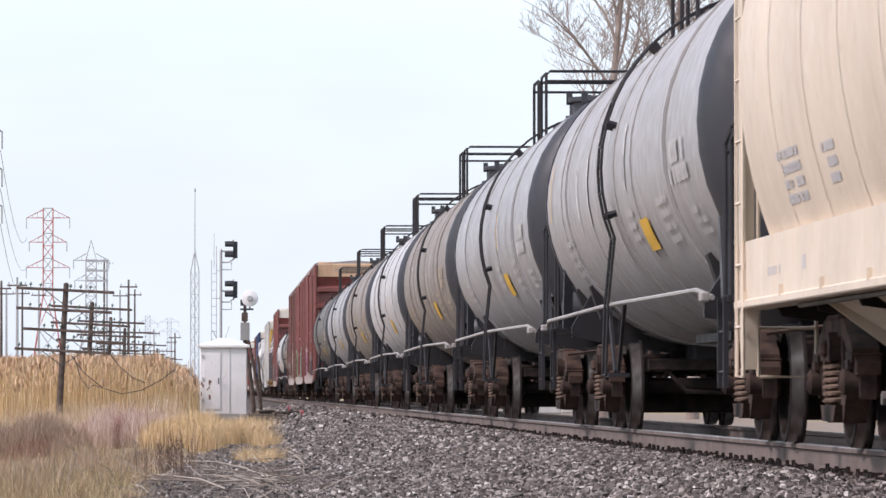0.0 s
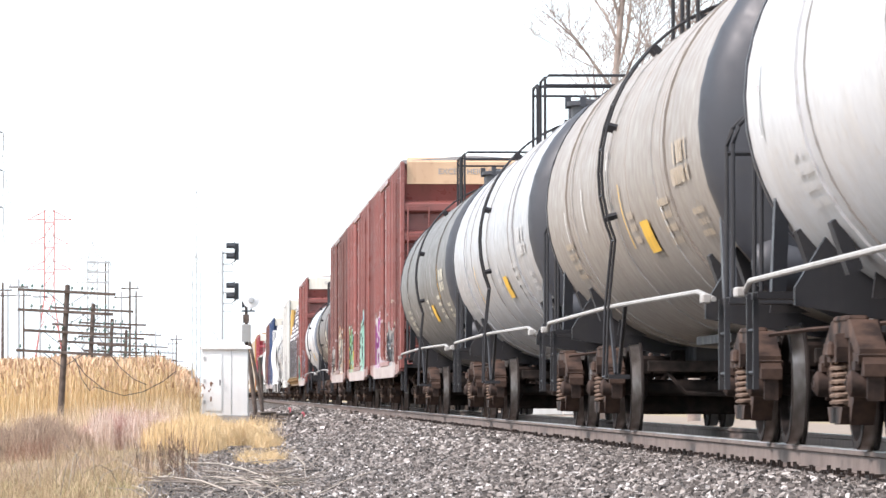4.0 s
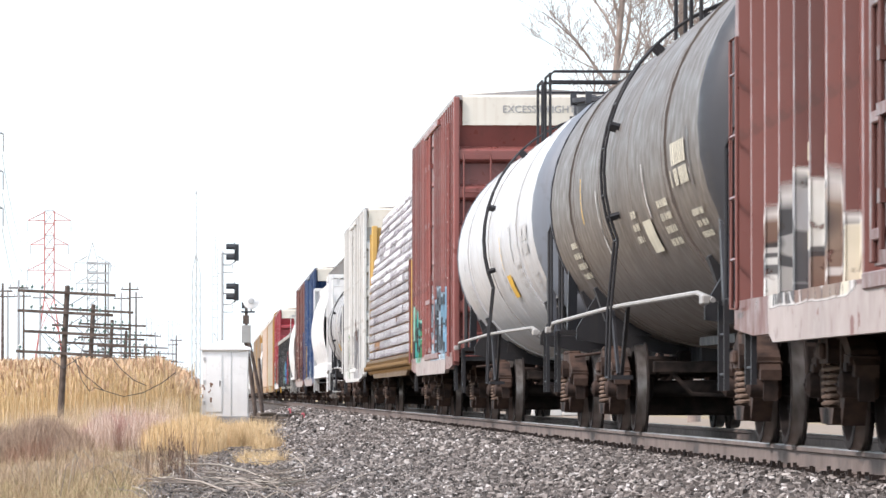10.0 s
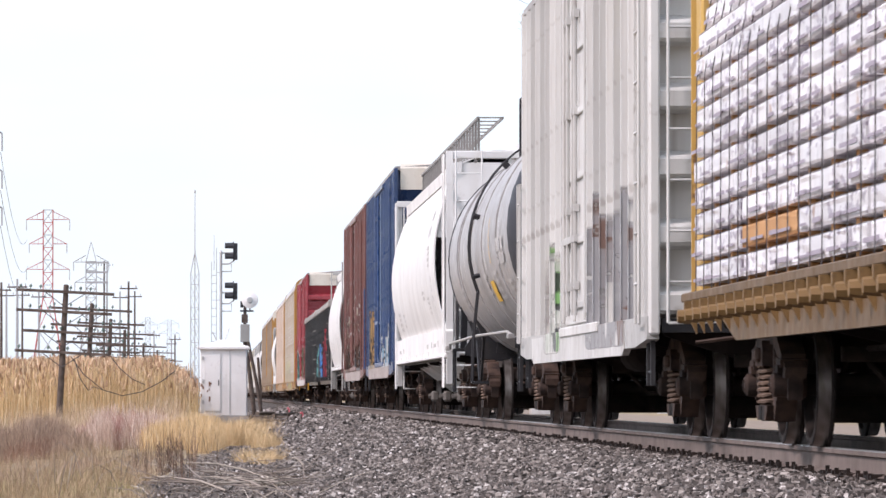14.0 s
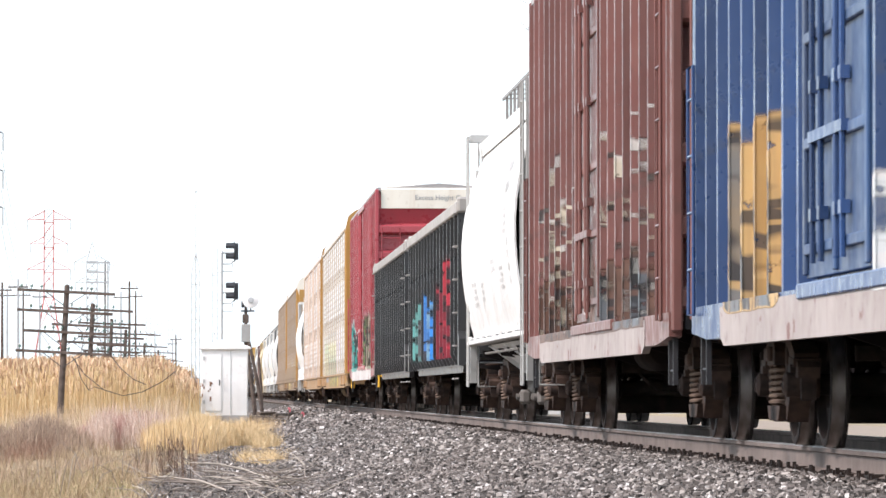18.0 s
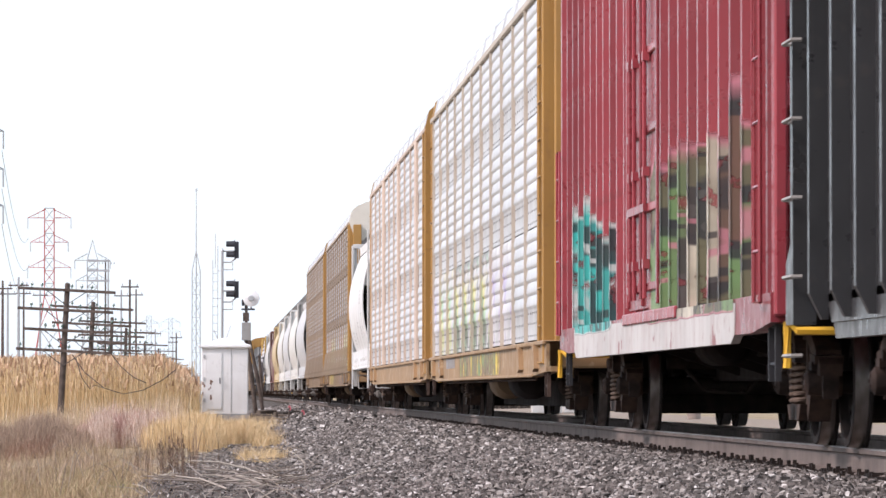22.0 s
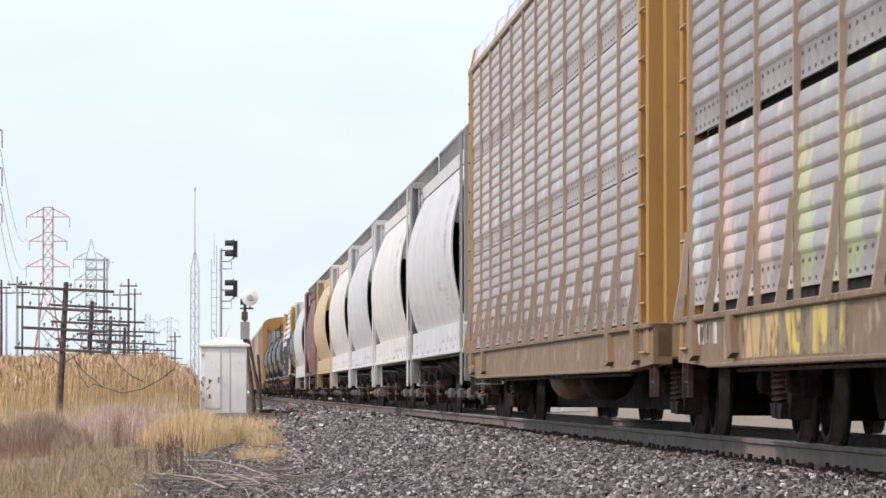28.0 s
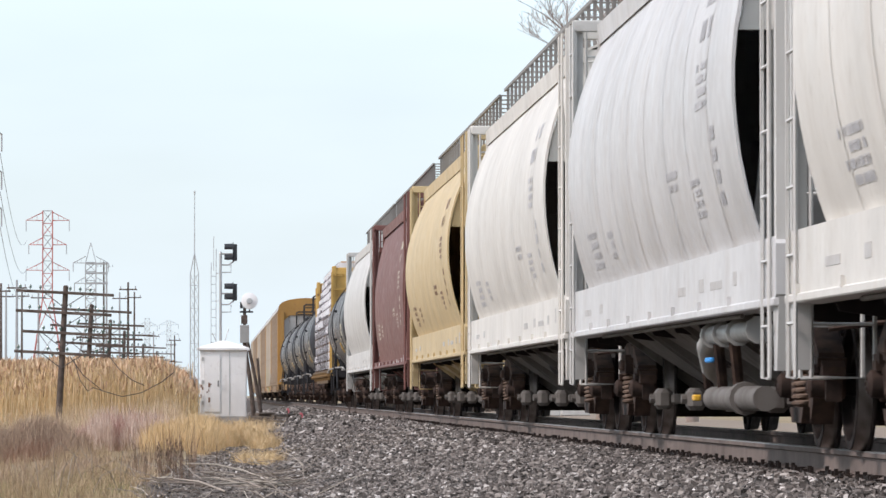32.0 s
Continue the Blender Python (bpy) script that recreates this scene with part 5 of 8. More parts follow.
# ---- high-sided gondolas ----
def gondola_car(half=8.9, over=0.75, top=3.22, rng=None, murals=(), label=""):
    rng = rng or random.Random(4)
    car = empty("gondola_car", label, "gondola", "freight cars of the train")
    W = 1.47
    ye = half - 1.15
    for sx in (-1, 1):
        s = Shape()
        x0, x1 = sorted((sx * (W - 0.03), sx * W))
        s.prism_x([(-half + 0.35, 1.25), (-ye, 1.05), (-ye + 0.35, 0.82), (ye - 0.35, 0.82), (ye, 1.05), (half - 0.35, 1.25), (half - 0.35, top), (-half + 0.35, top)], x0, x1)
        part("side_sheet", s, GON_BLACK, car)
        s = Shape()
        s.box(*sorted((sx * (W - 0.08), sx * (W + 0.14))), -half + 0.2, half - 0.2, top - 0.10, top + 0.08, 0.02)
        part("top_chord", s, GON_TOP, car, "worn grey top chord")
        s = Shape()
        s.prism_x([(-ye + 0.3, 0.72), (ye - 0.3, 0.72), (ye - 0.2, 0.86), (-ye + 0.2, 0.86)], *sorted((sx * (W - 0.12), sx * (W - 0.03))))
        part("bottom_chord", s, GON_BLACK, car)
        rib = Shape().prism_y([(-0.0, 0.84), (-0.0, top - 0.1), (-0.12, top - 0.1), (-0.12, 1.0), (-0.04, 0.84)], -0.045, 0.045)
        rm = to_mesh("side_rib", rib, GON_BLACK)
        posts = []
        for k in range(15):
            y = -ye + 0.15 + (2 * ye - 0.3) * k / 14
            posts.append(y)
            part("side_rib", rm, None, car, at=(sx * W, y, 0), turn=(0, 0, 0 if sx < 0 else 180))
        for sg in (-1, 1):
            ladder(car, sx * (W + 0.16), sg * (half - 0.55), 0.5, top, 0.5, "y", GON_TOP, step=0.5, stiles=False)
    s = Shape()
    s.box(-W, W, -ye, ye, 0.95, 1.0)
    part("floor_plate", s, GON_BLACK, car)
    for sg in (-1, 1):
        s = Shape()
        s.box(-W, W, *sorted((sg * (half - 0.38), sg * (half - 0.33))), 1.2, top)
        wall = part("end_wall", s, GON_BLACK, car)
        for z in (1.5, 2.1, 2.7):
            part("end_rib", Shape().box(-W, W, *sorted((sg * (half - 0.33), sg * (half - 0.24))), z - 0.07, z + 0.07, 0.02), GON_BLACK, wall)
        part("end_cap", Shape().box(-W - 0.12, W + 0.12, *sorted((sg * (half - 0.42), sg * (half - 0.18))), top - 0.1, top + 0.14, 0.03), GON_TOP, wall)
        part("end_sill", Shape().box(-W, W, *sorted((sg * (half - 0.5), sg * half)), 1.0, 1.12), GON_BLACK, car)
        for sx in (-1, 1):
            s = Shape().prism_x([(sg * (half - 0.40), 0.82), (sg * half, 0.82), (sg * half, 1.22), (sg * (half - 0.25), 1.34), (sg * (half - 0.25), top), (sg * (half - 0.36), top)], *sorted((sx * (W - 0.04), sx * (W + 0.11))))
            part("corner_post", s, GON_BLACK, car)
        ladder(car, -W + 0.35, sg * (half - 0.1), 0.9, top - 0.1, 0.45, "x", GON_BLACK, step=0.45)
    for spec in murals:
        mural_skin(car, spec, W, W + 0.12, posts, 0.09, foot=0.96, taper=0.0)
    center_sill(car, half, 0.6, 0.9)
    truck(car, -half + 1.9)
    truck(car, half - 1.9)
    couplers(car, half + 0.05, over - 0.05)
    return car


# ---- lumber on a bulkhead flat car ----
def stack_lean(t):
    """How far the stack steps in at a part t of its height."""
    return 0.34 * max(0.0, t - 0.48) / 0.52 + 0.02 * t


def lumber_car(half=12.9, over=0.8, rng=None, label="", rows=17, cols=7):
    rng = rng or random.Random(5)
    car = empty("lumber_car", label, "flat car", "freight cars of the train")
    s = Shape()
    s.box(-1.45, 1.45, -half, half, 1.02, 1.16, 0.01)
    part("deck", s, LUMBER_DARK, car)
    for sx in (-1, 1):
        s = Shape()
        s.prism_x([(-half, 1.18), (half, 1.18), (half, 1.0), (half - 2.6, 0.95), (half - 3.6, 0.78), (-half + 3.6, 0.78), (-half + 2.6, 0.95), (-half, 1.0)], *sorted((sx * 1.40, sx * 1.46)))
        s.box(*sorted((sx * 1.44, sx * 1.52)), -half, half, 1.12, 1.19, 0.01)
        part("side_sill", s, LUMBER_DARK, car, "rusty dark mustard side sill")
        k = -half + 0.5
        rm = Shape().prism_y([(0, 1.12), (0, 0.86), (-0.10, 1.05), (-0.10, 1.12)], -0.035, 0.035)
        rm.spin([(-0.14, 0.0), (-0.14, 0.05), (-0.06, 0.06), (0.0, 0.06)], "x", (0, 0.14, 1.0), 8)
        rm = to_mesh("winch", rm, WINCH)
        while k < half - 0.3:
            part("winch", rm, None, car, at=(sx * 1.46, k, 0), turn=(0, 0, 0 if sx < 0 else 180))
            k += 0.62
    for sg in (-1, 1):
        s = Shape()
        s.box(-1.38, 1.38, *sorted((sg * (half - 0.12), sg * (half - 0.42))), 1.16, 4.46, 0.03)
        for x in (-1.33, -0.5, 0.5, 1.33):
            s.box(x - 0.07, x + 0.07, *sorted((sg * (half - 0.05), sg * (half - 0.47))), 1.1, 4.5, 0.02)
        for z in (1.6, 2.5, 3.4, 4.3):
            s.box(-1.36, 1.36, *sorted((sg * (half - 0.06), sg * (half - 0.2))), z - 0.06, z + 0.06)
        part("bulkhead", s, LUMBER_YELLOW, car, "weathered yellow steel bulkhead")
        if sg < 0:
            for sx in (-1, 1):
                s = Shape().prism_x([(-half + 0.1, 1.16), (-half + 1.75, 1.16), (-half + 1.55, 3.0), (-half + 0.9, 4.4), (-half + 0.3, 4.4)], *sorted((sx * 1.30, sx * 1.36)))
                s.box(*sorted((sx * 1.30, sx * 1.44)), -half + 1.5, -half + 1.62, 1.16, 3.0, 0.01)
                part("bulkhead_brace", s, LUMBER_YELLOW, car)
        ladder(car, -1.2, sg * (half + 0.0), 1.0, 4.3, 0.42, "x", LUMBER_YELLOW, step=0.44)
    # the packs: rows of wrapped bundles on bearers
    ph = (4.75 - 1.28) / rows - 0.045
    pl = (2 * half - 2.4) / cols
    for sx in (-1, 1):
        for c in range(cols):
            y0 = -half + 1.9 + c * pl
            for r in range(rows):
                z = 1.24 + r * (ph + 0.045)
                gap = 0.03 + 0.02 * rng.random()
                out = 1.46 + rng.uniform(-0.018, 0.012) - stack_lean(r / rows)
                s = Shape()
                m = 9
                # sagging wrap: the face is a grid with small folds
                ys = [y0 + gap + (pl - 2 * gap) * i / m for i in range(m + 1)]
                zs = [z, z + 0.02, z + ph * 0.35, z + ph * 0.7, z + ph - 0.02, z + ph]
                pts = []
                for j, zz in enumerate(zs):
                    for i, yy in enumerate(ys):
                        fold = rng.uniform(-0.006, 0.004) if 0 < j < 5 else -0.010
                        pts.append((sx * (out + fold), yy, zz))
                fs = [(j * (m + 1) + i, j * (m + 1) + i + 1, (j + 1) * (m + 1) + i + 1, (j + 1) * (m + 1) + i) for j in range(5) for i in range(m)]
                s.mesh(pts, fs)
                b = len(s.v)
                s.mesh([(sx * 0.08, ys[0], z), (sx * 0.08, ys[-1], z), (sx * 0.08, ys[-1], z + ph), (sx * 0.08, ys[0], z + ph), (sx * out, ys[0], z), (sx * out, ys[-1], z), (sx * out, ys[-1], z + ph), (sx * out, ys[0], z + ph)],
                       [(3, 2, 6, 7), (0, 1, 5, 4), (0, 3, 7, 4), (1, 2, 6, 5), (0, 1, 2, 3)])
                torn = rng.random() < 0.012
                part("lumber_pack", s, WRAP_TORN if torn else WRAP, car)
    for sx in (-1, 1):
        s = Shape()
        for r in range(rows + 1):
            z = 1.24 + r * (ph + 0.045)
            k = -half + 2.1
            while k < half - 0.6:
                s.box(*sorted((sx * 0.1, sx * (1.42 - stack_lean(r / rows)))), k - 0.05, k + 0.05, z - 0.045, z)
                k += 1.2
        part("bearer", s, WRAP_TORN, car)
        k = -half + 2.3
        lean = [(1.46 - stack_lean(r / rows) + 0.012, 1.24 + r * (ph + 0.045)) for r in range(0, rows + 1, 2)]
        cable = to_mesh("tie_down_cable", Shape().tube([(sx * 1.48, 0, 1.15)] + [(sx * x, 0, z) for x, z in lean], 0.006, 4), STRAP_HOLE_DARK)
        while k < half - 0.6:
            part("tie_down_cable", cable, None, car, at=(0, k, 0))
            k += 0.62
        s = Shape()
        for c in range(cols * 4):
            for r in range(rows):
                if rng.random() < 0.8:
                    y = -half + 2.1 + c * pl / 4 + rng.uniform(0, 0.3)
                    z = 1.24 + r * (ph + 0.045)
                    w = rng.uniform(0.35, 0.85)
                    x = 1.46 - stack_lean(r / rows) + 0.009
                    s.box(*sorted((sx * x, sx * (x + 0.002))), y, y + w, z + 0.03, z + 0.03 + rng.uniform(0.015, 0.035))
        tagged(part("wrap_print", s, INK["grey_violet"], car, "faded printing on the wrap"), kind="stuff")
    center_sill(car, half, 0.6, 1.0)
    truck(car, -half + 2.3)
    truck(car, half - 2.3)
    couplers(car, half + 0.05, over - 0.05)
    return car


# ---- auto racks ----
def auto_rack(panel, post_material, half=14.0, over=0.75, slots=False, braces=False, rng=None, bays=11, label="", sill_paint=(), broad=(), arch=None, tints=None):
    rng = rng or random.Random(6)
    car = empty("auto_rack_car", label, "auto rack", "freight cars of the train")
    W, top, zb = 1.555, 4.92, 0.98
    for sx in (-1, 1):
        s = Shape()
        s.prism_x([(-half, 0.96), (half, 0.96), (half, 0.62), (half - 2.2, 0.58), (-half + 2.2, 0.58), (-half, 0.62)], *sorted((sx * (W - 0.14), sx * (W + 0.02))))
        s.box(*sorted((sx * (W - 0.2), sx * (W + 0.06))), -half, half, 0.92, 0.97, 0.01)
        for y in (-half + 1.5, -half + 4.3, half - 4.3, half - 1.5):
            s.prism_x([(y - 0.24, 0.66), (y + 0.10, 0.62), (y + 0.24, 0.93), (y - 0.10, 0.93)], *sorted((sx * (W - 0.02), sx * (W + 0.075))))
        s.box(*sorted((sx * (W - 0.1), sx * (W + 0.035))), -half + 2.3, half - 2.3, 0.565, 0.60, 0.008)
        part("side_sill", s, RACK_RUST_SHADE if braces else RACK_SILL, car, "rusty mustard-yellow side sill")
    # panels: level corrugations in three tiers
    y_a, y_b = -half + 1.12, half - 1.12
    bw = (y_b - y_a) / bays
    tiers = 3
    th = (top - zb) / tiers
    def panel_mesh(h, panel):
        s = Shape()
        n = 8 if braces else 6
        f = 0.16 * h if braces else 0.28 * h
        z_pts = [(0.0, 0.0), (0.0, f)]
        for k in range(n):
            a = f + (h - f) * k / n
            p = (h - f) / n
            z_pts += [(-0.004, a + p * 0.05), (-0.017, a + p * 0.20), (-0.019, a + p * 0.30), (-0.014, a + p * 0.62), (-0.005, a + p * 0.92), (0.0, a + p)]
        for (xa, za), (xb, zc) in zip(z_pts, z_pts[1:]):
            s.face((xa, -bw / 2, za), (xa, bw / 2, za), (xb, bw / 2, zc), (xb, -bw / 2, zc))
        s.face((0.02, -bw / 2, 0), (0.02, -bw / 2, h), (0.02, bw / 2, h), (0.02, bw / 2, 0))
        # rows of vent holes: dark dashes on closed sheet, coloured as the shade inside
        s.mat = 1
        for zz in ((0.03, f - 0.05) if braces else (0.04, f * 0.5, f - 0.06)):
            for k in range(7):
                y = -bw / 2 + bw * (k + 0.5) / 7
                s.box(-0.004, 0.0, y - 0.035, y + 0.035, zz, zz + 0.025)
        return to_mesh("side_panel", s, [panel, STRAP_HOLE_DARK], 40)
    gap = 0.07 if slots else 0.016
    pm = panel_mesh(th - gap, panel)
    tinted = [panel_mesh(th - gap, m) for m in (tints or ())]
    lz = zb + (0.1 if not braces else 0.02)
    for sx in (-1, 1):
        for b in range(bays):
            for t in range(tiers):
                part("side_panel", tinted[(b // 2) % len(tinted)] if tinted and t == 0 and sx < 0 else pm, None, car, at=(sx * W, y_a + bw * (b + 0.5), zb + th * t + gap), turn=(0, 0, 0 if sx < 0 else 180))
        ps = Shape()
        ps.prism_y([(-0.0, zb - 0.05), (-0.0, top), (-0.045, top), (-0.045, zb - 0.05)], -0.026, 0.026)
        if braces:
            ps.prism_y([(-0.04, 1.62), (-0.06, zb + 0.26), (-0.10, zb - 0.04), (-0.165, zb - 0.04), (-0.11, zb + 0.30), (-0.075, 1.62)], -0.026, 0.026)
        pst = to_mesh("rack_post", ps, post_material)
        for b in range(bays + 1):
            part("rack_post", pst, None, car, at=(sx * (W + 0.0), y_a + bw * b, 0), turn=(0, 0, 0 if sx < 0 else 180))
        for b in broad:
            bs = Shape().box(*sorted((sx * W, sx * (W + 0.065))), y_a + bw * b - 0.28, y_a + bw * b + 0.28, zb, top, 0.01)
            part("wide_post", bs, post_material, car)
        # corner posts with ladders; the recess plate is coloured darker for its shade
        for sg in (-1, 1):
            for xa, xb, ya, yc, za, zc in ((W - 0.30, W - 0.24, half - 1.1, half - 0.12, 0.9, top), (W - 0.10, W + 0.05, half - 1.14, half - 1.02, 0.9, top + 0.05), (W - 0.12, W + 0.04, half - 0.46, half - 0.34, 0.7, top + 0.05), (W - 0.30, W - 0.08, half - 0.14, half - 0.02, 0.7, top)):
                s = Shape().box(*sorted((sx * xa, sx * xb)), *sorted((sg * ya, sg * yc)), za, zc, 0.015)
                part("corner_post", s, RACK_RUST_SHADE if zc == top and xb < W - 0.2 else RACK_YELLOW, car, "mustard-yellow corner piece, its recess plate darkened as if shaded")
            ladder(car, sx * (W + 0.045), sg * (half - 0.74), 0.6, top, 0.52, "y", RACK_YELLOW, step=0.42, stiles=False, out=-0.0)
            ladder(car, sx * (W - 0.02), sg * (half - 0.34), 0.34, 0.66, 0.40, "y", TRUCK_RUST, step=0.26, name="sill_step")
        s = Shape()
        s.box(*sorted((sx * (W - 0.05), sx * (W + 0.05))), -half + 0.35, half - 0.35, top, top + 0.08, 0.01)
        part("top_rail", s, post_material, car)
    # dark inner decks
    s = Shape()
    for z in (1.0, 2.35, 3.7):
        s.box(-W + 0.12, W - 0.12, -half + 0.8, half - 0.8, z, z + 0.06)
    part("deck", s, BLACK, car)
    # arched roof
    s = Shape()
    arc = [(-W - 0.02, top + 0.04)] + [(W * -math.cos(math.pi * k / 12), top + 0.08 + 0.62 * math.sin(math.pi * k / 12) ** 0.7) for k in range(13)] + [(W + 0.02, top + 0.04)]
    s.prism_y(arc, -half + 0.55, half - 0.55)
    for k in range(12):
        y = -half + 1.2 + (2 * half - 2.4) * k / 11
        s.prism_y([(x * 1.012, z + 0.03) for x, z in arc[1:-1]], y - 0.05, y + 0.05)
    part("roof", s, GALV, car, "galvanized arched roof", smooth=40)
    for sg in (-1, 1):
        s = Shape()
        ear = [(x * 1.01, z + 0.05) for x, z in arc]
        s.prism_y(ear + [(W - 0.2, top - 0.55), (W - 0.6, top - 0.2), (-W + 0.6, top - 0.2), (-W + 0.2, top - 0.55)], *sorted((sg * (half - 0.55), sg * (half - 0.3))))
        part("end_arch", s, arch or RACK_YELLOW, car, "arched end plate of the roof")
        for k in range(6):
            s = Shape()
            x0 = -W + 0.14 + k * (2 * W - 0.28) / 6
            s.box(x0, x0 + (2 * W - 0.28) / 6 - 0.015, *sorted((sg * (half - 0.45 + 0.04 * (k % 2)), sg * (half - 0.40 + 0.04 * (k % 2)))), 1.0, top - 0.2)
            part("door_leaf", s, panel, car, "galvanized folding end door leaf")
        s = Shape()
        s.box(-W, W, *sorted((sg * (half - 0.4), sg * half)), 0.66, 0.96, 0.02)
        part("end_sill", s, RACK_SILL, car)
    s = Shape()
    for sx in (-1, 1):
        k = -half + 3.4
        s.tube([(sx * 1.46, k, 0.54), (sx * 1.46, half - 3.4, 0.54)], 0.014, 5)
        while k < half - 3.3:
            s.tube([(sx * 1.46, k, 0.54), (sx * 1.44, k, 0.62)], 0.014, 4)
            k += 0.8
    part("tie_rail", s, TRUCK_RUST, car)
    for y0, y1, fills, seed, words in sill_paint:
        s = Shape()
        s.face((-W - 0.023, y0, 0.62), (-W - 0.023, y1, 0.62), (-W - 0.023, y1, 0.915), (-W - 0.023, y0, 0.915))
        tagged(part("graffiti", s, mural(y0, y1, 0.5, 2.2, [C[c] for c in fills.split()], seed, cell=0.45, outline=(0.20, 0.12, 0.07), halo=(0.20, 0.13, 0.075)), car, words + " sprayed paint on the sill"), kind="stuff")
    center_sill(car, half, 0.36, 0.85)
    s = Shape()
    s.prism_x([(-half + 4.1, 0.7), (half - 4.1, 0.7), (half - 4.8, 0.2), (-half + 4.8, 0.2)], -0.62, 0.9)
    part("belly_sill", s, GRIME, car)
    for y in (-3.4, 1.2):
        s = Shape().spin([(-0.7, 0.0), (-0.66, 0.2), (-0.55, 0.26), (0.55, 0.26), (0.66, 0.2), (0.7, 0.0)], "y", (-1.05, y, 0.55), 14)
        part("air_reservoir", s, RACK_RUST_SHADE if y > 0 else GRIME, car, smooth=40)
    truck(car, -half + 2.9)
    truck(car, half - 2.9)
    couplers(car, half + 0.05, over - 0.05)
    return car


# ---- the ground ----
def ground_z(x, y):
    """Height of the ground below the rail tops."""
    d = abs(x - TRACK_X)
    if d < 4.4:
        return -0.62
    if x > TRACK_X:
        return -0.62 + 0.02 * min(d - 4.4, 10) - 0.02 * max(0, min(d - 30, 30))
    z = -0.62
    if x < -1:
        z -= 0.10 * min(-1 - x, 6)
    return z + 0.05 * noise.noise(Vector((x * 0.4, y * 0.15, 0)))


def ballast_z(x):
    d = abs(x - TRACK_X)
    pts = ((0.0, -0.21), (1.55, -0.21), (1.85, -0.25), (3.1, -0.50), (4.3, -0.60), (4.6, -0.66))
    for (a, za), (b, zb) in zip(pts, pts[1:]):
        if d <= b:
            return za + (zb - za) * (d - a) / (b - a)
    return -0.66


def earth_material():
    m, nt, b = nodes_of("earth")
    n1 = ranged(nt, tex_noise(nt, 0.25, 6), 0.38, 0.66)
    c = blend(nt, n1, (0.30, 0.22, 0.12), (0.17, 0.13, 0.085))
    c = blend(nt, ranged(nt, tex_noise(nt, 6, 6), 0.4, 0.7, 0, 0.7), c, (0.36, 0.29, 0.18))
    c = blend(nt, ranged(nt, tex_noise(nt, 0.9, 4), 0.58, 0.7, 0, 0.5), c, (0.14, 0.15, 0.06))
    nt.links.new(c, b.inputs["Base Color"])
    b.inputs["Roughness"].default_value = 0.95
    relief(nt, b, tex_noise(nt, 14, 6), 0.6, 0.05)
    return m


def gravel_material():
    m, nt, b = nodes_of("ballast_bed")
    vor = nt.nodes.new("ShaderNodeTexVoronoi")
    vor.inputs["Scale"].default_value = 16
    tc = nt.nodes.new("ShaderNodeTexCoord")
    nt.links.new(tc.outputs["Object"], vor.inputs["Vector"])
    sep = nt.nodes.new("ShaderNodeSeparateColor")
    nt.links.new(vor.outputs["Color"], sep.inputs["Color"])
    c = blend(nt, sep.outputs[0], (0.04, 0.033, 0.028), (0.13, 0.11, 0.098))
    c = blend(nt, ranged(nt, tex_noise(nt, 0.5, 5), 0.45, 0.7, 0, 0.7), c, (0.055, 0.045, 0.038))
    nt.links.new(c, b.inputs["Base Color"])
    b.inputs["Roughness"].default_value = 0.95
    relief(nt, b, vor.outputs["Distance"], 1.0, 0.05)
    return m


EARTH, GRAVEL = earth_material(), gravel_material()
STONE = island("ballast_stone", [(0.0, (0.03, 0.026, 0.024)), (0.3, (0.10, 0.086, 0.079)), (0.65, (0.205, 0.178, 0.166)), (0.9, (0.36, 0.325, 0.30)), (1.0, (0.66, 0.62, 0.60))], 0.85, 0.2, 30)
TIE_WOOD = rust("tie_wood", (0.075, 0.06, 0.05), (0.14, 0.115, 0.095), 0.9, 6, 0.0)


def dirt_material():
    m, nt, b = nodes_of("cinder_dirt")
    c = blend(nt, ranged(nt, tex_noise(nt, 1.2, 6), 0.35, 0.68), (0.055, 0.043, 0.036), (0.10, 0.08, 0.066))
    c = blend(nt, ranged(nt, tex_noise(nt, 30, 5), 0.5, 0.7, 0, 0.8), c, (0.17, 0.145, 0.125))
    nt.links.new(c, b.inputs["Base Color"])
    b.inputs["Roughness"].default_value = 0.95
    relief(nt, b, tex_noise(nt, 35, 6), 0.9, 0.04)
    return m


def big_sheet(name, xs, ys, height, material, kind="structure", label="", category=""):
    nx, ny = len(xs), len(ys)
    v = [(x, y, height(x, y)) for y in ys for x in xs]
    f = [(j * nx + i, j * nx + i + 1, (j + 1) * nx + i + 1, (j + 1) * nx + i) for j in range(ny - 1) for i in range(nx - 1)]
    me = bpy.data.meshes.new(name)
    me.from_pydata(v, [], f)
    me.materials.append(material)
    me.polygons.foreach_set("use_smooth", [True] * len(me.polygons))
    return tagged(new(name, me), label, category, kind=kind)


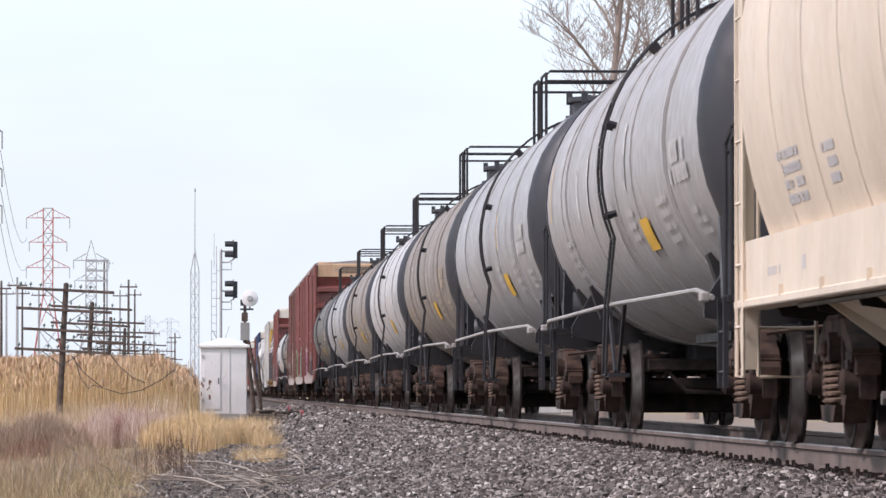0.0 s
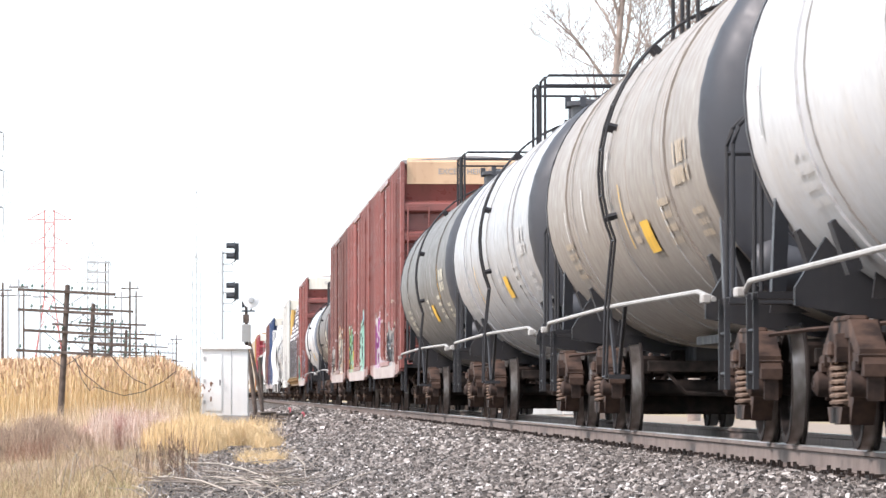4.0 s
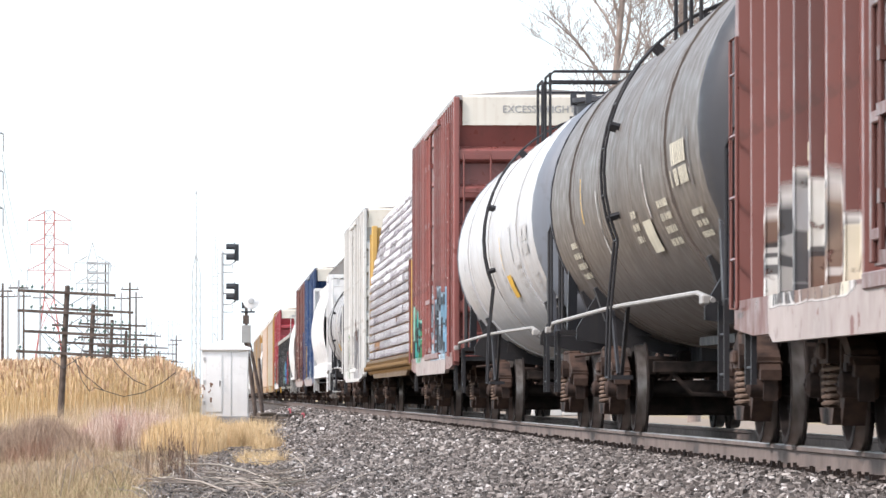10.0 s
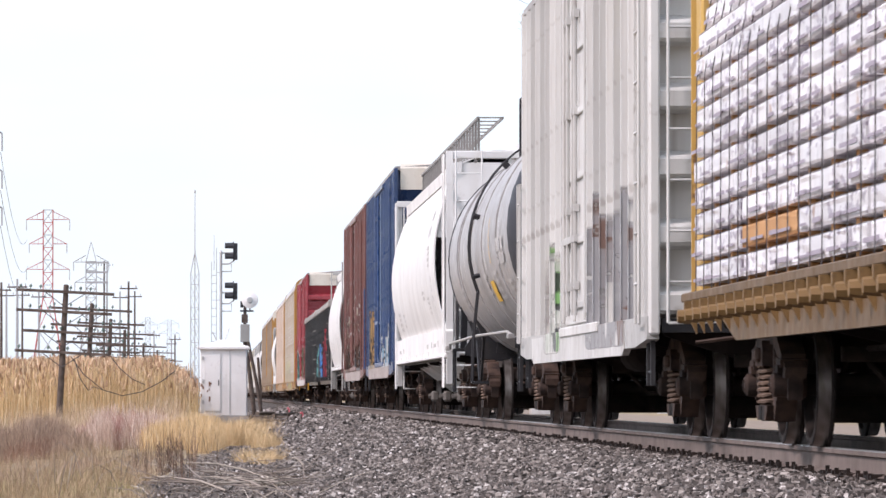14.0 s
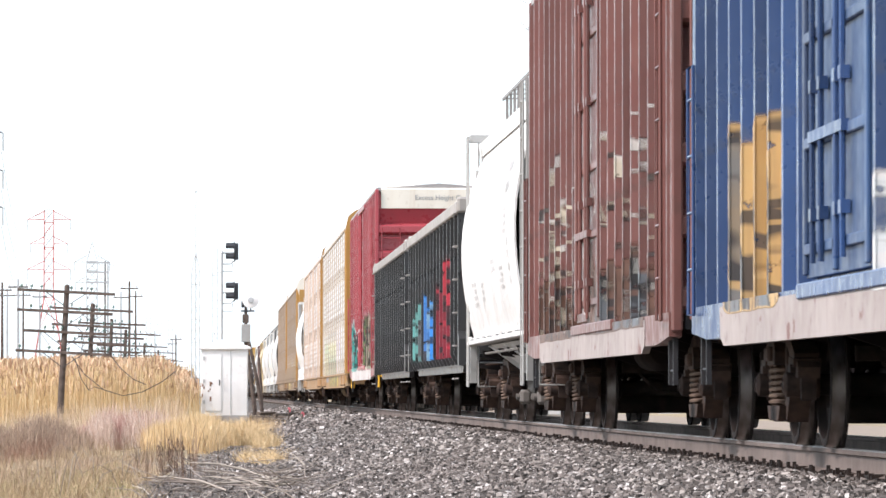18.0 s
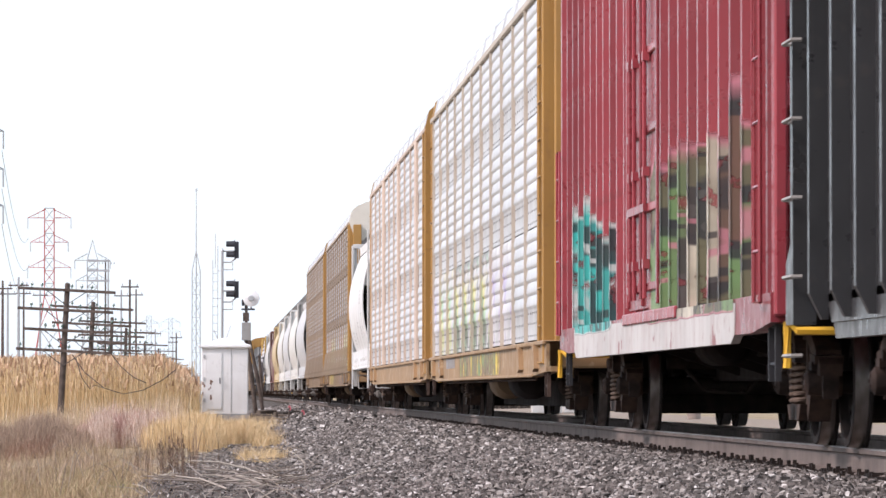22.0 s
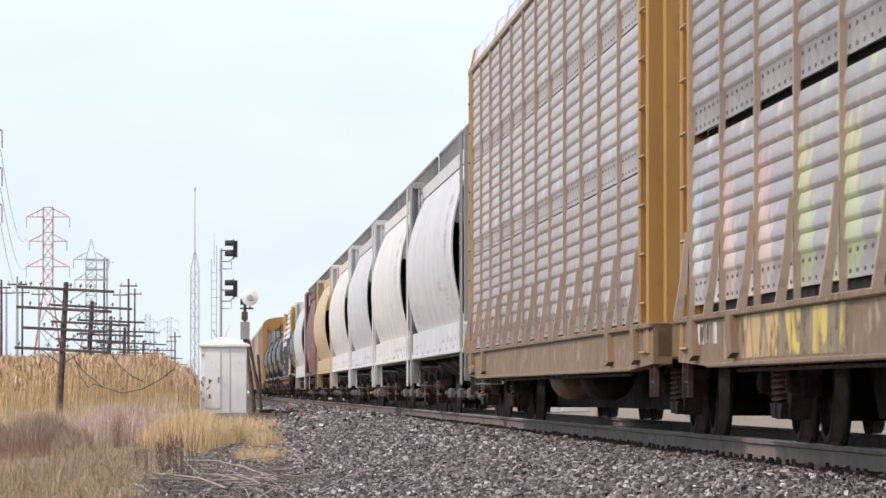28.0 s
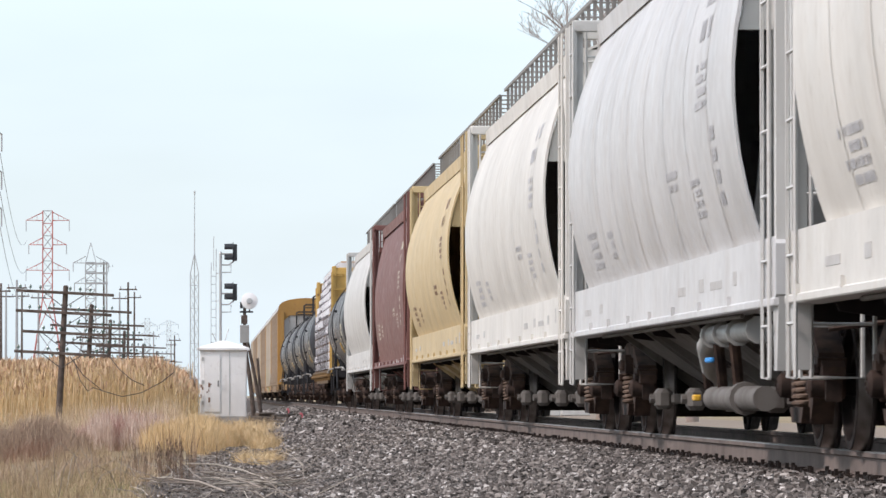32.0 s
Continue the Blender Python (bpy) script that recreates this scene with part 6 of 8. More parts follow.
_xs = sorted(set([-3000, -1200, -500, -250, -140, -90, -60, -45, -36, -30] + [k * 1.0 for k in range(-26, 12)] + [12, 14, 17, 20, 24, 30, 36, 50, 70, 100, 160, 260, 600, 1500, 3000]))
_ys = sorted(set([-400, -150, -60] + [k * 3.0 for k in range(-10, 100)] + [k * 12.0 for k in range(25, 60)] + [760, 900, 1100, 1400, 1800, 2400, 3200, 4500]))
big_sheet("ground", _xs, _ys, ground_z, EARTH, "structure", "dry tan grassland soil reaching to the horizon", "ground")
big_sheet("ballast_bed", [TRACK_X + d for d in (-4.6, -4.3, -3.7, -3.1, -2.5, -2.1, -1.85, -1.55, -0.8, 0, 0.8, 1.55, 1.85, 2.5, 3.1, 3.7, 4.3, 4.6)],
          [-60 + 4.0 * k for k in range(120)] + [440 + 30.0 * k for k in range(45)],
          lambda x, y: ballast_z(x) + (0.02 * noise.noise(Vector((x * 2, y * 0.7, 3))) if abs(x - TRACK_X) > 2 else 0) - 0.015, GRAVEL, "structure", "grey crushed-stone ballast bed under the track", "ballast")


def mesh_np(name, verts, faces, material, kind="stuff", label="", category="", smooth=False):
    """A mesh from arrays: verts (n, 3), faces (m, k)."""
    me = bpy.data.meshes.new(name)
    me.vertices.add(len(verts))
    me.vertices.foreach_set("co", np.ascontiguousarray(verts, dtype=np.float32).ravel())
    k = faces.shape[1]
    me.loops.add(faces.size)
    me.loops.foreach_set("vertex_index", np.ascontiguousarray(faces, dtype=np.int32).ravel())
    me.polygons.add(len(faces))
    me.polygons.foreach_set("loop_start", np.arange(0, faces.size, k, dtype=np.int32))
    me.update(calc_edges=True)
    me.validate()
    me.materials.append(material)
    me.polygons.foreach_set("use_smooth", [smooth] * len(me.polygons))
    return tagged(new(name, me), label, category, kind=kind)


# one crushed stone: a knocked-about block with eight corners
BLOCK_V = np.array([(x, y, z) for z in (-1, 1) for y in (-1, 1) for x in (-1, 1)]) * 0.72
BLOCK_F = np.array([(0, 2, 3), (0, 3, 1), (4, 5, 7), (4, 7, 6), (0, 1, 5), (0, 5, 4), (2, 6, 7), (2, 7, 3), (0, 4, 6), (0, 6, 2), (1, 3, 7), (1, 7, 5)])


def stones(name, pts, sizes, material, label):
    rg = np.random.default_rng(len(pts))
    n = len(pts)
    v = BLOCK_V[None] * rg.uniform(0.45, 1.3, (n, 8, 3))
    v = v * (sizes[:, None] * rg.uniform(0.6, 1.2, (n, 3)))[:, None, :]
    a = rg.uniform(0, 6.28, n)
    b = rg.uniform(-1.5, 1.5, n)
    ca, sa, cb, sb = np.cos(a)[:, None], np.sin(a)[:, None], np.cos(b)[:, None], np.sin(b)[:, None]
    y2, z2 = v[..., 1] * cb - v[..., 2] * sb, v[..., 1] * sb + v[..., 2] * cb
    v = np.stack([v[..., 0] * ca - y2 * sa, v[..., 0] * sa + y2 * ca, z2], -1) + pts[:, None, :]
    f = (BLOCK_F[None] + 8 * np.arange(n)[:, None, None]).reshape(-1, 3)
    return mesh_np(name, v.reshape(-1, 3), f, material, "stuff", label, "ballast")


def apron_left(y):
    return -1.05 + 0.024 * (y - 45) + 0.18 * np.sin(y * 0.55) + 0.12 * np.sin(y * 1.7)


def dirt_apron():
    """Dark dirt and cinders that run out from the foot of the ballast."""
    ys = np.arange(20, 112, 0.8)
    v, f, m = [], [], 8
    for y in ys:
        a = float(apron_left(y))
        for i in range(m + 1):
            x = a + (0.85 - a) * i / m
            v.append((x, y, ground_z(x, y) + (0.014 if i else -0.04)))
    for j in range(len(ys) - 1):
        for i in range(m):
            k = j * (m + 1) + i
            f.append((k, k + 1, k + m + 2, k + m + 1))
    return mesh_np("dirt_apron", np.array(v), np.array(f), dirt_material(), "structure", "dark dirt and cinders beside the ballast", "ground", True)


dirt_apron()


def scatter_ballast():
    rg = np.random.default_rng(7)
    bz = np.vectorize(ballast_z)
    for y0, y1, n, size in ((26, 60, 88000, 0.0205), (60, 110, 46000, 0.027), (110, 240, 20000, 0.05)):
        y = y0 + (y1 - y0) * rg.random(n)
        x = TRACK_X - 4.6 + rg.random(n) * 3.64
        keep = rg.random(n) < np.clip((x - (-0.2 + 0.008 * (y - 45))) / 0.8, 0.1, 1)
        x, y = x[keep], y[keep]
        sz = size * (0.5 + 1.2 * rg.random(len(x)) ** 2.2)
        z = bz(x) + sz * rg.uniform(-0.1, 0.6, len(x))
        stones("ballast_stones", np.stack([x, y, z], -1), sz, STONE, "loose grey crushed ballast stones beside the rail")
    # strewn over the dirt at the foot of the bed
    n = 4200
    y = 40 + 70 * rg.random(n) ** 1.3
    x = apron_left(y) + (0.9 - apron_left(y)) * rg.random(n) ** 0.6
    z = np.array([ground_z(a, b) for a, b in zip(x, y)]) + 0.02
    stones("ballast_stones", np.stack([x, y, z], -1), 0.02 * rg.uniform(0.4, 1.4, n), STONE, "scattered stones in the dirt beside the ballast")
    # between the rails and beyond
    n = 9000
    y = 26 + 90 * rg.random(n)
    x = TRACK_X - 0.65 + rg.random(n) * 3.2
    stones("ballast_stones", np.stack([x, y, bz(x) + 0.015], -1), 0.04 * rg.uniform(0.6, 1.4, n), STONE, "loose grey crushed ballast stones between the ties")


# ---- the track ----
def build_track():
    tr = tagged(new("railway_track"), "straight railway track of worn steel rails on wooden ties", "track", kind="structure")
    for sx in (-1, 1):
        s = Shape()
        c = TRACK_X + sx * 0.755
        prof = [(c - 0.076, -0.186), (c + 0.076, -0.186), (c + 0.076, -0.174), (c + 0.012, -0.155), (c + 0.010, -0.05), (c + 0.036, -0.04), (c + 0.037, -0.010), (c + 0.030, -0.001)]
        full = prof + [(2 * c - x, z) for x, z in reversed(prof[2:])]
        s.prism_y(full, -60, 1500)
        m = []
        me = to_mesh("rail", s, [RAIL_SIDE, RAIL_TOP])
        for p in me.polygons:
            if p.normal.z > 0.6 and p.center.z > -0.03:
                p.material_index = 1
        part("rail", me, None, tr)
    tie = to_mesh("tie", Shape().box(-1.3, 1.3, -0.115, 0.115, -0.37, -0.19, 0.012), TIE_WOOD)
    rng = random.Random(11)
    for k in range(300):
        part("tie", tie, None, tr, at=(TRACK_X + rng.uniform(-0.04, 0.04), 22 + k * 0.52 + rng.uniform(-0.02, 0.02), rng.uniform(-0.006, 0.006)), turn=(0, 0, rng.uniform(-1, 1)))
    s = Shape()
    for k in range(300, 900):
        s.box(TRACK_X - 1.3, TRACK_X + 1.3, 22 + k * 0.52 - 0.115, 22 + k * 0.52 + 0.115, -0.3, -0.19)
    tagged(part("far_ties", s, TIE_WOOD, tr), kind="stuff")
    s = Shape()
    for k in range(180):
        y = 22 + k * 0.52
        for sx in (-1, 1):
            c = TRACK_X + sx * 0.755
            s.box(c - 0.17, c + 0.17, y - 0.09, y + 0.09, -0.192, -0.182)
            for dx in (-0.1, 0.1):
                for dy in (-0.06, 0.06):
                    if rng.random() < 0.8:
                        s.box(c + dx - 0.014, c + dx + 0.014, y + dy - 0.014, y + dy + 0.014, -0.185, -0.150 + rng.uniform(0, 0.025))
            for dy in (0.13, 0.26, 0.38):
                if rng.random() < 0.8:
                    s.box(c - 0.125, c + 0.125, y + dy + rng.uniform(-0.03, 0.03), y + dy + rng.uniform(0.05, 0.09), -0.23, -0.165 + rng.uniform(-0.025, 0.015))
    tagged(part("rail_fastenings", s, TRUCK_DARK, tr, "spikes, plates and anchors"), kind="stuff")


build_track()
scatter_ballast()


# ---- reeds, brush and grass ----
def strips(name, base, height, width, lean, rng, material, label, category, segs=3, tip=0.15, droop=0.0):
    """Blades: narrow strips that taper and bend away from the upright."""
    n = len(base)
    yaw = rng.uniform(0, 6.283, n)
    la = rng.uniform(0, 6.283, n)
    lv = np.stack([np.cos(la), np.sin(la)], -1) * (lean * rng.random(n))[:, None] * height[:, None]
    side = np.stack([np.cos(yaw), np.sin(yaw)], -1)
    rows = []
    for k in range(segs + 1):
        t = k / segs
        c = np.concatenate([base[:, :2] + lv * t ** 2, (base[:, 2] + height * (t - droop * t ** 3))[:, None]], 1)
        w = (width * (1 - (1 - tip) * t))[:, None] * side / 2
        for sg in (-1, 1):
            p = c.copy()
            p[:, :2] += sg * w
            rows.append(p)
    v = np.stack(rows, 1)
    m = 2 * (segs + 1)
    f = np.array([(2 * k, 2 * k + 1, 2 * k + 3, 2 * k + 2) for k in range(segs)])
    f = (f[None] + m * np.arange(n)[:, None, None]).reshape(-1, 4)
    return mesh_np(name, v.reshape(-1, 3), f, material, "stuff", label, category)


REED = island("reed_stalk", [(0.0, (0.42, 0.28, 0.13)), (0.4, (0.68, 0.49, 0.26)), (0.8, (0.80, 0.62, 0.36)), (1.0, (0.86, 0.73, 0.50))], 0.8, 0.1, 3)
PLUME = island("reed_plume", [(0.0, (0.34, 0.20, 0.12)), (0.5, (0.54, 0.36, 0.23)), (1.0, (0.74, 0.57, 0.40))], 0.9, 0.1, 3)
DRY = island("dry_grass", [(0.0, (0.20, 0.13, 0.08)), (0.3, (0.46, 0.325, 0.21)), (0.7, (0.68, 0.525, 0.37)), (0.9, (0.80, 0.67, 0.53)), (1.0, (0.32, 0.30, 0.13))], 0.85, 0.1, 3)
YELLOW_GRASS = island("yellow_grass", [(0.0, (0.46, 0.31, 0.15)), (0.5, (0.68, 0.49, 0.26)), (1.0, (0.82, 0.65, 0.42))], 0.85, 0.1, 3)
BRUSH = island("red_brush", [(0.0, (0.16, 0.105, 0.075)), (0.5, (0.32, 0.225, 0.165)), (1.0, (0.50, 0.385, 0.29))], 0.85, 0.1, 3)
PINK_BRUSH = island("pink_brush", [(0.0, (0.36, 0.23, 0.18)), (0.5, (0.58, 0.43, 0.35)), (1.0, (0.84, 0.72, 0.63))], 0.85, 0.1, 3)
DARK_BRUSH = island("dark_brush", [(0.0, (0.035, 0.028, 0.024)), (0.6, (0.07, 0.055, 0.045)), (1.0, (0.12, 0.09, 0.07))], 0.9, 0.1, 3)
WEED = island("dead_weed", [(0.0, (0.08, 0.05, 0.035)), (0.6, (0.17, 0.11, 0.08)), (1.0, (0.30, 0.21, 0.15))], 0.9, 0.1, 3)
ROSE_BRUSH = island("rose_brush", [(0.0, (0.22, 0.10, 0.09)), (0.5, (0.42, 0.23, 0.20)), (1.0, (0.64, 0.44, 0.38))], 0.85, 0.1, 3)
MEADOW = island("meadow_grass", [(0.0, (0.11, 0.077, 0.044)), (0.35, (0.27, 0.19, 0.11)), (0.7, (0.45, 0.33, 0.20)), (0.9, (0.64, 0.51, 0.35)), (1.0, (0.24, 0.23, 0.095))], 0.85, 0.1, 3)
RED_STEM = island("red_stem", [(0.0, (0.15, 0.075, 0.05)), (0.6, (0.27, 0.15, 0.105)), (1.0, (0.40, 0.27, 0.20))], 0.85, 0.1, 3)
GREEN_GRASS = island("green_grass", [(0.0, (0.15, 0.14, 0.06)), (0.5, (0.30, 0.28, 0.12)), (1.0, (0.48, 0.42, 0.24))], 0.85, 0.1, 3)
STICK = island("dead_stick", [(0.0, (0.12, 0.095, 0.08)), (0.5, (0.26, 0.22, 0.19)), (1.0, (0.48, 0.43, 0.37))], 0.85, 0.1, 6)


def field(rng, n, s0, s1, px0, px1):
    """Points of the ground in a stretch s0..s1 ahead of the camera, within a fan of slopes."""
    s = np.sqrt(rng.random(n) * (s1 ** 2 - s0 ** 2) + s0 ** 2)
    x = (px0 + (px1 - px0) * rng.random(n)) / 8775.0 * s
    return x, s


def planted(x, y, dz=-0.03):
    return np.stack([x, y, np.array([ground_z(a, b) for a, b in zip(x, y)]) + dz], -1)


def plant_all():
    rng = np.random.default_rng(21)
    # the reed bed
    n = 24000
    x, y = field(rng, n, 155, 206, -440, -22)
    patch = np.array([noise.noise(Vector((a * 0.5, b * 0.12, 5.0))) for a, b in zip(x, y)])
    slope = np.clip((-24 - x * 8775 / y) / 70, 0, 1)
    base = planted(x, y)
    h = (0.385 + (62 + 16 * patch) / 8775 * y - base[:, 2]) * (1.0 - 0.42 * rng.random(len(x)) ** 1.6) * (0.62 + 0.38 * slope)
    strips("reed_bed", base, h, 0.017 * np.ones(len(x)), 0.16, rng, REED, "tall dry tan reeds in a dense bed", "reeds", 3, 0.5)
    k = rng.random(len(x)) < 0.9
    b2 = base[k].copy()
    b2[:, 2] += h[k] * rng.uniform(0.15, 0.75, k.sum())
    strips("reed_leaves", b2, rng.uniform(0.25, 0.6, k.sum()), 0.02 * np.ones(k.sum()), 0.7, rng, REED, "dry tan reed leaves", "reeds", 3, 0.1, 0.25)
    k = rng.random(len(x)) < 0.75
    b3 = base[k].copy()
    b3[:, 2] += h[k] * 0.93
    strips("reed_plumes", b3, rng.uniform(0.18, 0.34, k.sum()), rng.uniform(0.04, 0.085, k.sum()), 0.7, rng, PLUME, "feathery brown reed plumes", "reeds", 3, 0.25, 0.1)
    # lower growth, farther back and left
    n = 5000
    x, y = field(rng, n, 206, 340, -480, -30)
    strips("far_reeds", planted(x, y), rng.uniform(1.6, 2.5, n), 0.05 * np.ones(n), 0.12, rng, REED, "distant dry reeds", "reeds", 2, 0.5)
    # brush in front of the reeds
    def clumps(name, count, per, s0, s1, a0, a1, hgt, width, lean, mat, label, category):
        cx, cy = field(rng, count, s0, s1, a0, a1)
        size = rng.uniform(0.45, 1.3, count)
        x = np.repeat(cx, per) + rng.normal(0, 0.16, count * per) * np.repeat(size, per)
        y = np.repeat(cy, per) + rng.normal(0, 0.4, count * per)
        hh = hgt * np.repeat(size, per) * rng.uniform(0.45, 1.1, count * per)
        strips(name, planted(x, y), hh, width * np.ones(len(x)), lean, rng, mat, label, category, 3, 0.25)

    def thicket(name, count, cx, cy, rx, ry, hgt, width, mat, label, category, lean=0.5, fuzz=2.0, skirt=0.35):
        """A rounded bush: stems from the ground, and short side twigs all through its crown."""
        a, r = rng.uniform(0, 6.283, count), np.sqrt(rng.random(count))
        x, y = cx + rx * r * np.cos(a), cy + ry * r * np.sin(a)
        dome = hgt * (skirt + (1 - skirt) * np.sqrt(np.clip(1 - r ** 2, 0, 1))) * rng.uniform(0.72, 1.08, count)
        base = planted(x, y)
        strips(name, base, dome, width * np.ones(count), lean * 0.5, rng, mat, label, category, 3, 0.3)
        n = int(count * fuzz)
        k = rng.integers(0, count, n)
        b2 = base[k].copy()
        b2[:, 2] += dome[k] * rng.uniform(0.12, 0.9, n)
        b2[:, :2] += rng.normal(0, 0.06, (n, 2))
        strips(name, b2, rng.uniform(0.07, 0.22, n), width * 0.8 * np.ones(n), lean * 2.6, rng, mat, label, category, 2, 0.3)

    words = "low reddish-brown leafless brush"
    thicket("red_brush", 2600, -3.32, 96.0, 0.72, 2.4, 0.86, 0.008, BRUSH, words, "brush", 0.5, 2.6)
    thicket("red_brush", 1500, -4.25, 97.0, 0.55, 2.0, 0.78, 0.008, BRUSH, words, "brush", 0.5, 2.4)
    thicket("red_brush", 700, -2.55, 93.0, 0.40, 1.5, 0.55, 0.008, BRUSH, words, "brush", 0.6, 2.2)
    thicket("red_brush", 700, -3.20, 94.0, 0.70, 1.6, 0.46, 0.008, RED_STEM, "red-brown stems at the foot of the brush", "brush", 0.6, 1.5)
    words = "low pinkish dry brush"
    for k in range(15):
        u = k / 14
        thicket("pink_brush", 420, -2.55 + 1.75 * u + rng.normal(0, 0.06), 97 + 6 * rng.random(), rng.uniform(0.22, 0.36), 1.0, (0.62 + 0.36 * math.sin(3.14 * u ** 0.8)) * rng.uniform(0.75, 1.05), 0.008, PINK_BRUSH if k % 3 else ROSE_BRUSH, words, "brush", 0.5, 1.8)
    words = "bleached yellow grass tussocks"
    for k in range(30):
        u = rng.random() ** 1.35
        cy = 84 + 18 * rng.random()
        top = 726 + 16 * (2 * u - 0.75) ** 2 + (30 * max(0, u - 0.62) ** 0.8) + 16 * rng.random()
        cx = (-94 + 205 * u) / 8775 * cy
        h = 0.385 - (top - 697.5) / 8775 * cy - ground_z(cx, cy)
        thicket("yellow_grass", 430, cx, cy, rng.uniform(0.20, 0.34), 1.2, max(0.2, h), 0.007, YELLOW_GRASS, words, "grass", 0.6, 1.6, 0.5)
    for k in range(6):
        cy = 70 + 5 * rng.random()
        thicket("yellow_grass", 170, (58 + 58 * k / 5) / 8775 * cy, cy, 0.12, 0.8, rng.uniform(0.10, 0.20), 0.006, YELLOW_GRASS, "thin yellow grass at the foot of the ballast", "grass", 0.7, 1.0)
    clumps("tan_grass", 170, 90, 104, 156, -420, -50, 0.85, 0.009, 0.4, DRY, "knee-high dry tan grass", "grass")
    clumps("tan_grass", 60, 50, 76, 92, -400, -70, 0.26, 0.006, 0.7, MEADOW, "knee-high dry tan grass", "grass")
    clumps("yellow_grass", 34, 90, 100, 150, 50, 112, 0.36, 0.009, 0.7, YELLOW_GRASS, "thin yellow grass at the foot of the ballast", "grass")
    clumps("short_grass", 300, 60, 42, 76, -400, -120, 0.17, 0.0055, 0.9, MEADOW, "short tan, brown and green grass", "grass")
    clumps("green_grass", 80, 60, 44, 72, -400, -130, 0.13, 0.005, 0.9, GREEN_GRASS, "short olive-green grass among the dry blades", "grass")
    clumps("low_brush", 34, 50, 52, 80, -380, -100, 0.34, 0.006, 0.8, BRUSH, "low brown leafless brush", "brush")
    clumps("dark_weeds", 30, 8, 56, 80, -125, -25, 0.62, 0.008, 0.25, WEED, "dark dead weed stalks", "weeds")
    # seed heads of two tall weeds and their neighbours
    n = 420
    wx = rng.choice([-0.60, -0.575, -0.49, -0.46, -0.40, -0.33], n) + rng.normal(0, 0.012, n)
    wy = np.full(n, 58.0) + rng.normal(0, 0.1, n)
    b4 = planted(wx, wy)
    b4[:, 2] += rng.uniform(0.15, 0.52, n) * rng.choice([1.0, 0.8, 0.9], n)
    strips("dark_weeds", b4, rng.uniform(0.02, 0.05, n), 0.012 * np.ones(n), 0.8, rng, WEED, "dark seed heads of dead weeds", "weeds", 2, 0.4)
    # dark brush beyond the track
    n = 7000
    x = rng.uniform(8, 48, n)
    y = 255 + 0.6 * (x - 8) + rng.uniform(0, 22, n)
    strips("far_brush", planted(x, y), rng.uniform(1.1, 2.6, n), 0.09 * np.ones(n), 0.35, rng, DARK_BRUSH, "dark leafless brush beyond the track", "brush", 3, 0.2)
    # dead branches on the ground
    rg = random.Random(5)
    s = Shape()
    for k in range(220):
        yy = rg.uniform(43, 76)
        xx = rg.uniform(-130, 190) / 8775 * yy
        a = rg.uniform(0, 6.283)
        ln = rg.uniform(0.12, 0.55) * (1.5 if rg.random() < 0.12 else 1)
        z = ground_z(xx, yy) + 0.02
        r = rg.uniform(0.0025, 0.007)
        p0 = Vector((xx, yy, z + rg.uniform(0, 0.06)))
        p1 = p0 + Vector((math.cos(a) * ln, math.sin(a) * ln * 1.4, rg.uniform(-0.04, 0.5) * ln))
        mid = (p0 + p1) / 2 + Vector((rg.uniform(-0.05, 0.05), rg.uniform(-0.05, 0.05), rg.uniform(-0.01, 0.06)))
        s.tube([p0, mid, p1], [r, r * 0.85, r * 0.4], 4)
    for k in range(46):
        yy = rg.uniform(47, 60)
        xx = rg.uniform(-20, 140) / 8775 * yy
        a = rg.choice((rg.gauss(0.35, 0.35), rg.gauss(2.3, 0.4), rg.gauss(2.9, 0.3)))
        ln = rg.uniform(0.25, 0.85)
        z = ground_z(xx, yy) + 0.03
        r = rg.uniform(0.006, 0.014)
        p0 = Vector((xx, yy, z + rg.uniform(0, 0.08)))
        p1 = p0 + Vector((math.cos(a) * ln, math.sin(a) * ln * 1.2, rg.uniform(-0.02, 0.22) * ln))
        s.tube([p0, (p0 + p1) / 2 + Vector((0, 0, rg.uniform(-0.02, 0.05))), p1], [r, r * 0.9, r * 0.5], 5)
    # long arching stalks over the short grass
    for k in range(14):
        yy = rg.uniform(46, 62)
        xx = rg.uniform(-330, -110) / 8775 * yy
        z = ground_z(xx, yy)
        d = rg.uniform(-0.4, 0.4)
        h = rg.uniform(0.25, 0.5)
        s.tube([(xx, yy, z), (xx + d * 0.3, yy, z + h * 0.75), (xx + d * 0.7, yy, z + h), (xx + d * 1.2, yy, z + h * 0.7)], [0.005, 0.004, 0.003, 0.002], 4)
    me = to_mesh("dead_branches", s, STICK)
    tagged(new("dead_branches", me), "pale broken dead branches lying on the ground", "branches", kind="stuff")


plant_all()


# ---- line-side things ----
WOOD_GREY = rust("weathered_wood", (0.075, 0.058, 0.05), (0.145, 0.115, 0.10), 0.9, 5, 0.0)
WHITE_PAINT = paint("shelter_white", (0.86, 0.86, 0.86), dirt=(0.45, 0.40, 0.36), dirty=0.3, rough=0.45)
STEEL = paint("galvanized_mast", (0.50, 0.51, 0.52), dirt=(0.3, 0.28, 0.26), dirty=0.3, rough=0.45, metal=0.4)
SIGNAL_BLACK = paint("signal_black", (0.02, 0.022, 0.028), dirt=(0.05, 0.05, 0.05), dirty=0.2, rough=0.5)
TOWER_RED = paint("tower_red", (0.50, 0.10, 0.08), dirt=(0.4, 0.25, 0.2), dirty=0.2, rough=0.6)
TOWER_STEEL = paint("tower_steel", (0.42, 0.43, 0.45), dirt=(0.3, 0.3, 0.3), dirty=0.2, rough=0.5, metal=0.3)
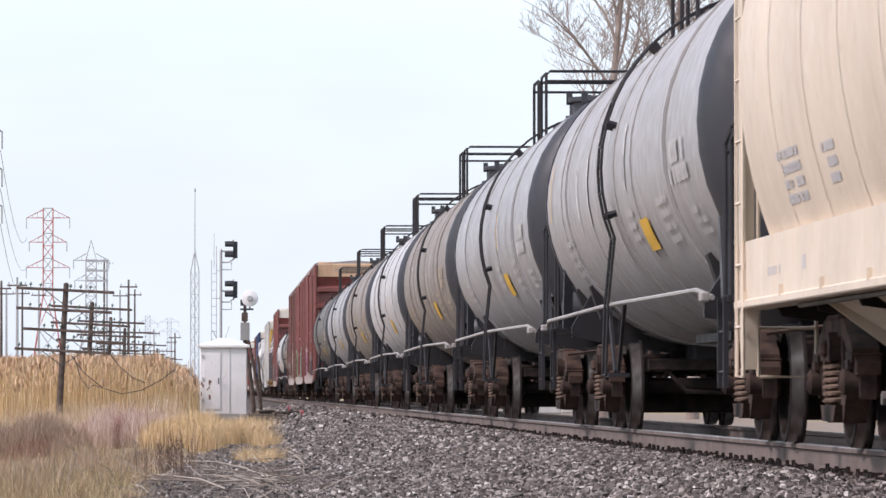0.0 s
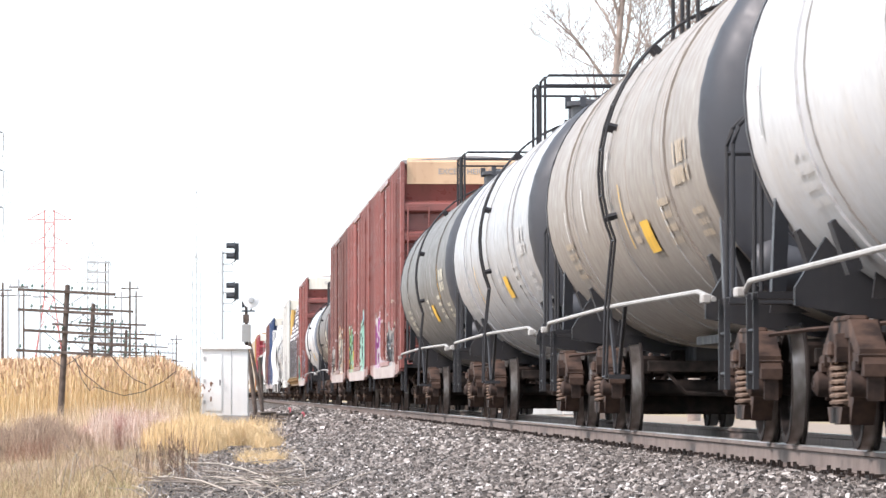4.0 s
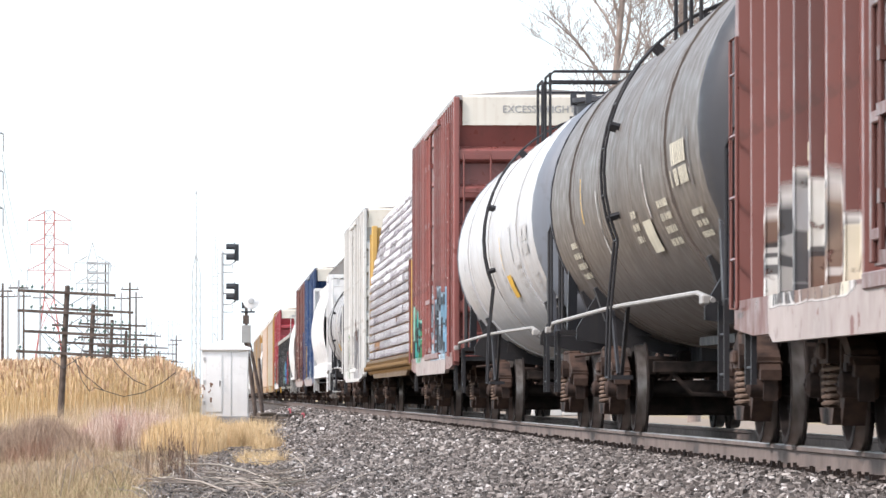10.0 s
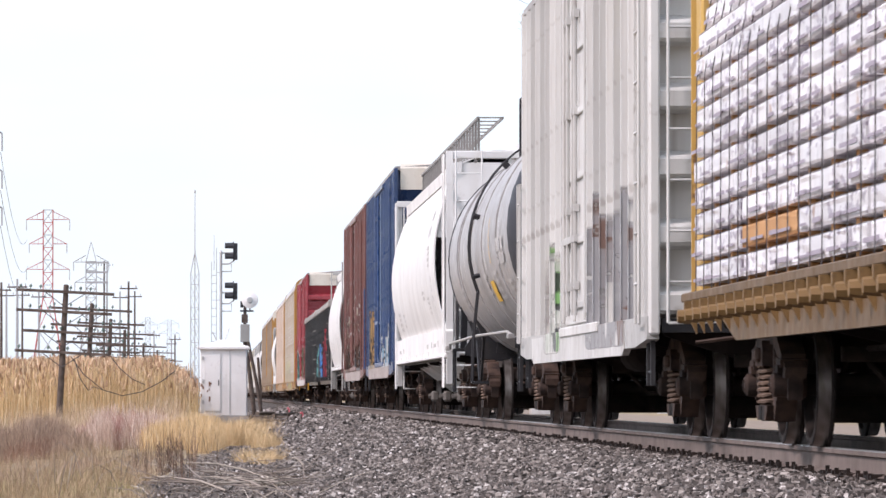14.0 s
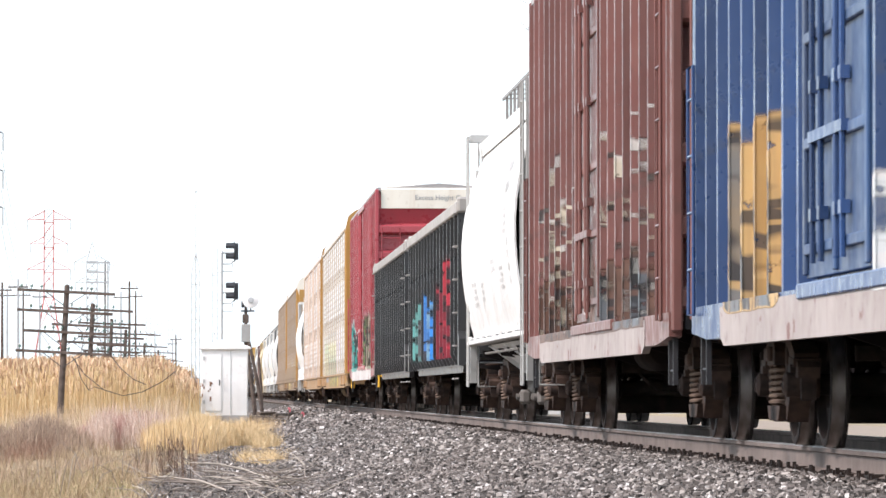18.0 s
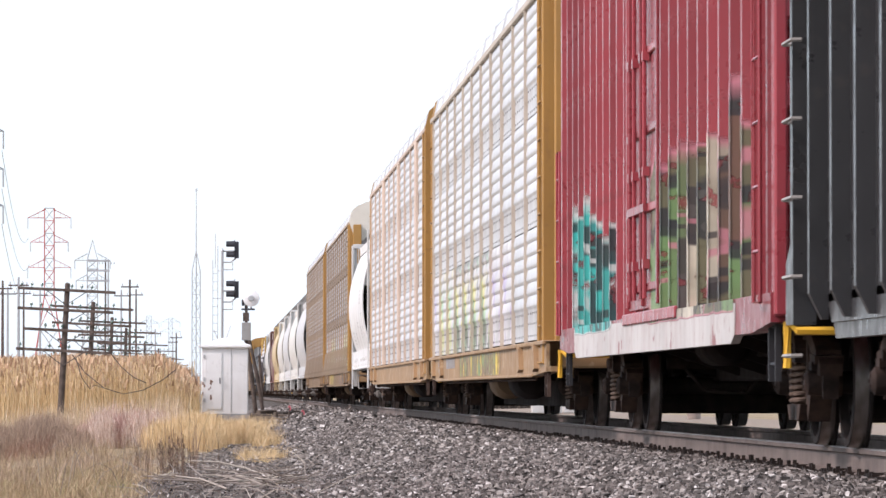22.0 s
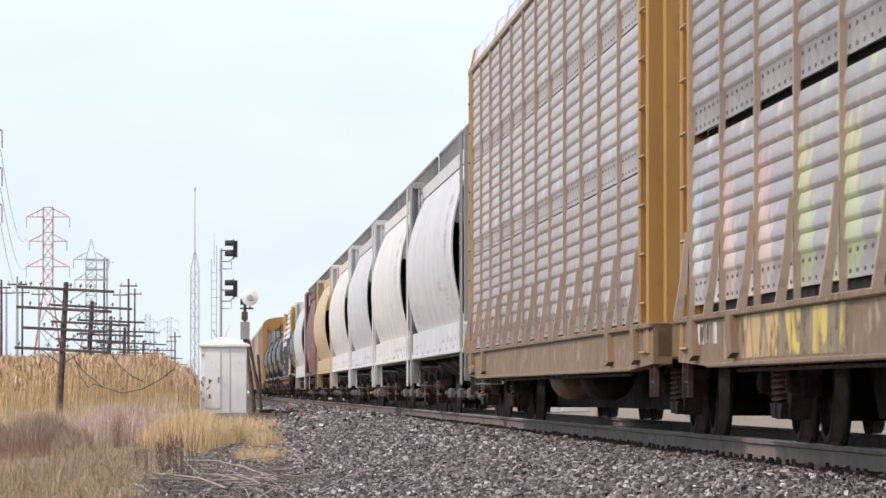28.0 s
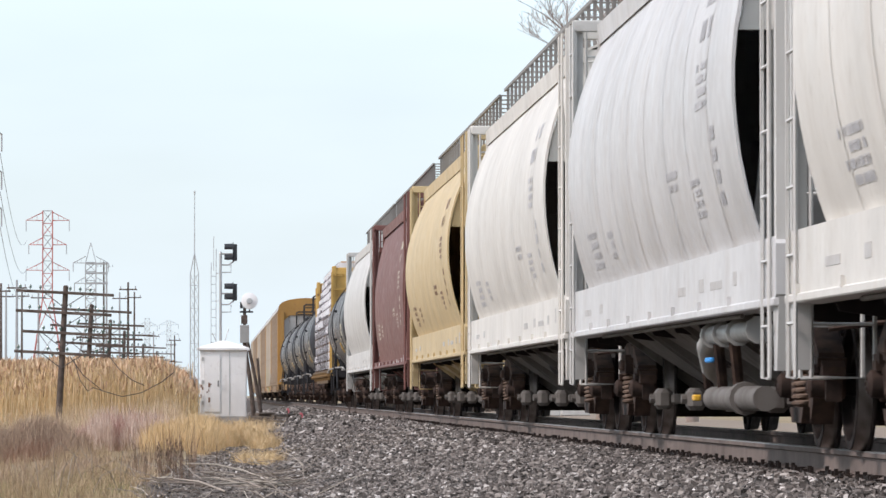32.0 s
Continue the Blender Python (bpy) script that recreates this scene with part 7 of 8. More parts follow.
BARK = rust("grey_bark", (0.25, 0.20, 0.175), (0.38, 0.32, 0.285), 0.9, 3, 0.0)
GLASS_INS = plain("insulator_glass", (0.10, 0.16, 0.14), 0.2)
WIRE = plain("wire_dark", (0.05, 0.045, 0.045), 0.6)
PINK = plain("survey_pink", (0.55, 0.13, 0.16), 0.7)


def equipment_shelter():
    th = empty("equipment_shelter", "white metal signal equipment shelter with a door, dirt-streaked", "shelter")
    W, D, H = 1.54, 1.5, 2.26
    s = Shape().box(-W / 2, W / 2, -D / 2, D / 2, 0.0, H, 0.02)
    part("wall", s, WHITE_PAINT, th)
    # hipped roof with a turned-down lip
    s = Shape()
    a, b2 = W / 2 + 0.10, D / 2 + 0.10
    s.box(-a, a, -b2, b2, H - 0.05, H + 0.03, 0.01)
    s.mesh([(-a, -b2, H + 0.03), (a, -b2, H + 0.03), (a, b2, H + 0.03), (-a, b2, H + 0.03), (-0.12, 0, H + 0.27), (0.12, 0, H + 0.27)], [(0, 1, 5, 4), (1, 2, 5), (2, 3, 4, 5), (3, 0, 4)])
    part("roof", s, WHITE_PAINT, th)
    s = Shape().box(-W / 2 + 0.12, -0.10, -D / 2 - 0.03, -D / 2 - 0.002, 0.16, 2.02, 0.008)
    door = part("door", s, WHITE_PAINT, th)
    s = Shape()
    s.tube([(-0.16, -D / 2 - 0.05, 1.02), (-0.16, -D / 2 - 0.09, 1.02), (-0.16, -D / 2 - 0.09, 1.2)], 0.02, 6)
    part("handle", s, SIGNAL_BLACK, door)
    for z in (0.4, 1.1, 1.85):
        s = Shape().box(-W / 2 + 0.06, -W / 2 + 0.13, -D / 2 - 0.05, -D / 2 - 0.002, z, z + 0.12)
        part("hinge", s, STEEL, door)
    s = Shape().box(0.20, 0.225, -D / 2 - 0.012, -D / 2 - 0.001, 0.05, H - 0.1)
    part("seam", s, STEEL, th)
    s = Shape()
    rg = random.Random(9)
    for k in range(9):
        a, z = -W / 2 + 0.02 + rg.choice((0.0, 0.05, 0.2, 0.26, 0.3)), rg.uniform(0.35, 1.15)
        s.box(a, a + rg.uniform(0.02, 0.06), -D / 2 - 0.04, -D / 2 - 0.036, z, z + rg.uniform(0.05, 0.16))
    tagged(part("scrawl", s, INK["brown"], th, "small smudges of dark brown sprayed paint"), kind="stuff")
    s = Shape().box(-W / 2 - 0.05, W / 2 + 0.05, -D / 2 - 0.05, D / 2 + 0.05, -0.3, 0.0)
    part("footing", s, INK["grey"], th)
    th.matrix_basis = pose(0.46, 165.6, -0.33, 0, 0, -1.0)


def radio_mast():
    th = empty("radio_mast", "slender grey lattice radio mast with a whip antenna", "mast")
    s = Shape()
    r = 0.155
    legs = [(r * math.cos(a), r * math.sin(a)) for a in (radians(90), radians(210), radians(330))]
    for x, y in legs:
        leg = Shape().tube([(x, y, 0), (x, y, 4.75), (x * 0.15, y * 0.15, 5.35)], 0.016, 6)
        part("leg", leg, STEEL, th)
    s = Shape()
    k = 0
    while k < 12:
        z = 0.2 + k * 0.38
        for i in range(3):
            a, b = legs[i], legs[(i + 1) % 3]
            s.tube([(*a, z), (*b, z)], 0.008, 4)
            s.tube([(*a, z), (*b, z + 0.38)], 0.007, 4)
        k += 1
    part("lattice", s, STEEL, th)
    s = Shape().tube([(0, 0, 5.3), (0, 0, 5.5), (0.0, 0, 7.4)], [0.03, 0.018, 0.012], 6)
    s.spin([(7.36, 0.0), (7.38, 0.03), (7.46, 0.03), (7.5, 0.0)], "z", (0, 0, 0), 6)
    part("whip_antenna", s, STEEL, th)
    th.matrix_basis = pose(-0.50, 162.6, -0.4)


def block_signal():
    th = empty("block_signal", "railway signal mast with two black hooded heads", "signal")
    s = Shape().tube([(0, 0, 0), (0, 0, 5.62)], 0.05, 10)
    s.spin([(0, 0.2), (0.06, 0.2), (0.08, 0.1), (0.5, 0.09)], "z", (0, 0, 0), 10)
    s.spin([(5.62, 0.07), (5.67, 0.05), (5.72, 0.0)], "z", (0, 0, 0), 8)
    part("mast", s, STEEL, th, "bright steel mast", smooth=40)
    for z in (5.66, 4.22):
        s = Shape()
        plate = [(0.19 * math.cos(a), z + 0.0 + 0.37 * math.sin(a) + (0.0)) for a in [k * math.pi / 8 for k in range(16)]]
        s.prism_x([(y * 1.1, zz) for y, zz in plate], 0.44, 0.47)
        s.prism_x([(-0.14, z - 0.3), (0.14, z - 0.3), (0.14, z + 0.3), (-0.14, z + 0.3)], 0.46, 0.60)
        head = part("signal_head", s, SIGNAL_BLACK, th, "black oval signal head")
        for dz in (-0.19, 0.19):
            s = Shape()
            n = 12
            for k in range(n):
                a0, a1 = radians(-35 + 250 * k / n), radians(-35 + 250 * (k + 1) / n)
                ring = lambda a, r, x: (x, r * math.cos(a), z + dz + r * math.sin(a))
                s.face(ring(a0, 0.135, 0.44), ring(a1, 0.135, 0.44), ring(a1, 0.125, 0.14), ring(a0, 0.125, 0.14))
                s.face(ring(a0, 0.128, 0.44), ring(a0, 0.118, 0.14), ring(a1, 0.118, 0.14), ring(a1, 0.128, 0.44))
            part("hood", s, SIGNAL_BLACK, head, smooth=40)
        s = Shape()
        s.tube([(0, 0, z - 0.05), (0.46, 0, z - 0.05)], 0.03, 6)
        s.tube([(0, 0, z - 0.45), (0.3, 0, z - 0.45), (0.50, 0, z - 0.3)], 0.025, 6)
        s.tube([(0, 0.0, z - 0.72), (0.38, 0, z - 0.72), (0.38, 0, z - 0.45)], 0.02, 6)
        part("bracket", s, STEEL, th)
    s = Shape()
    for x in (-0.34, -0.16):
        s.tube([(x, 0.1, 0.1), (x, 0.1, 5.3 if x < -0.2 else 5.8)], 0.014, 5)
    z = 0.3
    while z < 4.95:
        s.tube([(-0.34, 0.1, z), (-0.16, 0.1, z)], 0.01, 4)
        z += 0.3
    for z in (0.8, 2.3, 3.9, 4.9):
        s.tube([(-0.16, 0.1, z), (0, 0, z)], 0.012, 4)
    s.tube([(-0.25, 0.1, 5.0), (-0.25, 0.1, 6.25)], 0.012, 5)
    part("ladder", s, STEEL, th)
    s = Shape()
    s.tube([(-0.3, 0, 2.75), (-0.1, -0.1, 2.3), (0, 0, 1.95)], 0.018, 5)
    s.tube([(0.3, 0, 2.9), (0.12, -0.1, 2.35), (0, 0, 1.95)], 0.018, 5)
    s.box(-0.16, 0.16, -0.12, 0.12, 1.72, 1.78)
    part("platform_stay", s, STEEL, th)
    th.matrix_basis = pose(0.39, 180.0, -0.1)


def disc_post():
    th = empty("disc_post", "post with a pale round disc and a grey junction box", "signal")
    s = Shape().tube([(0, 0, -0.8), (0, 0, 3.55)], 0.055, 8)
    part("post", s, WOOD_GREY, th, smooth=40)
    s = Shape()
    s.spin([(-0.02, 0.0), (-0.025, 0.22), (0.0, 0.29), (0.03, 0.29), (0.05, 0.2), (0.06, 0.0)], "y", (0.17, -0.1, 3.66), 24)
    disc = part("disc", s, WHITE_PAINT, th, "round white disc", smooth=40)
    s = Shape()
    s.spin([(-0.14, 0.0), (-0.14, 0.09), (-0.02, 0.11)], "y", (0.17, -0.1, 3.66), 12)
    part("lamp", s, STEEL, disc, smooth=40)
    s = Shape()
    s.box(-0.17, 0.3, -0.09, 0.05, 3.25, 3.31, 0.01)
    s.box(-0.16, -0.06, -0.09, 0.05, 3.4, 3.62, 0.01)
    s.tube([(0.17, 0, 3.28), (0.17, -0.06, 3.5)], 0.025, 6)
    part("arm", s, SIGNAL_BLACK, th)
    s = Shape().box(-0.16, 0.16, -0.22, -0.05, 2.2, 2.82, 0.015)
    part("junction_box", s, POST_GREY, th)
    s = Shape().box(-0.12, 0.10, -0.2, -0.05, 2.86, 3.16, 0.015)
    part("junction_box", s, WOOD_GREY, th)
    th.matrix_basis = pose(1.21, 172.5, -0.0)


def telegraph_poles():
    """One pole with four arms, then the row of its copies along the track."""
    th = empty("telegraph_pole", "leaning old telegraph pole with four crossarms of insulators", "telegraph pole", "telegraph poles beside the track")
    s = Shape().tube([(0, 0, -0.4), (0, 0, 2.5), (0, 0, 5.5)], [0.11, 0.10, 0.082], 10)
    s.spin([(5.5, 0.082), (5.53, 0.05), (5.54, 0.0)], "z", (0, 0, 0), 10)
    part("pole", s, WOOD_GREY, th, smooth=40)
    for k, z in enumerate((5.30, 4.68, 4.05, 3.42)):
        a, b = ((-1.52, 1.52), (-1.5, 1.48), (-1.25, 1.35), (-1.48, 1.50))[k]
        s = Shape().box(a, b, -0.15, -0.06, z - 0.045, z + 0.045, 0.008)
        arm = part("crossarm", s, WOOD_GREY, th)
        s = Shape()
        for sx in (-1, 1):
            s.tube([(sx * 0.62, -0.16, z - 0.03), (0, -0.13, z - 0.46)], 0.014, 5)
        part("brace", s, WIRE, arm)
        n = 10
        for i in range(n):
            x = a + 0.12 + (b - a - 0.24) * i / (n - 1)
            if (i * 7 + k * 3) % 5 in (1, 3):
                continue
            s = Shape()
            s.tube([(x, -0.105, z + 0.05), (x, -0.105, z + 0.13)], 0.015, 5)
            s.spin([(z + 0.10, 0.03), (z + 0.11, 0.045), (z + 0.16, 0.042), (z + 0.2, 0.02), (z + 0.21, 0.0)], "z", (x, -0.105, 0), 8)
            part("insulator", s, GLASS_INS, arm)
    places = [(-4.74, 154.0, 3.0, -6), (-4.70, 186.0, 3.0, -4), (-4.68, 224.0, 2.2, 3), (-4.62, 262.0, 1.4, -3), (-4.6, 330.0, 2.0, 2), (-4.6, 420.0, 1.5, 4), (-4.6, 520.0, 2.2, 0), (-4.6, 640.0, 1.0, 0), (-4.6, 790.0, 1.4, 0)]
    for k, (x, y, lean, rz) in enumerate(places):
        m = pose(x, y, -1.74 if k < 5 else -1.4, 0, lean, rz)
        if k == 0:
            th.matrix_basis = m
        else:
            copy_thing(th, m)
    # two fallen wires
    for k, pts in enumerate((((-4.3, 153.8, 1.55), (-3.9, 153.6, 1.0), (-3.3, 153.4, 0.52), (-2.7, 153.3, 0.34), (-2.1, 153.4, 0.46), (-1.5, 153.6, 0.78), (-1.1, 154, 1.1)),
                             ((-3.2, 153.7, 1.72), (-2.8, 153.5, 1.2), (-2.4, 153.4, 0.85), (-2.0, 153.5, 0.68)),
                             ((-4.2, 153.8, 1.5), (-4.0, 153.6, 0.85), (-3.75, 153.5, 0.5), (-3.6, 153.5, 0.62), (-3.3, 153.45, 0.52)))):
        s = Shape().tube(pts, 0.014, 5)
        tagged(new("hanging_wire", to_mesh("hanging_wire", s, WIRE, 60)), "dark broken wire sagging from the telegraph pole", "wire")


def pylon(name, x, y, top, width, arms, material, label, peak=False):
    """A lattice transmission tower: four legs, lattice faces and arms of (height, half length)."""
    th = empty("pylon", label, "pylon")
    h = width / 2
    waist = top * 0.55
    def half_at(z):
        return h if z > waist else h + (waist - z) / waist * width * 1.6
    lv = [0, top * 0.2, top * 0.38, waist] + [waist + (top - waist) * k / 7 for k in range(1, 8)]
    r = max(0.06, width * 0.05)
    for sx in (-1, 1):
        for sy in (-1, 1):
            s = Shape().tube([(sx * half_at(z), sy * half_at(z), z) for z in lv], r, 4)
            part("leg", s, material[0], th)
    for i, (a, b) in enumerate(zip(lv, lv[1:])):
        s = Shape()
        for (ux, uy), (vx, vy) in (((-1, -1), (1, -1)), ((1, -1), (1, 1)), ((1, 1), (-1, 1)), ((-1, 1), (-1, -1))):
            ha, hb = half_at(a), half_at(b)
            s.tube([(ux * ha, uy * ha, a), (vx * hb, vy * hb, b)], r * 0.5, 4)
            s.tube([(vx * ha, vy * ha, a), (ux * hb, uy * hb, b)], r * 0.5, 4)
            s.tube([(ux * hb, uy * hb, b), (vx * hb, vy * hb, b)], r * 0.5, 4)
        part("lattice", s, material[i % 2], th)
    for z, ln in arms:
        for sx in (-1, 1):
            s = Shape()
            for sy in (-1, 1):
                s.tube([(sx * h, sy * h, z), (sx * ln, 0, z)], r * 0.6, 4)
                s.tube([(sx * h, sy * h, z + ln * 0.38), (sx * ln, 0, z)], r * 0.6, 4)
            for k in (0.35, 0.65):
                s.tube([(sx * (h + (ln - h) * k), 0, z), (sx * (h + (ln - h) * k), 0, z + ln * 0.38 * (1 - k))], r * 0.4, 4)
            arm = part("arm", s, material[0], th)
            s = Shape().tube([(sx * ln, 0, z), (sx * ln, 0, z - ln * 0.5)], r * 0.9, 5)
            part("insulator", s, TOWER_STEEL, arm)
    if peak:
        s = Shape()
        for sx in (-1, 1):
            for sy in (-1, 1):
                s.tube([(sx * h, sy * h, top), (0, 0, top + width * 1.9)], r * 0.7, 4)
        part("peak", s, material[0], th)
    th.matrix_basis = pose(x, y, -1.5, 0, 0, 0)
    return th


def far_pylons():
    px = lambda p, y: (p - 373) / 8775.6 * y
    zz = lambda p, y: 0.385 + (697.5 - p) / 8775.6 * y + 1.5
    y = 900
    pylon("a", px(87, y), y, zz(372, y), 1.75, [(zz(389, y), 3.9), (zz(432, y), 3.4), (zz(477, y), 3.9)], (TOWER_RED, TOWER_STEEL), "red and white lattice transmission tower far off")
    y = 1100
    pylon("b", px(163, y), y, zz(463, y), 2.3, [(zz(464, y), 3.9), (zz(500, y), 3.6)], (TOWER_STEEL, TOWER_STEEL), "grey lattice transmission tower far off", True)
    y = 1900
    pylon("c", px(263, y), y, zz(562, y), 1.9, [(zz(575, y), 3.8), (zz(592, y), 3.4)], (TOWER_STEEL, TOWER_STEEL), "grey lattice transmission tower in the distance")
    y = 2300
    pylon("d", px(301, y), y, zz(566, y), 1.9, [(zz(573, y), 4.4), (zz(590, y), 4.6)], (TOWER_STEEL, TOWER_STEEL), "pale lattice transmission tower in the far distance")
    y = 500
    pylon("e", px(-58, y), y, zz(205, y), 1.9, [(zz(236, y), 3.62), (zz(303, y), 3.62), (zz(368, y), 3.62)], (TOWER_STEEL, TOWER_STEEL), "grey lattice transmission tower beside the track")
    # the lines between the two nearest towers
    a, b = 500, 900
    for p0, p1, q1 in ((270, 50, 424), (338, 52, 470), (400, 50, 512)):
        P, Q = Vector((px(3, a), a, zz(p0, a) - 1.5)), Vector((px(p1, b), b, zz(q1, b) - 1.5))
        pts = [P.lerp(Q, k / 12) - Vector((0, 0, 4.0 * (1 - (k / 6 - 1) ** 2))) for k in range(13)]
        s = Shape().tube(pts, 0.03, 4)
        tagged(new("power_line", to_mesh("power_line", s, WIRE)), "thin sagging power line between two towers", "wire")
    # slim poles of a distribution line
    th = None
    for k, (p, t, y) in enumerate(((33, 494, 420), (5, 500, 430), (14, 512, 520), (42, 512, 560), (71, 515, 560), (186, 462, 600), (191, 462, 600), (229, 498, 470), (214, 516, 560), (240, 515, 600), (274, 585, 700), (311, 592, 700), (305, 601, 800))):
        z = zz(t, y)
        th = empty("utility_pole", "slim grey utility pole with a small crossarm", "utility pole", "utility poles in the distance")
        s = Shape().tube([(0, 0, 0), (0, 0, z)], [0.16, 0.09], 6)
        part("pole", s, WOOD_GREY if k % 2 else TOWER_STEEL, th)
        if k not in (5, 6):
            s = Shape().box(-0.85, 0.85, -0.06, 0.06, z - 0.75, z - 0.62)
            part("crossarm", s, WOOD_GREY, th)
        for j, dx in enumerate((-0.7, 0.0, 0.7)):
            s = Shape().tube([(dx, 0, z - 0.62), (dx, 0, z - 0.38)], 0.05, 5)
            part("insulator", s, TOWER_STEEL, th)
        th.matrix_basis = pose(px(p, y), y, -1.5)
    th = empty("switch_frame", "grey steel H-frame with cross beams far off", "steel frame")
    y = 600
    for z0 in (465, 482, 500):
        s = Shape().box(px(155, y) - px(188, y), 0.35, -0.1, 0.1, zz(z0, y) - 0.12, zz(z0, y) + 0.12)
        part("beam", s, TOWER_STEEL, th)
    th.matrix_basis = pose(px(188, y), y, -1.5)


def bare_tree(seed, x, y, height, radius, trunk):
    """Leafless tree: an upright trunk, rising limbs, and branches that split into fine twigs."""
    rg = random.Random(seed)
    th = empty("bare_tree", "leafless tree with fine grey-brown twigs", "tree")
    limbs, twigs, trunk_s = [], Shape(), Shape()
    def grow(p, d, ln, r, level, sh):
        n = (8, 6, 4, 3, 3, 2)[level]
        pts, rad = [p], [r]
        for k in range(n):
            d = (d + Vector((rg.uniform(-1, 1), rg.uniform(-1, 1), rg.uniform(-0.25, 0.55))) * (0.05 if level == 0 else 0.2)).normalized()
            p = p + d * ln / n
            pts.append(p)
            rad.append(max(0.006, r * (1 - 0.75 * (k + 1) / n)))
        sh.tube(pts, rad, (8, 6, 5, 4, 3, 3)[level], cap=False)
        if level >= 5:
            return
        kids = (13, 7, 5, 4, 3)[level]
        for k in range(kids):
            t = 0.38 + 0.6 * (k + rg.random()) / kids if level == 0 else rg.uniform(0.25, 1.0)
            i = min(n - 1, int(t * n))
            q = pts[i].lerp(pts[i + 1], t * n - i)
            a = 2.4 * k + rg.uniform(-0.5, 0.5)
            side = Vector((math.cos(a), math.sin(a), 0))
            nd = (d * rg.uniform(0.7, 1.0) + side * rg.uniform(0.45, 0.95) + Vector((0, 0, 0.25))).normalized()
            if level == 0:
                sub = Shape()
                limbs.append(sub)
                grow(q, nd, radius * rg.uniform(0.8, 1.15) * (1.15 - 0.5 * t), r * 0.36 * (1.2 - t * 0.7), 1, sub)
            else:
                grow(q, nd, ln * rg.uniform(0.38, 0.62), max(0.007, rad[i] * rg.uniform(0.45, 0.65)), level + 1, sh if level < 2 else twigs)
    grow(Vector((0, 0, 0)), Vector((rg.uniform(-0.05, 0.05), 0, 1)), height, trunk, 0, trunk_s)
    part("trunk", trunk_s, BARK, th, smooth=50)
    for sub in limbs:
        part("limb", sub, BARK, th)
    tagged(part("fine_twig", twigs, BARK, th), kind="stuff")
    th.matrix_basis = pose(x, y, -0.7)


def small_things():
    # leaning posts behind the shelter
    for k, (x, y, h, lx, r) in enumerate(((1.42, 183.0, 3.1, 7.5, 0.085), (1.66, 186.0, 2.9, 10.5, 0.07), (1.95, 190.0, 2.3, 3.0, 0.06))):
        th = empty("leaning_post", "dark weathered wooden post leaning over", "post", "leaning posts by the track")
        s = Shape().tube([(0, 0, -0.3), (0.03, 0, h * 0.5), (0, 0, h)], [r, r * 0.95, r * 0.85], 8)
        part("post", s, WOOD_GREY, th, smooth=40)
        th.matrix_basis = pose(x + math.tan(radians(lx)) * h * (0.55 if k < 2 else 0), y, -0.5, 0, -lx, 0)
    for k, (x, y, h) in enumerate(((2.32, 150.0, 0.62), (2.66, 146.0, 0.5))):
        th = empty("marker_stake", "thin wooden stake tied with bright pink ribbon", "stake")
        s = Shape().box(-0.02, 0.02, -0.02, 0.02, -0.1, h, 0.004)
        part("stake", s, WOOD_GREY, th)
        s = Shape().box(-0.035, 0.035, -0.03, 0.03, h - 0.07, h - 0.01, 0.008)
        s.box(0.015, 0.055, -0.035, -0.02, h - 0.15, h - 0.05)
        part("ribbon", s, PINK, th)
        th.matrix_basis = pose(x, y, -0.62, 0, 4, 10 * k)
    rg = random.Random(17)
    for k in range(9):
        th = empty("old_tie", "broken dark railway tie lying in the weeds", "railway tie", "old ties beside the ballast")
        ln = rg.uniform(0.5, 1.3)
        s = Shape().box(-ln / 2, ln / 2, -0.11, 0.11, 0, 0.19, 0.02)
        part("timber", s, TIE_WOOD, th)
        th.matrix_basis = pose(rg.uniform(1.7, 2.6), rg.uniform(150, 185), -0.64 + 0.1 * (k % 3), rg.uniform(-6, 6), rg.uniform(-8, 8), rg.uniform(-50, 50))
    for k, (x0, w) in enumerate(((13.1, 1.25), (14.6, 1.2), (18.9, 0.9))):
        th = empty("concrete_block", "low pale concrete block beside the service road", "concrete block", "concrete blocks beyond the track")
        s = Shape().box(-w / 2, w / 2, -0.3, 0.3, 0, 0.36, 0.05)
        part("block", s, HOP_GREY, th)
        th.matrix_basis = pose(x0 + w / 2, 203 + 3 * k, -0.48)
    # pale gravel road beyond the track
    big_sheet("gravel_road", [12.4, 13.5, 14.6, 15.8, 17.0], [-40 + 20.0 * k for k in range(30)], lambda x, y: ground_z(x, y) + 0.04, plain("road_gravel", (0.24, 0.185, 0.14), 0.9), "structure", "pale gravel service road beyond the track", "road")


equipment_shelter()
radio_mast()
block_signal()
disc_post()
telegraph_poles()
far_pylons()
bare_tree(3, 11.9, 150.0, 17.0, 4.6, 0.20)
bare_tree(8, 15.4, 158.0, 17.5, 4.2, 0.22)
small_things()


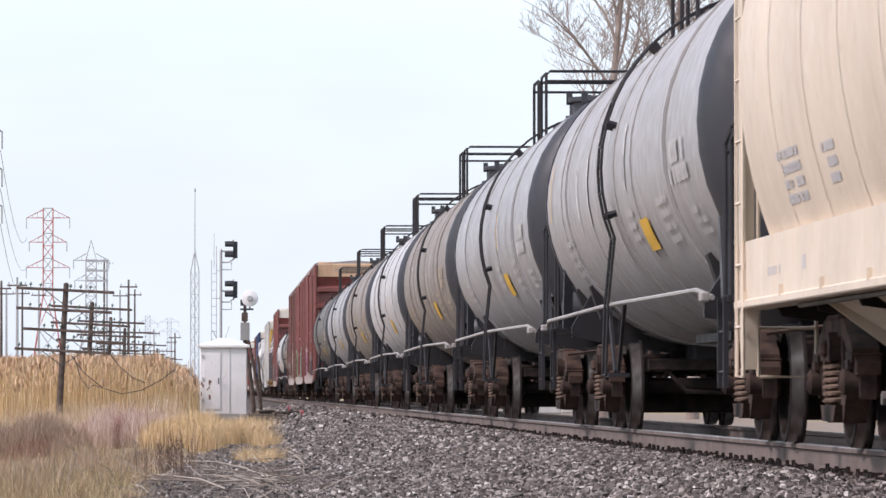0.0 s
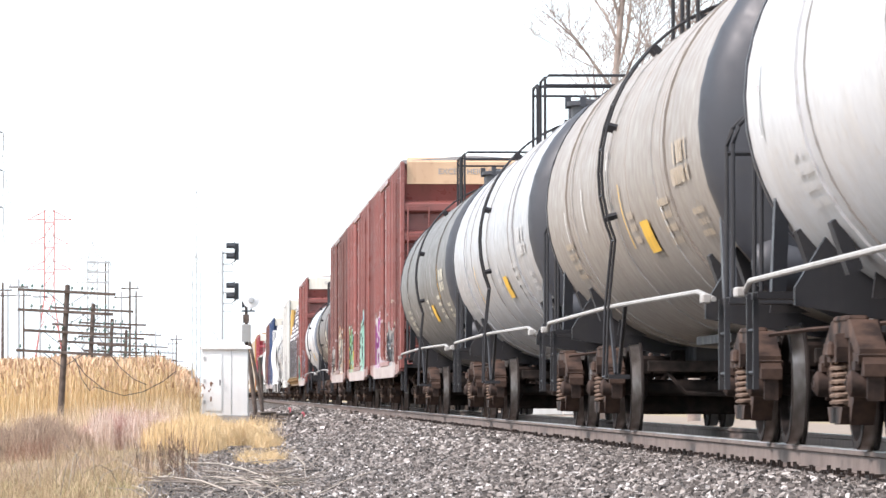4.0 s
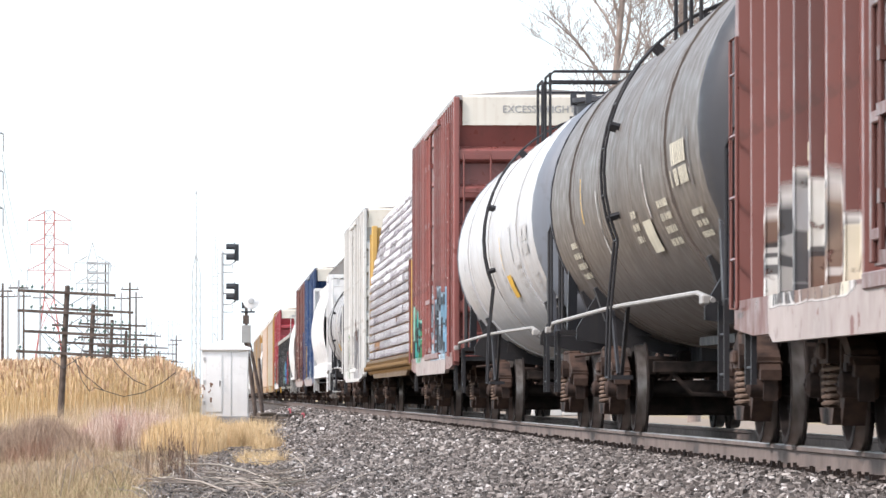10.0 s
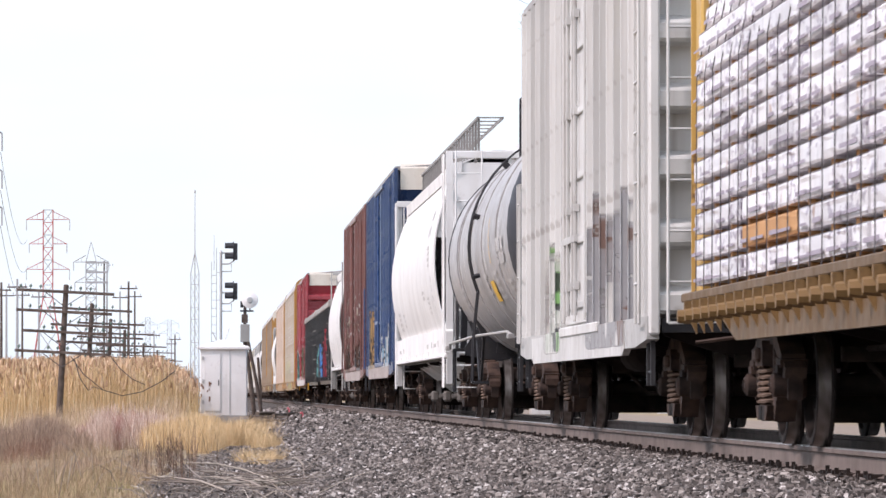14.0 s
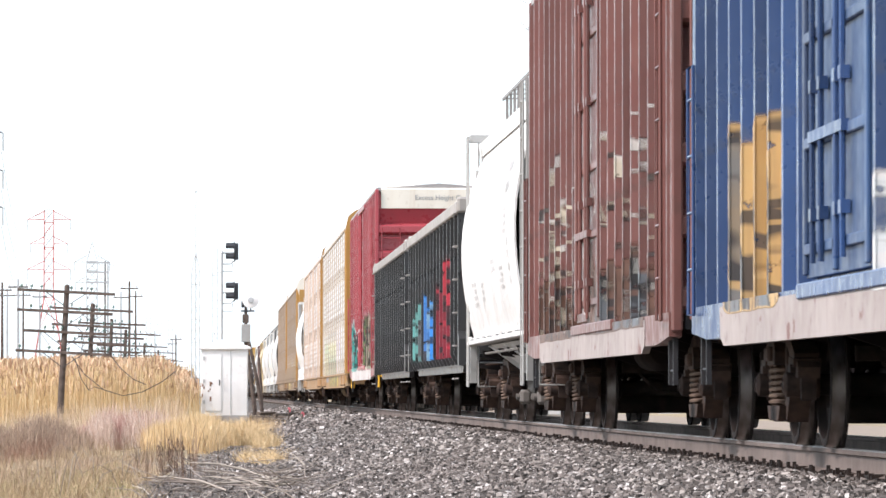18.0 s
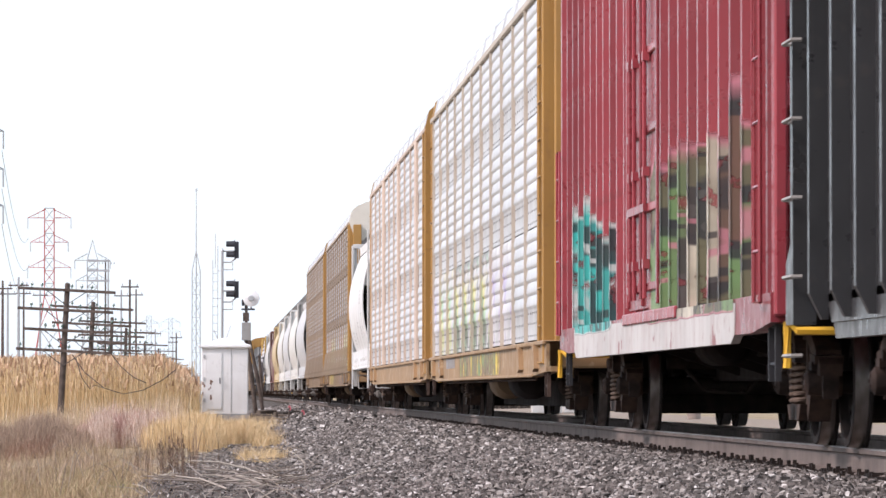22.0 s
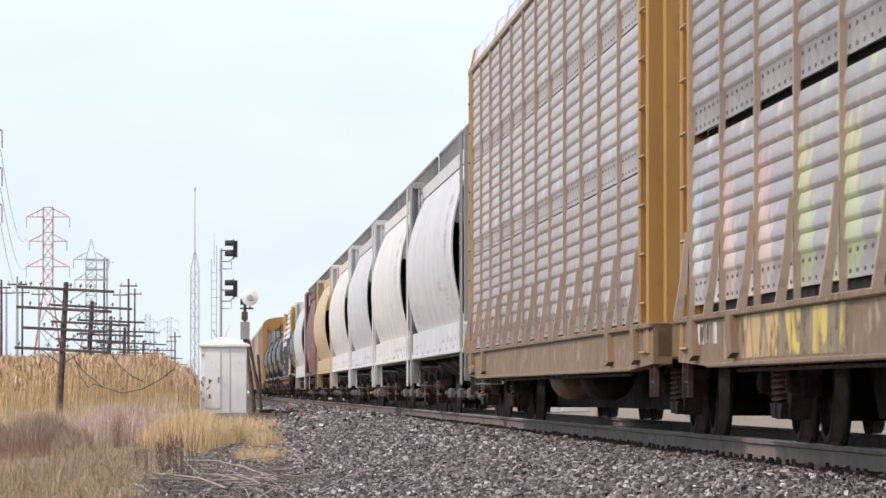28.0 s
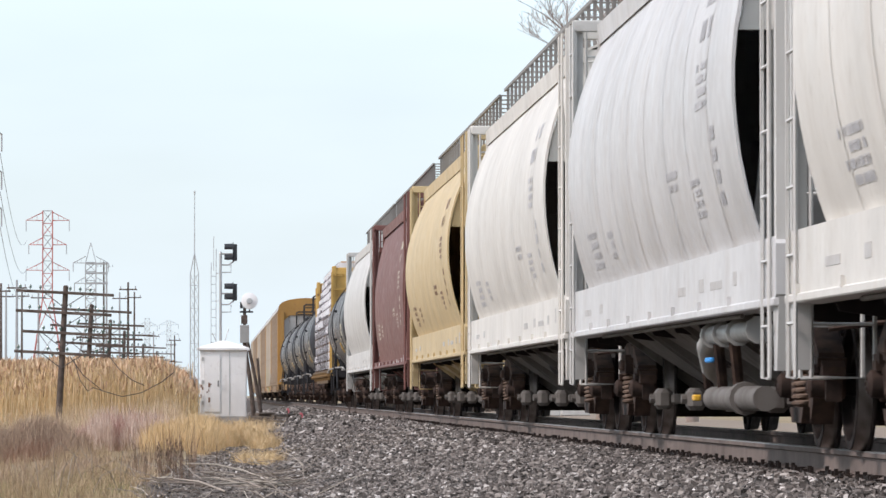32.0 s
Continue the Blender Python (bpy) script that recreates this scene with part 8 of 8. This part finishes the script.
# ---- the train ----
def consist():
    """All the cars, front to back: (car, place of its middle at the start)."""
    R = random.Random
    cars = []
    lab = lambda c: "weathered %s tank car with a dark head and black rails" % c
    tanks = [(TANK_GREY, "grey"), (TANK_PALE, "pale grey"), (TANK_TAN, "tan-grey"), (TANK_WHITE, "off-white"), (TANK_TAN, "brownish-grey"), (TANK_PALE, "blue-grey"), (TANK_DARK, "dark grey")]
    cars.append((hopper_car(HOP_BEIGE, half=9.5, rng=R(31), label="beige covered hopper car with streaked curved sides"), 26.0))
    centers = [46.2, 66.6, 86.8, 107.1, 127.5, 148.3, 169.3]
    halves = [9.2, 9.3, 9.2, 9.2, 9.3, 9.7, 10.0]
    for k, ((mat, word), c) in enumerate(zip(tanks, centers)):
        cars.append((tank_car(mat, halves[k], over=0.95, rng=R(40 + k), placard="yellow" if k != 2 else "yellow", ladder_at=0.0, label=lab(word), seams=(5, 4, 3, 4, 3, 3, 0)[k]), c))
    red = "oxide-red ribbed box car with sprayed paint"
    cars.append((box_car(BOX_RED, 9.0, end_band=END_TAN, rng=R(51), sill=SILL_PALE, label=red + " in purple and grey", text="EXCESS HEIGHT CAR",
                         murals=[letters(1.2, 5.8, 2.35, "magenta purple magenta purple rose white", 1.0, "purple and magenta", halo=C["white"], cell=0.75, outline=C["white"]), letters(-5.8, -1.5, 1.85, "slate grey brown slate", 2.0, "slate-grey"), letters(-6.9, -0.9, 2.75, "cream cream", 3.0, "cream scrawled", z0=1.7, scrawl=True)]), 189.7))
    cars.append((box_car(BOX_RED, 9.05, end_band=END_WHITE, rng=R(52), sill=SILL_PALE, label=red + " in green, yellow and mint", text="EXCESS HEIGHT CAR",
                         murals=[letters(2.6, 8.0, 2.3, "green leaf mint yellow", 4.0, "green and yellow", halo=C["pale_mint"]), letters(-6.6, -1.7, 2.3, "mint pale_mint mint sky", 5.0, "mint-coloured", halo=C["pale_mint"])]), 209.9))
    cars.append((box_car(BOX_BROWN, 8.9, end_band=END_WHITE, rng=R(53), sill=SILL_PALE, label="rusty brown box car with ribbed sides and white sprayed paint", text="EXCESS HEIGHT CAR",
                         murals=[letters(-7.9, -1.2, 2.35, "white cream slate white", 6.0, "white and grey", halo=C["orange"]), letters(1.8, 7.8, 1.9, "cream brown white brown grey", 7.0, "cream, grey and rusty", cell=0.6)]), 229.7))
    cars.append((tank_car(TANK_BROWN, 8.95, rng=R(61), seams=0, placard="cream", label="dark brown-grey tank car with pale placards"), 249.0))
    cars.append((tank_car(TANK_WHITE, 9.4, rng=R(62), seams=1, head=HEAD_BLUE, label="pale silver-grey tank car with blue-grey heads and black rails"), 269.1))
    cars.append((box_car(BOX_RED, 7.95, end_band=END_WHITE, rng=R(63), sill=SILL_PALE, label=red + " in green and pale blue", text="EXCESS HEIGHT CAR", posts_per_half=9,
                         murals=[letters(3.2, 7.6, 2.05, "green teal mint green", 8.0, "green", halo=C["mint"]), letters(-6.9, 0.2, 2.2, "sky pale_sky slate sky", 9.0, "pale blue", halo=C["pale_sky"])]), 288.4))
    cars.append((lumber_car(13.3, rng=R(64), label="yellow bulkhead flat car stacked with white-wrapped lumber packs"), 310.6))
    cars.append((box_car(BOX_GREY, 8.7, over=1.3, top=5.02, end_band=END_WHITE, rng=R(65), label="light grey box car with ribbed sides and rust marks",
                         murals=[letters(1.6, 4.6, 2.0, "leaf leaf green white", 10.0, "green", z0=0.8), letters(-7.8, -1.6, 2.3, "grey white brown white grey", 11.0, "rusty brown and white", z0=0.8, halo=C["grey"], cell=0.35, outline=C["grey"])]), 335.6))
    cars.append((tank_car(TANK_GREY, 8.3, rng=R(66), label=lab("light grey")), 353.8))
    cars.append((hopper_car(HOP_WHITE, 10.6, rng=R(67), eave=4.05, inset=1.3, label="clean white covered hopper car with curved sides", text=("CAUTION", "NO SIDE", "LADDER"), bays=3), 374.3))
    cars.append((box_car(BOX_BLUE, 8.85, end_band=END_WHITE, rng=R(68), label="dark blue box car with ribbed sides and worn paint", sill=SILL_PALE, door_material=DOOR_BLUE,
                         murals=[letters(2.6, 6.6, 2.45, "tan ochre tan slate", 12.0, "tan", halo=C["tan"]), letters(-7.0, -1.4, 1.75, "pale_sky sky slate white", 13.0, "pale blue and grey")]), 395.3))
    cars.append((box_car(BOX_BROWN, 9.1, end_band=END_WHITE, rng=R(69), sill=SILL_PALE, label="dull brown box car with ribbed sides and patchy paint", text="EXCESS HEIGHT CAR",
                         murals=[letters(1.4, 7.4, 1.7, "brown black brown brown", 14.0, "dark brown", cell=0.5, halo=C["brown"]), letters(-7.6, 0.4, 1.8, "black brown slate brown", 15.0, "dark brown and slate", cell=0.5, halo=C["brown"]), letters(-7.9, 7.6, 3.1, "cream white", 23.0, "cream scrawled", z0=1.1, scrawl=True), letters(-7.9, 7.6, 2.6, "cream white", 24.6, "pale scrawled", z0=1.0, scrawl=True)]), 415.2))
    cars.append((hopper_car(HOP_WHITE, 6.75, rng=R(70), eave=3.95, inset=0.75, rear=0.12, bulge=0.08, sill_z=(1.12, 1.2), bays=2, frame_material=POST_GREY, label="short bright white covered hopper car with grey end posts", marks="faint"), 431.6))
    cars.append((gondola_car(9.6, rng=R(71), label="black ribbed gondola car with red and blue sprayed paint",
                             murals=[letters(3.4, 7.9, 2.0, "gteal black gteal slate", 31.0, "grey-teal", z0=0.9, halo=C["gteal"]), letters(-1.4, 3.2, 2.2, "gblue gblue gblue sky", 32.4, "bright blue", z0=0.9, halo=C["gblue"], cell=1.3), letters(-4.6, -1.0, 2.3, "gdark gred black gdark", 33.0, "dark red", z0=0.9, halo=C["black"]), letters(-7.2, -4.0, 2.6, "gred gred gred gdark", 34.0, "bright red", z0=0.9, halo=C["gred"], cell=1.4)]), 449.4))
    cars.append((gondola_car(9.1, rng=R(72), label="black ribbed high-sided gondola car"), 469.5))
    cars.append((box_car(BOX_CRIMSON, 10.1, top=5.12, end_band=END_WHITE, rng=R(73), sill=SILL_WHITE, posts_per_half=11, label="crimson ribbed box car with teal and olive sprayed paint", text="Excess Height Car",
                         murals=[letters(2.8, 8.6, 2.25, "teal teal dark_teal teal", 16.0, "teal", halo=C["white"]), letters(-9.2, -0.3, 2.5, "olive cream moss brown", 17.0, "olive, cream and green", halo=C["pink"])]), 490.0))
    silver = "auto rack car with %s galvanized panels and mustard-yellow corners"
    r1 = auto_rack(GALV, RACK_POST, 14.5, rng=R(80), label=silver % "bright", tints=[GALV, GALV_SPRAY[4], GALV_SPRAY[3], GALV_SPRAY[3], GALV_SPRAY[5], GALV_SPRAY[4]], sill_paint=[(-6.0, 5.0, "yellow moss tan olive", 25.0, "faded yellow and green")])
    bars(r1, -1.575, word_rows(7.6, 0.76, 2.6, 1, 0.17, R(5)), "grey")
    bars(r1, -1.575, word_rows(11.4, 0.80, 0.5, 2, 0.06, R(6)), "grey")
    cars.append((r1, 516.2))
    cars.append((auto_rack(GALV, RACK_PINK, 15.25, rng=R(81), bays=10, broad=(1, 4, 7), label=silver % "pale"), 547.7))
    cars.append((hopper_car(HOP_WHITE, 7.0, rng=R(82), eave=4.1, inset=1.2, bays=2, label="white two-bay covered hopper car with curved sides", frame_material=HOP_GREY), 572.3))
    r3 = auto_rack(GALV_OLD, RACK_BROWN, 13.75, slots=True, braces=True, rng=R(83), arch=END_WHITE, label="auto rack car with dull slotted panels and pastel sprayed paint",
                   tints=GALV_SPRAY[:3], sill_paint=[(3.0, 10.6, "yellow black olive yellow tan", 21.0, "yellow, olive and black"), (-12.0, -2.0, "brown black tan", 22.0, "dark brown and tan")])
    bars(r3, -1.575, word_rows(11.6, 0.74, 1.7, 1, 0.16, R(7)), "white")
    cars.append((r3, 594.0))
    r4 = auto_rack(GALV_MID, RACK_BROWN, 14.9, bays=12, braces=True, rng=R(84), label=silver % "dull", tints=[GALV_RUSTY])
    cars.append((r4, 624.9))
    cars.append((hopper_car(HOP_DUSTY, 9.6, rng=R(85), eave=4.05, frame_material=END_GREY, label="dusty white covered hopper car with curved sides", chutes=HOP_GREY, bays=4, inset=1.1), 651.8))
    cars.append((hopper_car(HOP_PALE, 9.75, rng=R(86), frame_material=HOP_GREY, label="cream-white covered hopper car with a pale side sill", chutes=HOP_PALE), 672.2))
    cars.append((hopper_car(HOP_DUSTY, 9.4, rng=R(87), frame_material=HOP_GREY, label="pale grey covered hopper car with curved sides", chutes=HOP_GREY, piping=True), 692.0))
    cars.append((hopper_car(HOP_PALE, 9.8, rng=R(88), label="off-white covered hopper car with long streaks", chutes=HOP_PALE), 712.0))
    cars.append((hopper_car(HOP_TAN, 9.8, rng=R(89), label="tan covered hopper car with bulging sides", bulge=0.16, marks="brown", inset=1.8), 732.8))
    cars.append((hopper_car(HOP_MAROON, 9.6, rng=R(90), label="maroon covered hopper car with straight ribbed sides", flat=False, bulge=0.0, marks="cream", sill_z=(1.0, 1.12)), 754.4))
    cars.append((hopper_car(HOP_GREY, 10.4, rng=R(91), label="light grey covered hopper car with curved sides"), 775.4))
    cars.append((tank_car(TANK_BLACK, 8.9, rng=R(92), label="black tank car with grey dust"), 797.0))
    cars.append((lumber_car(11.6, rng=R(93), rows=12, cols=5, label="bulkhead flat car with white-wrapped lumber behind yellow bulkheads"), 819.3))
    black = cars[-2][0]
    for k in range(4):
        cars.append((copy_thing(black, pose(0, 0, 0)), 842.0 + 20.4 * k))
    for k in range(6):
        cars.append((copy_thing((r4, r1)[k % 2], pose(0, 0, 0)), 934.0 + 29.6 * k))
    uncoupling_lever(r1, 14.5)
    for ob, place in cars:
        if place == 490.0:
            uncoupling_lever(ob, 10.1)
        ob.matrix_basis = pose(TRACK_X, place, 0)
    return cars


CARS = consist()


# ---- all that moves ----
def motions():
    for ob, place in CARS:
        walk(ob, [(0, pose(TRACK_X, place, 0)), (32, pose(TRACK_X, place - SPEED * 32.0, 0))])
    # the wheels roll on the rails; the leading and trailing wheelsets of all trucks turn alike
    turn = math.degrees(SPEED / 0.458) / FPS
    lead = {}
    for ob in [o for o in scene.objects if o.name.startswith("wheelset")]:
        sy = round(ob.location.y, 2)
        if sy not in lead:
            walk(ob, [(k / FPS, pose(0, sy, WHEEL_R, turn * k)) for k in range(32 * FPS + 1)])
            lead[sy] = ob.animation_data
        else:
            ob.rotation_mode = "QUATERNION"
            keys = ob.animation_data_create()
            keys.action = lead[sy].action
            keys.action_slot = lead[sy].action_slot


motions()
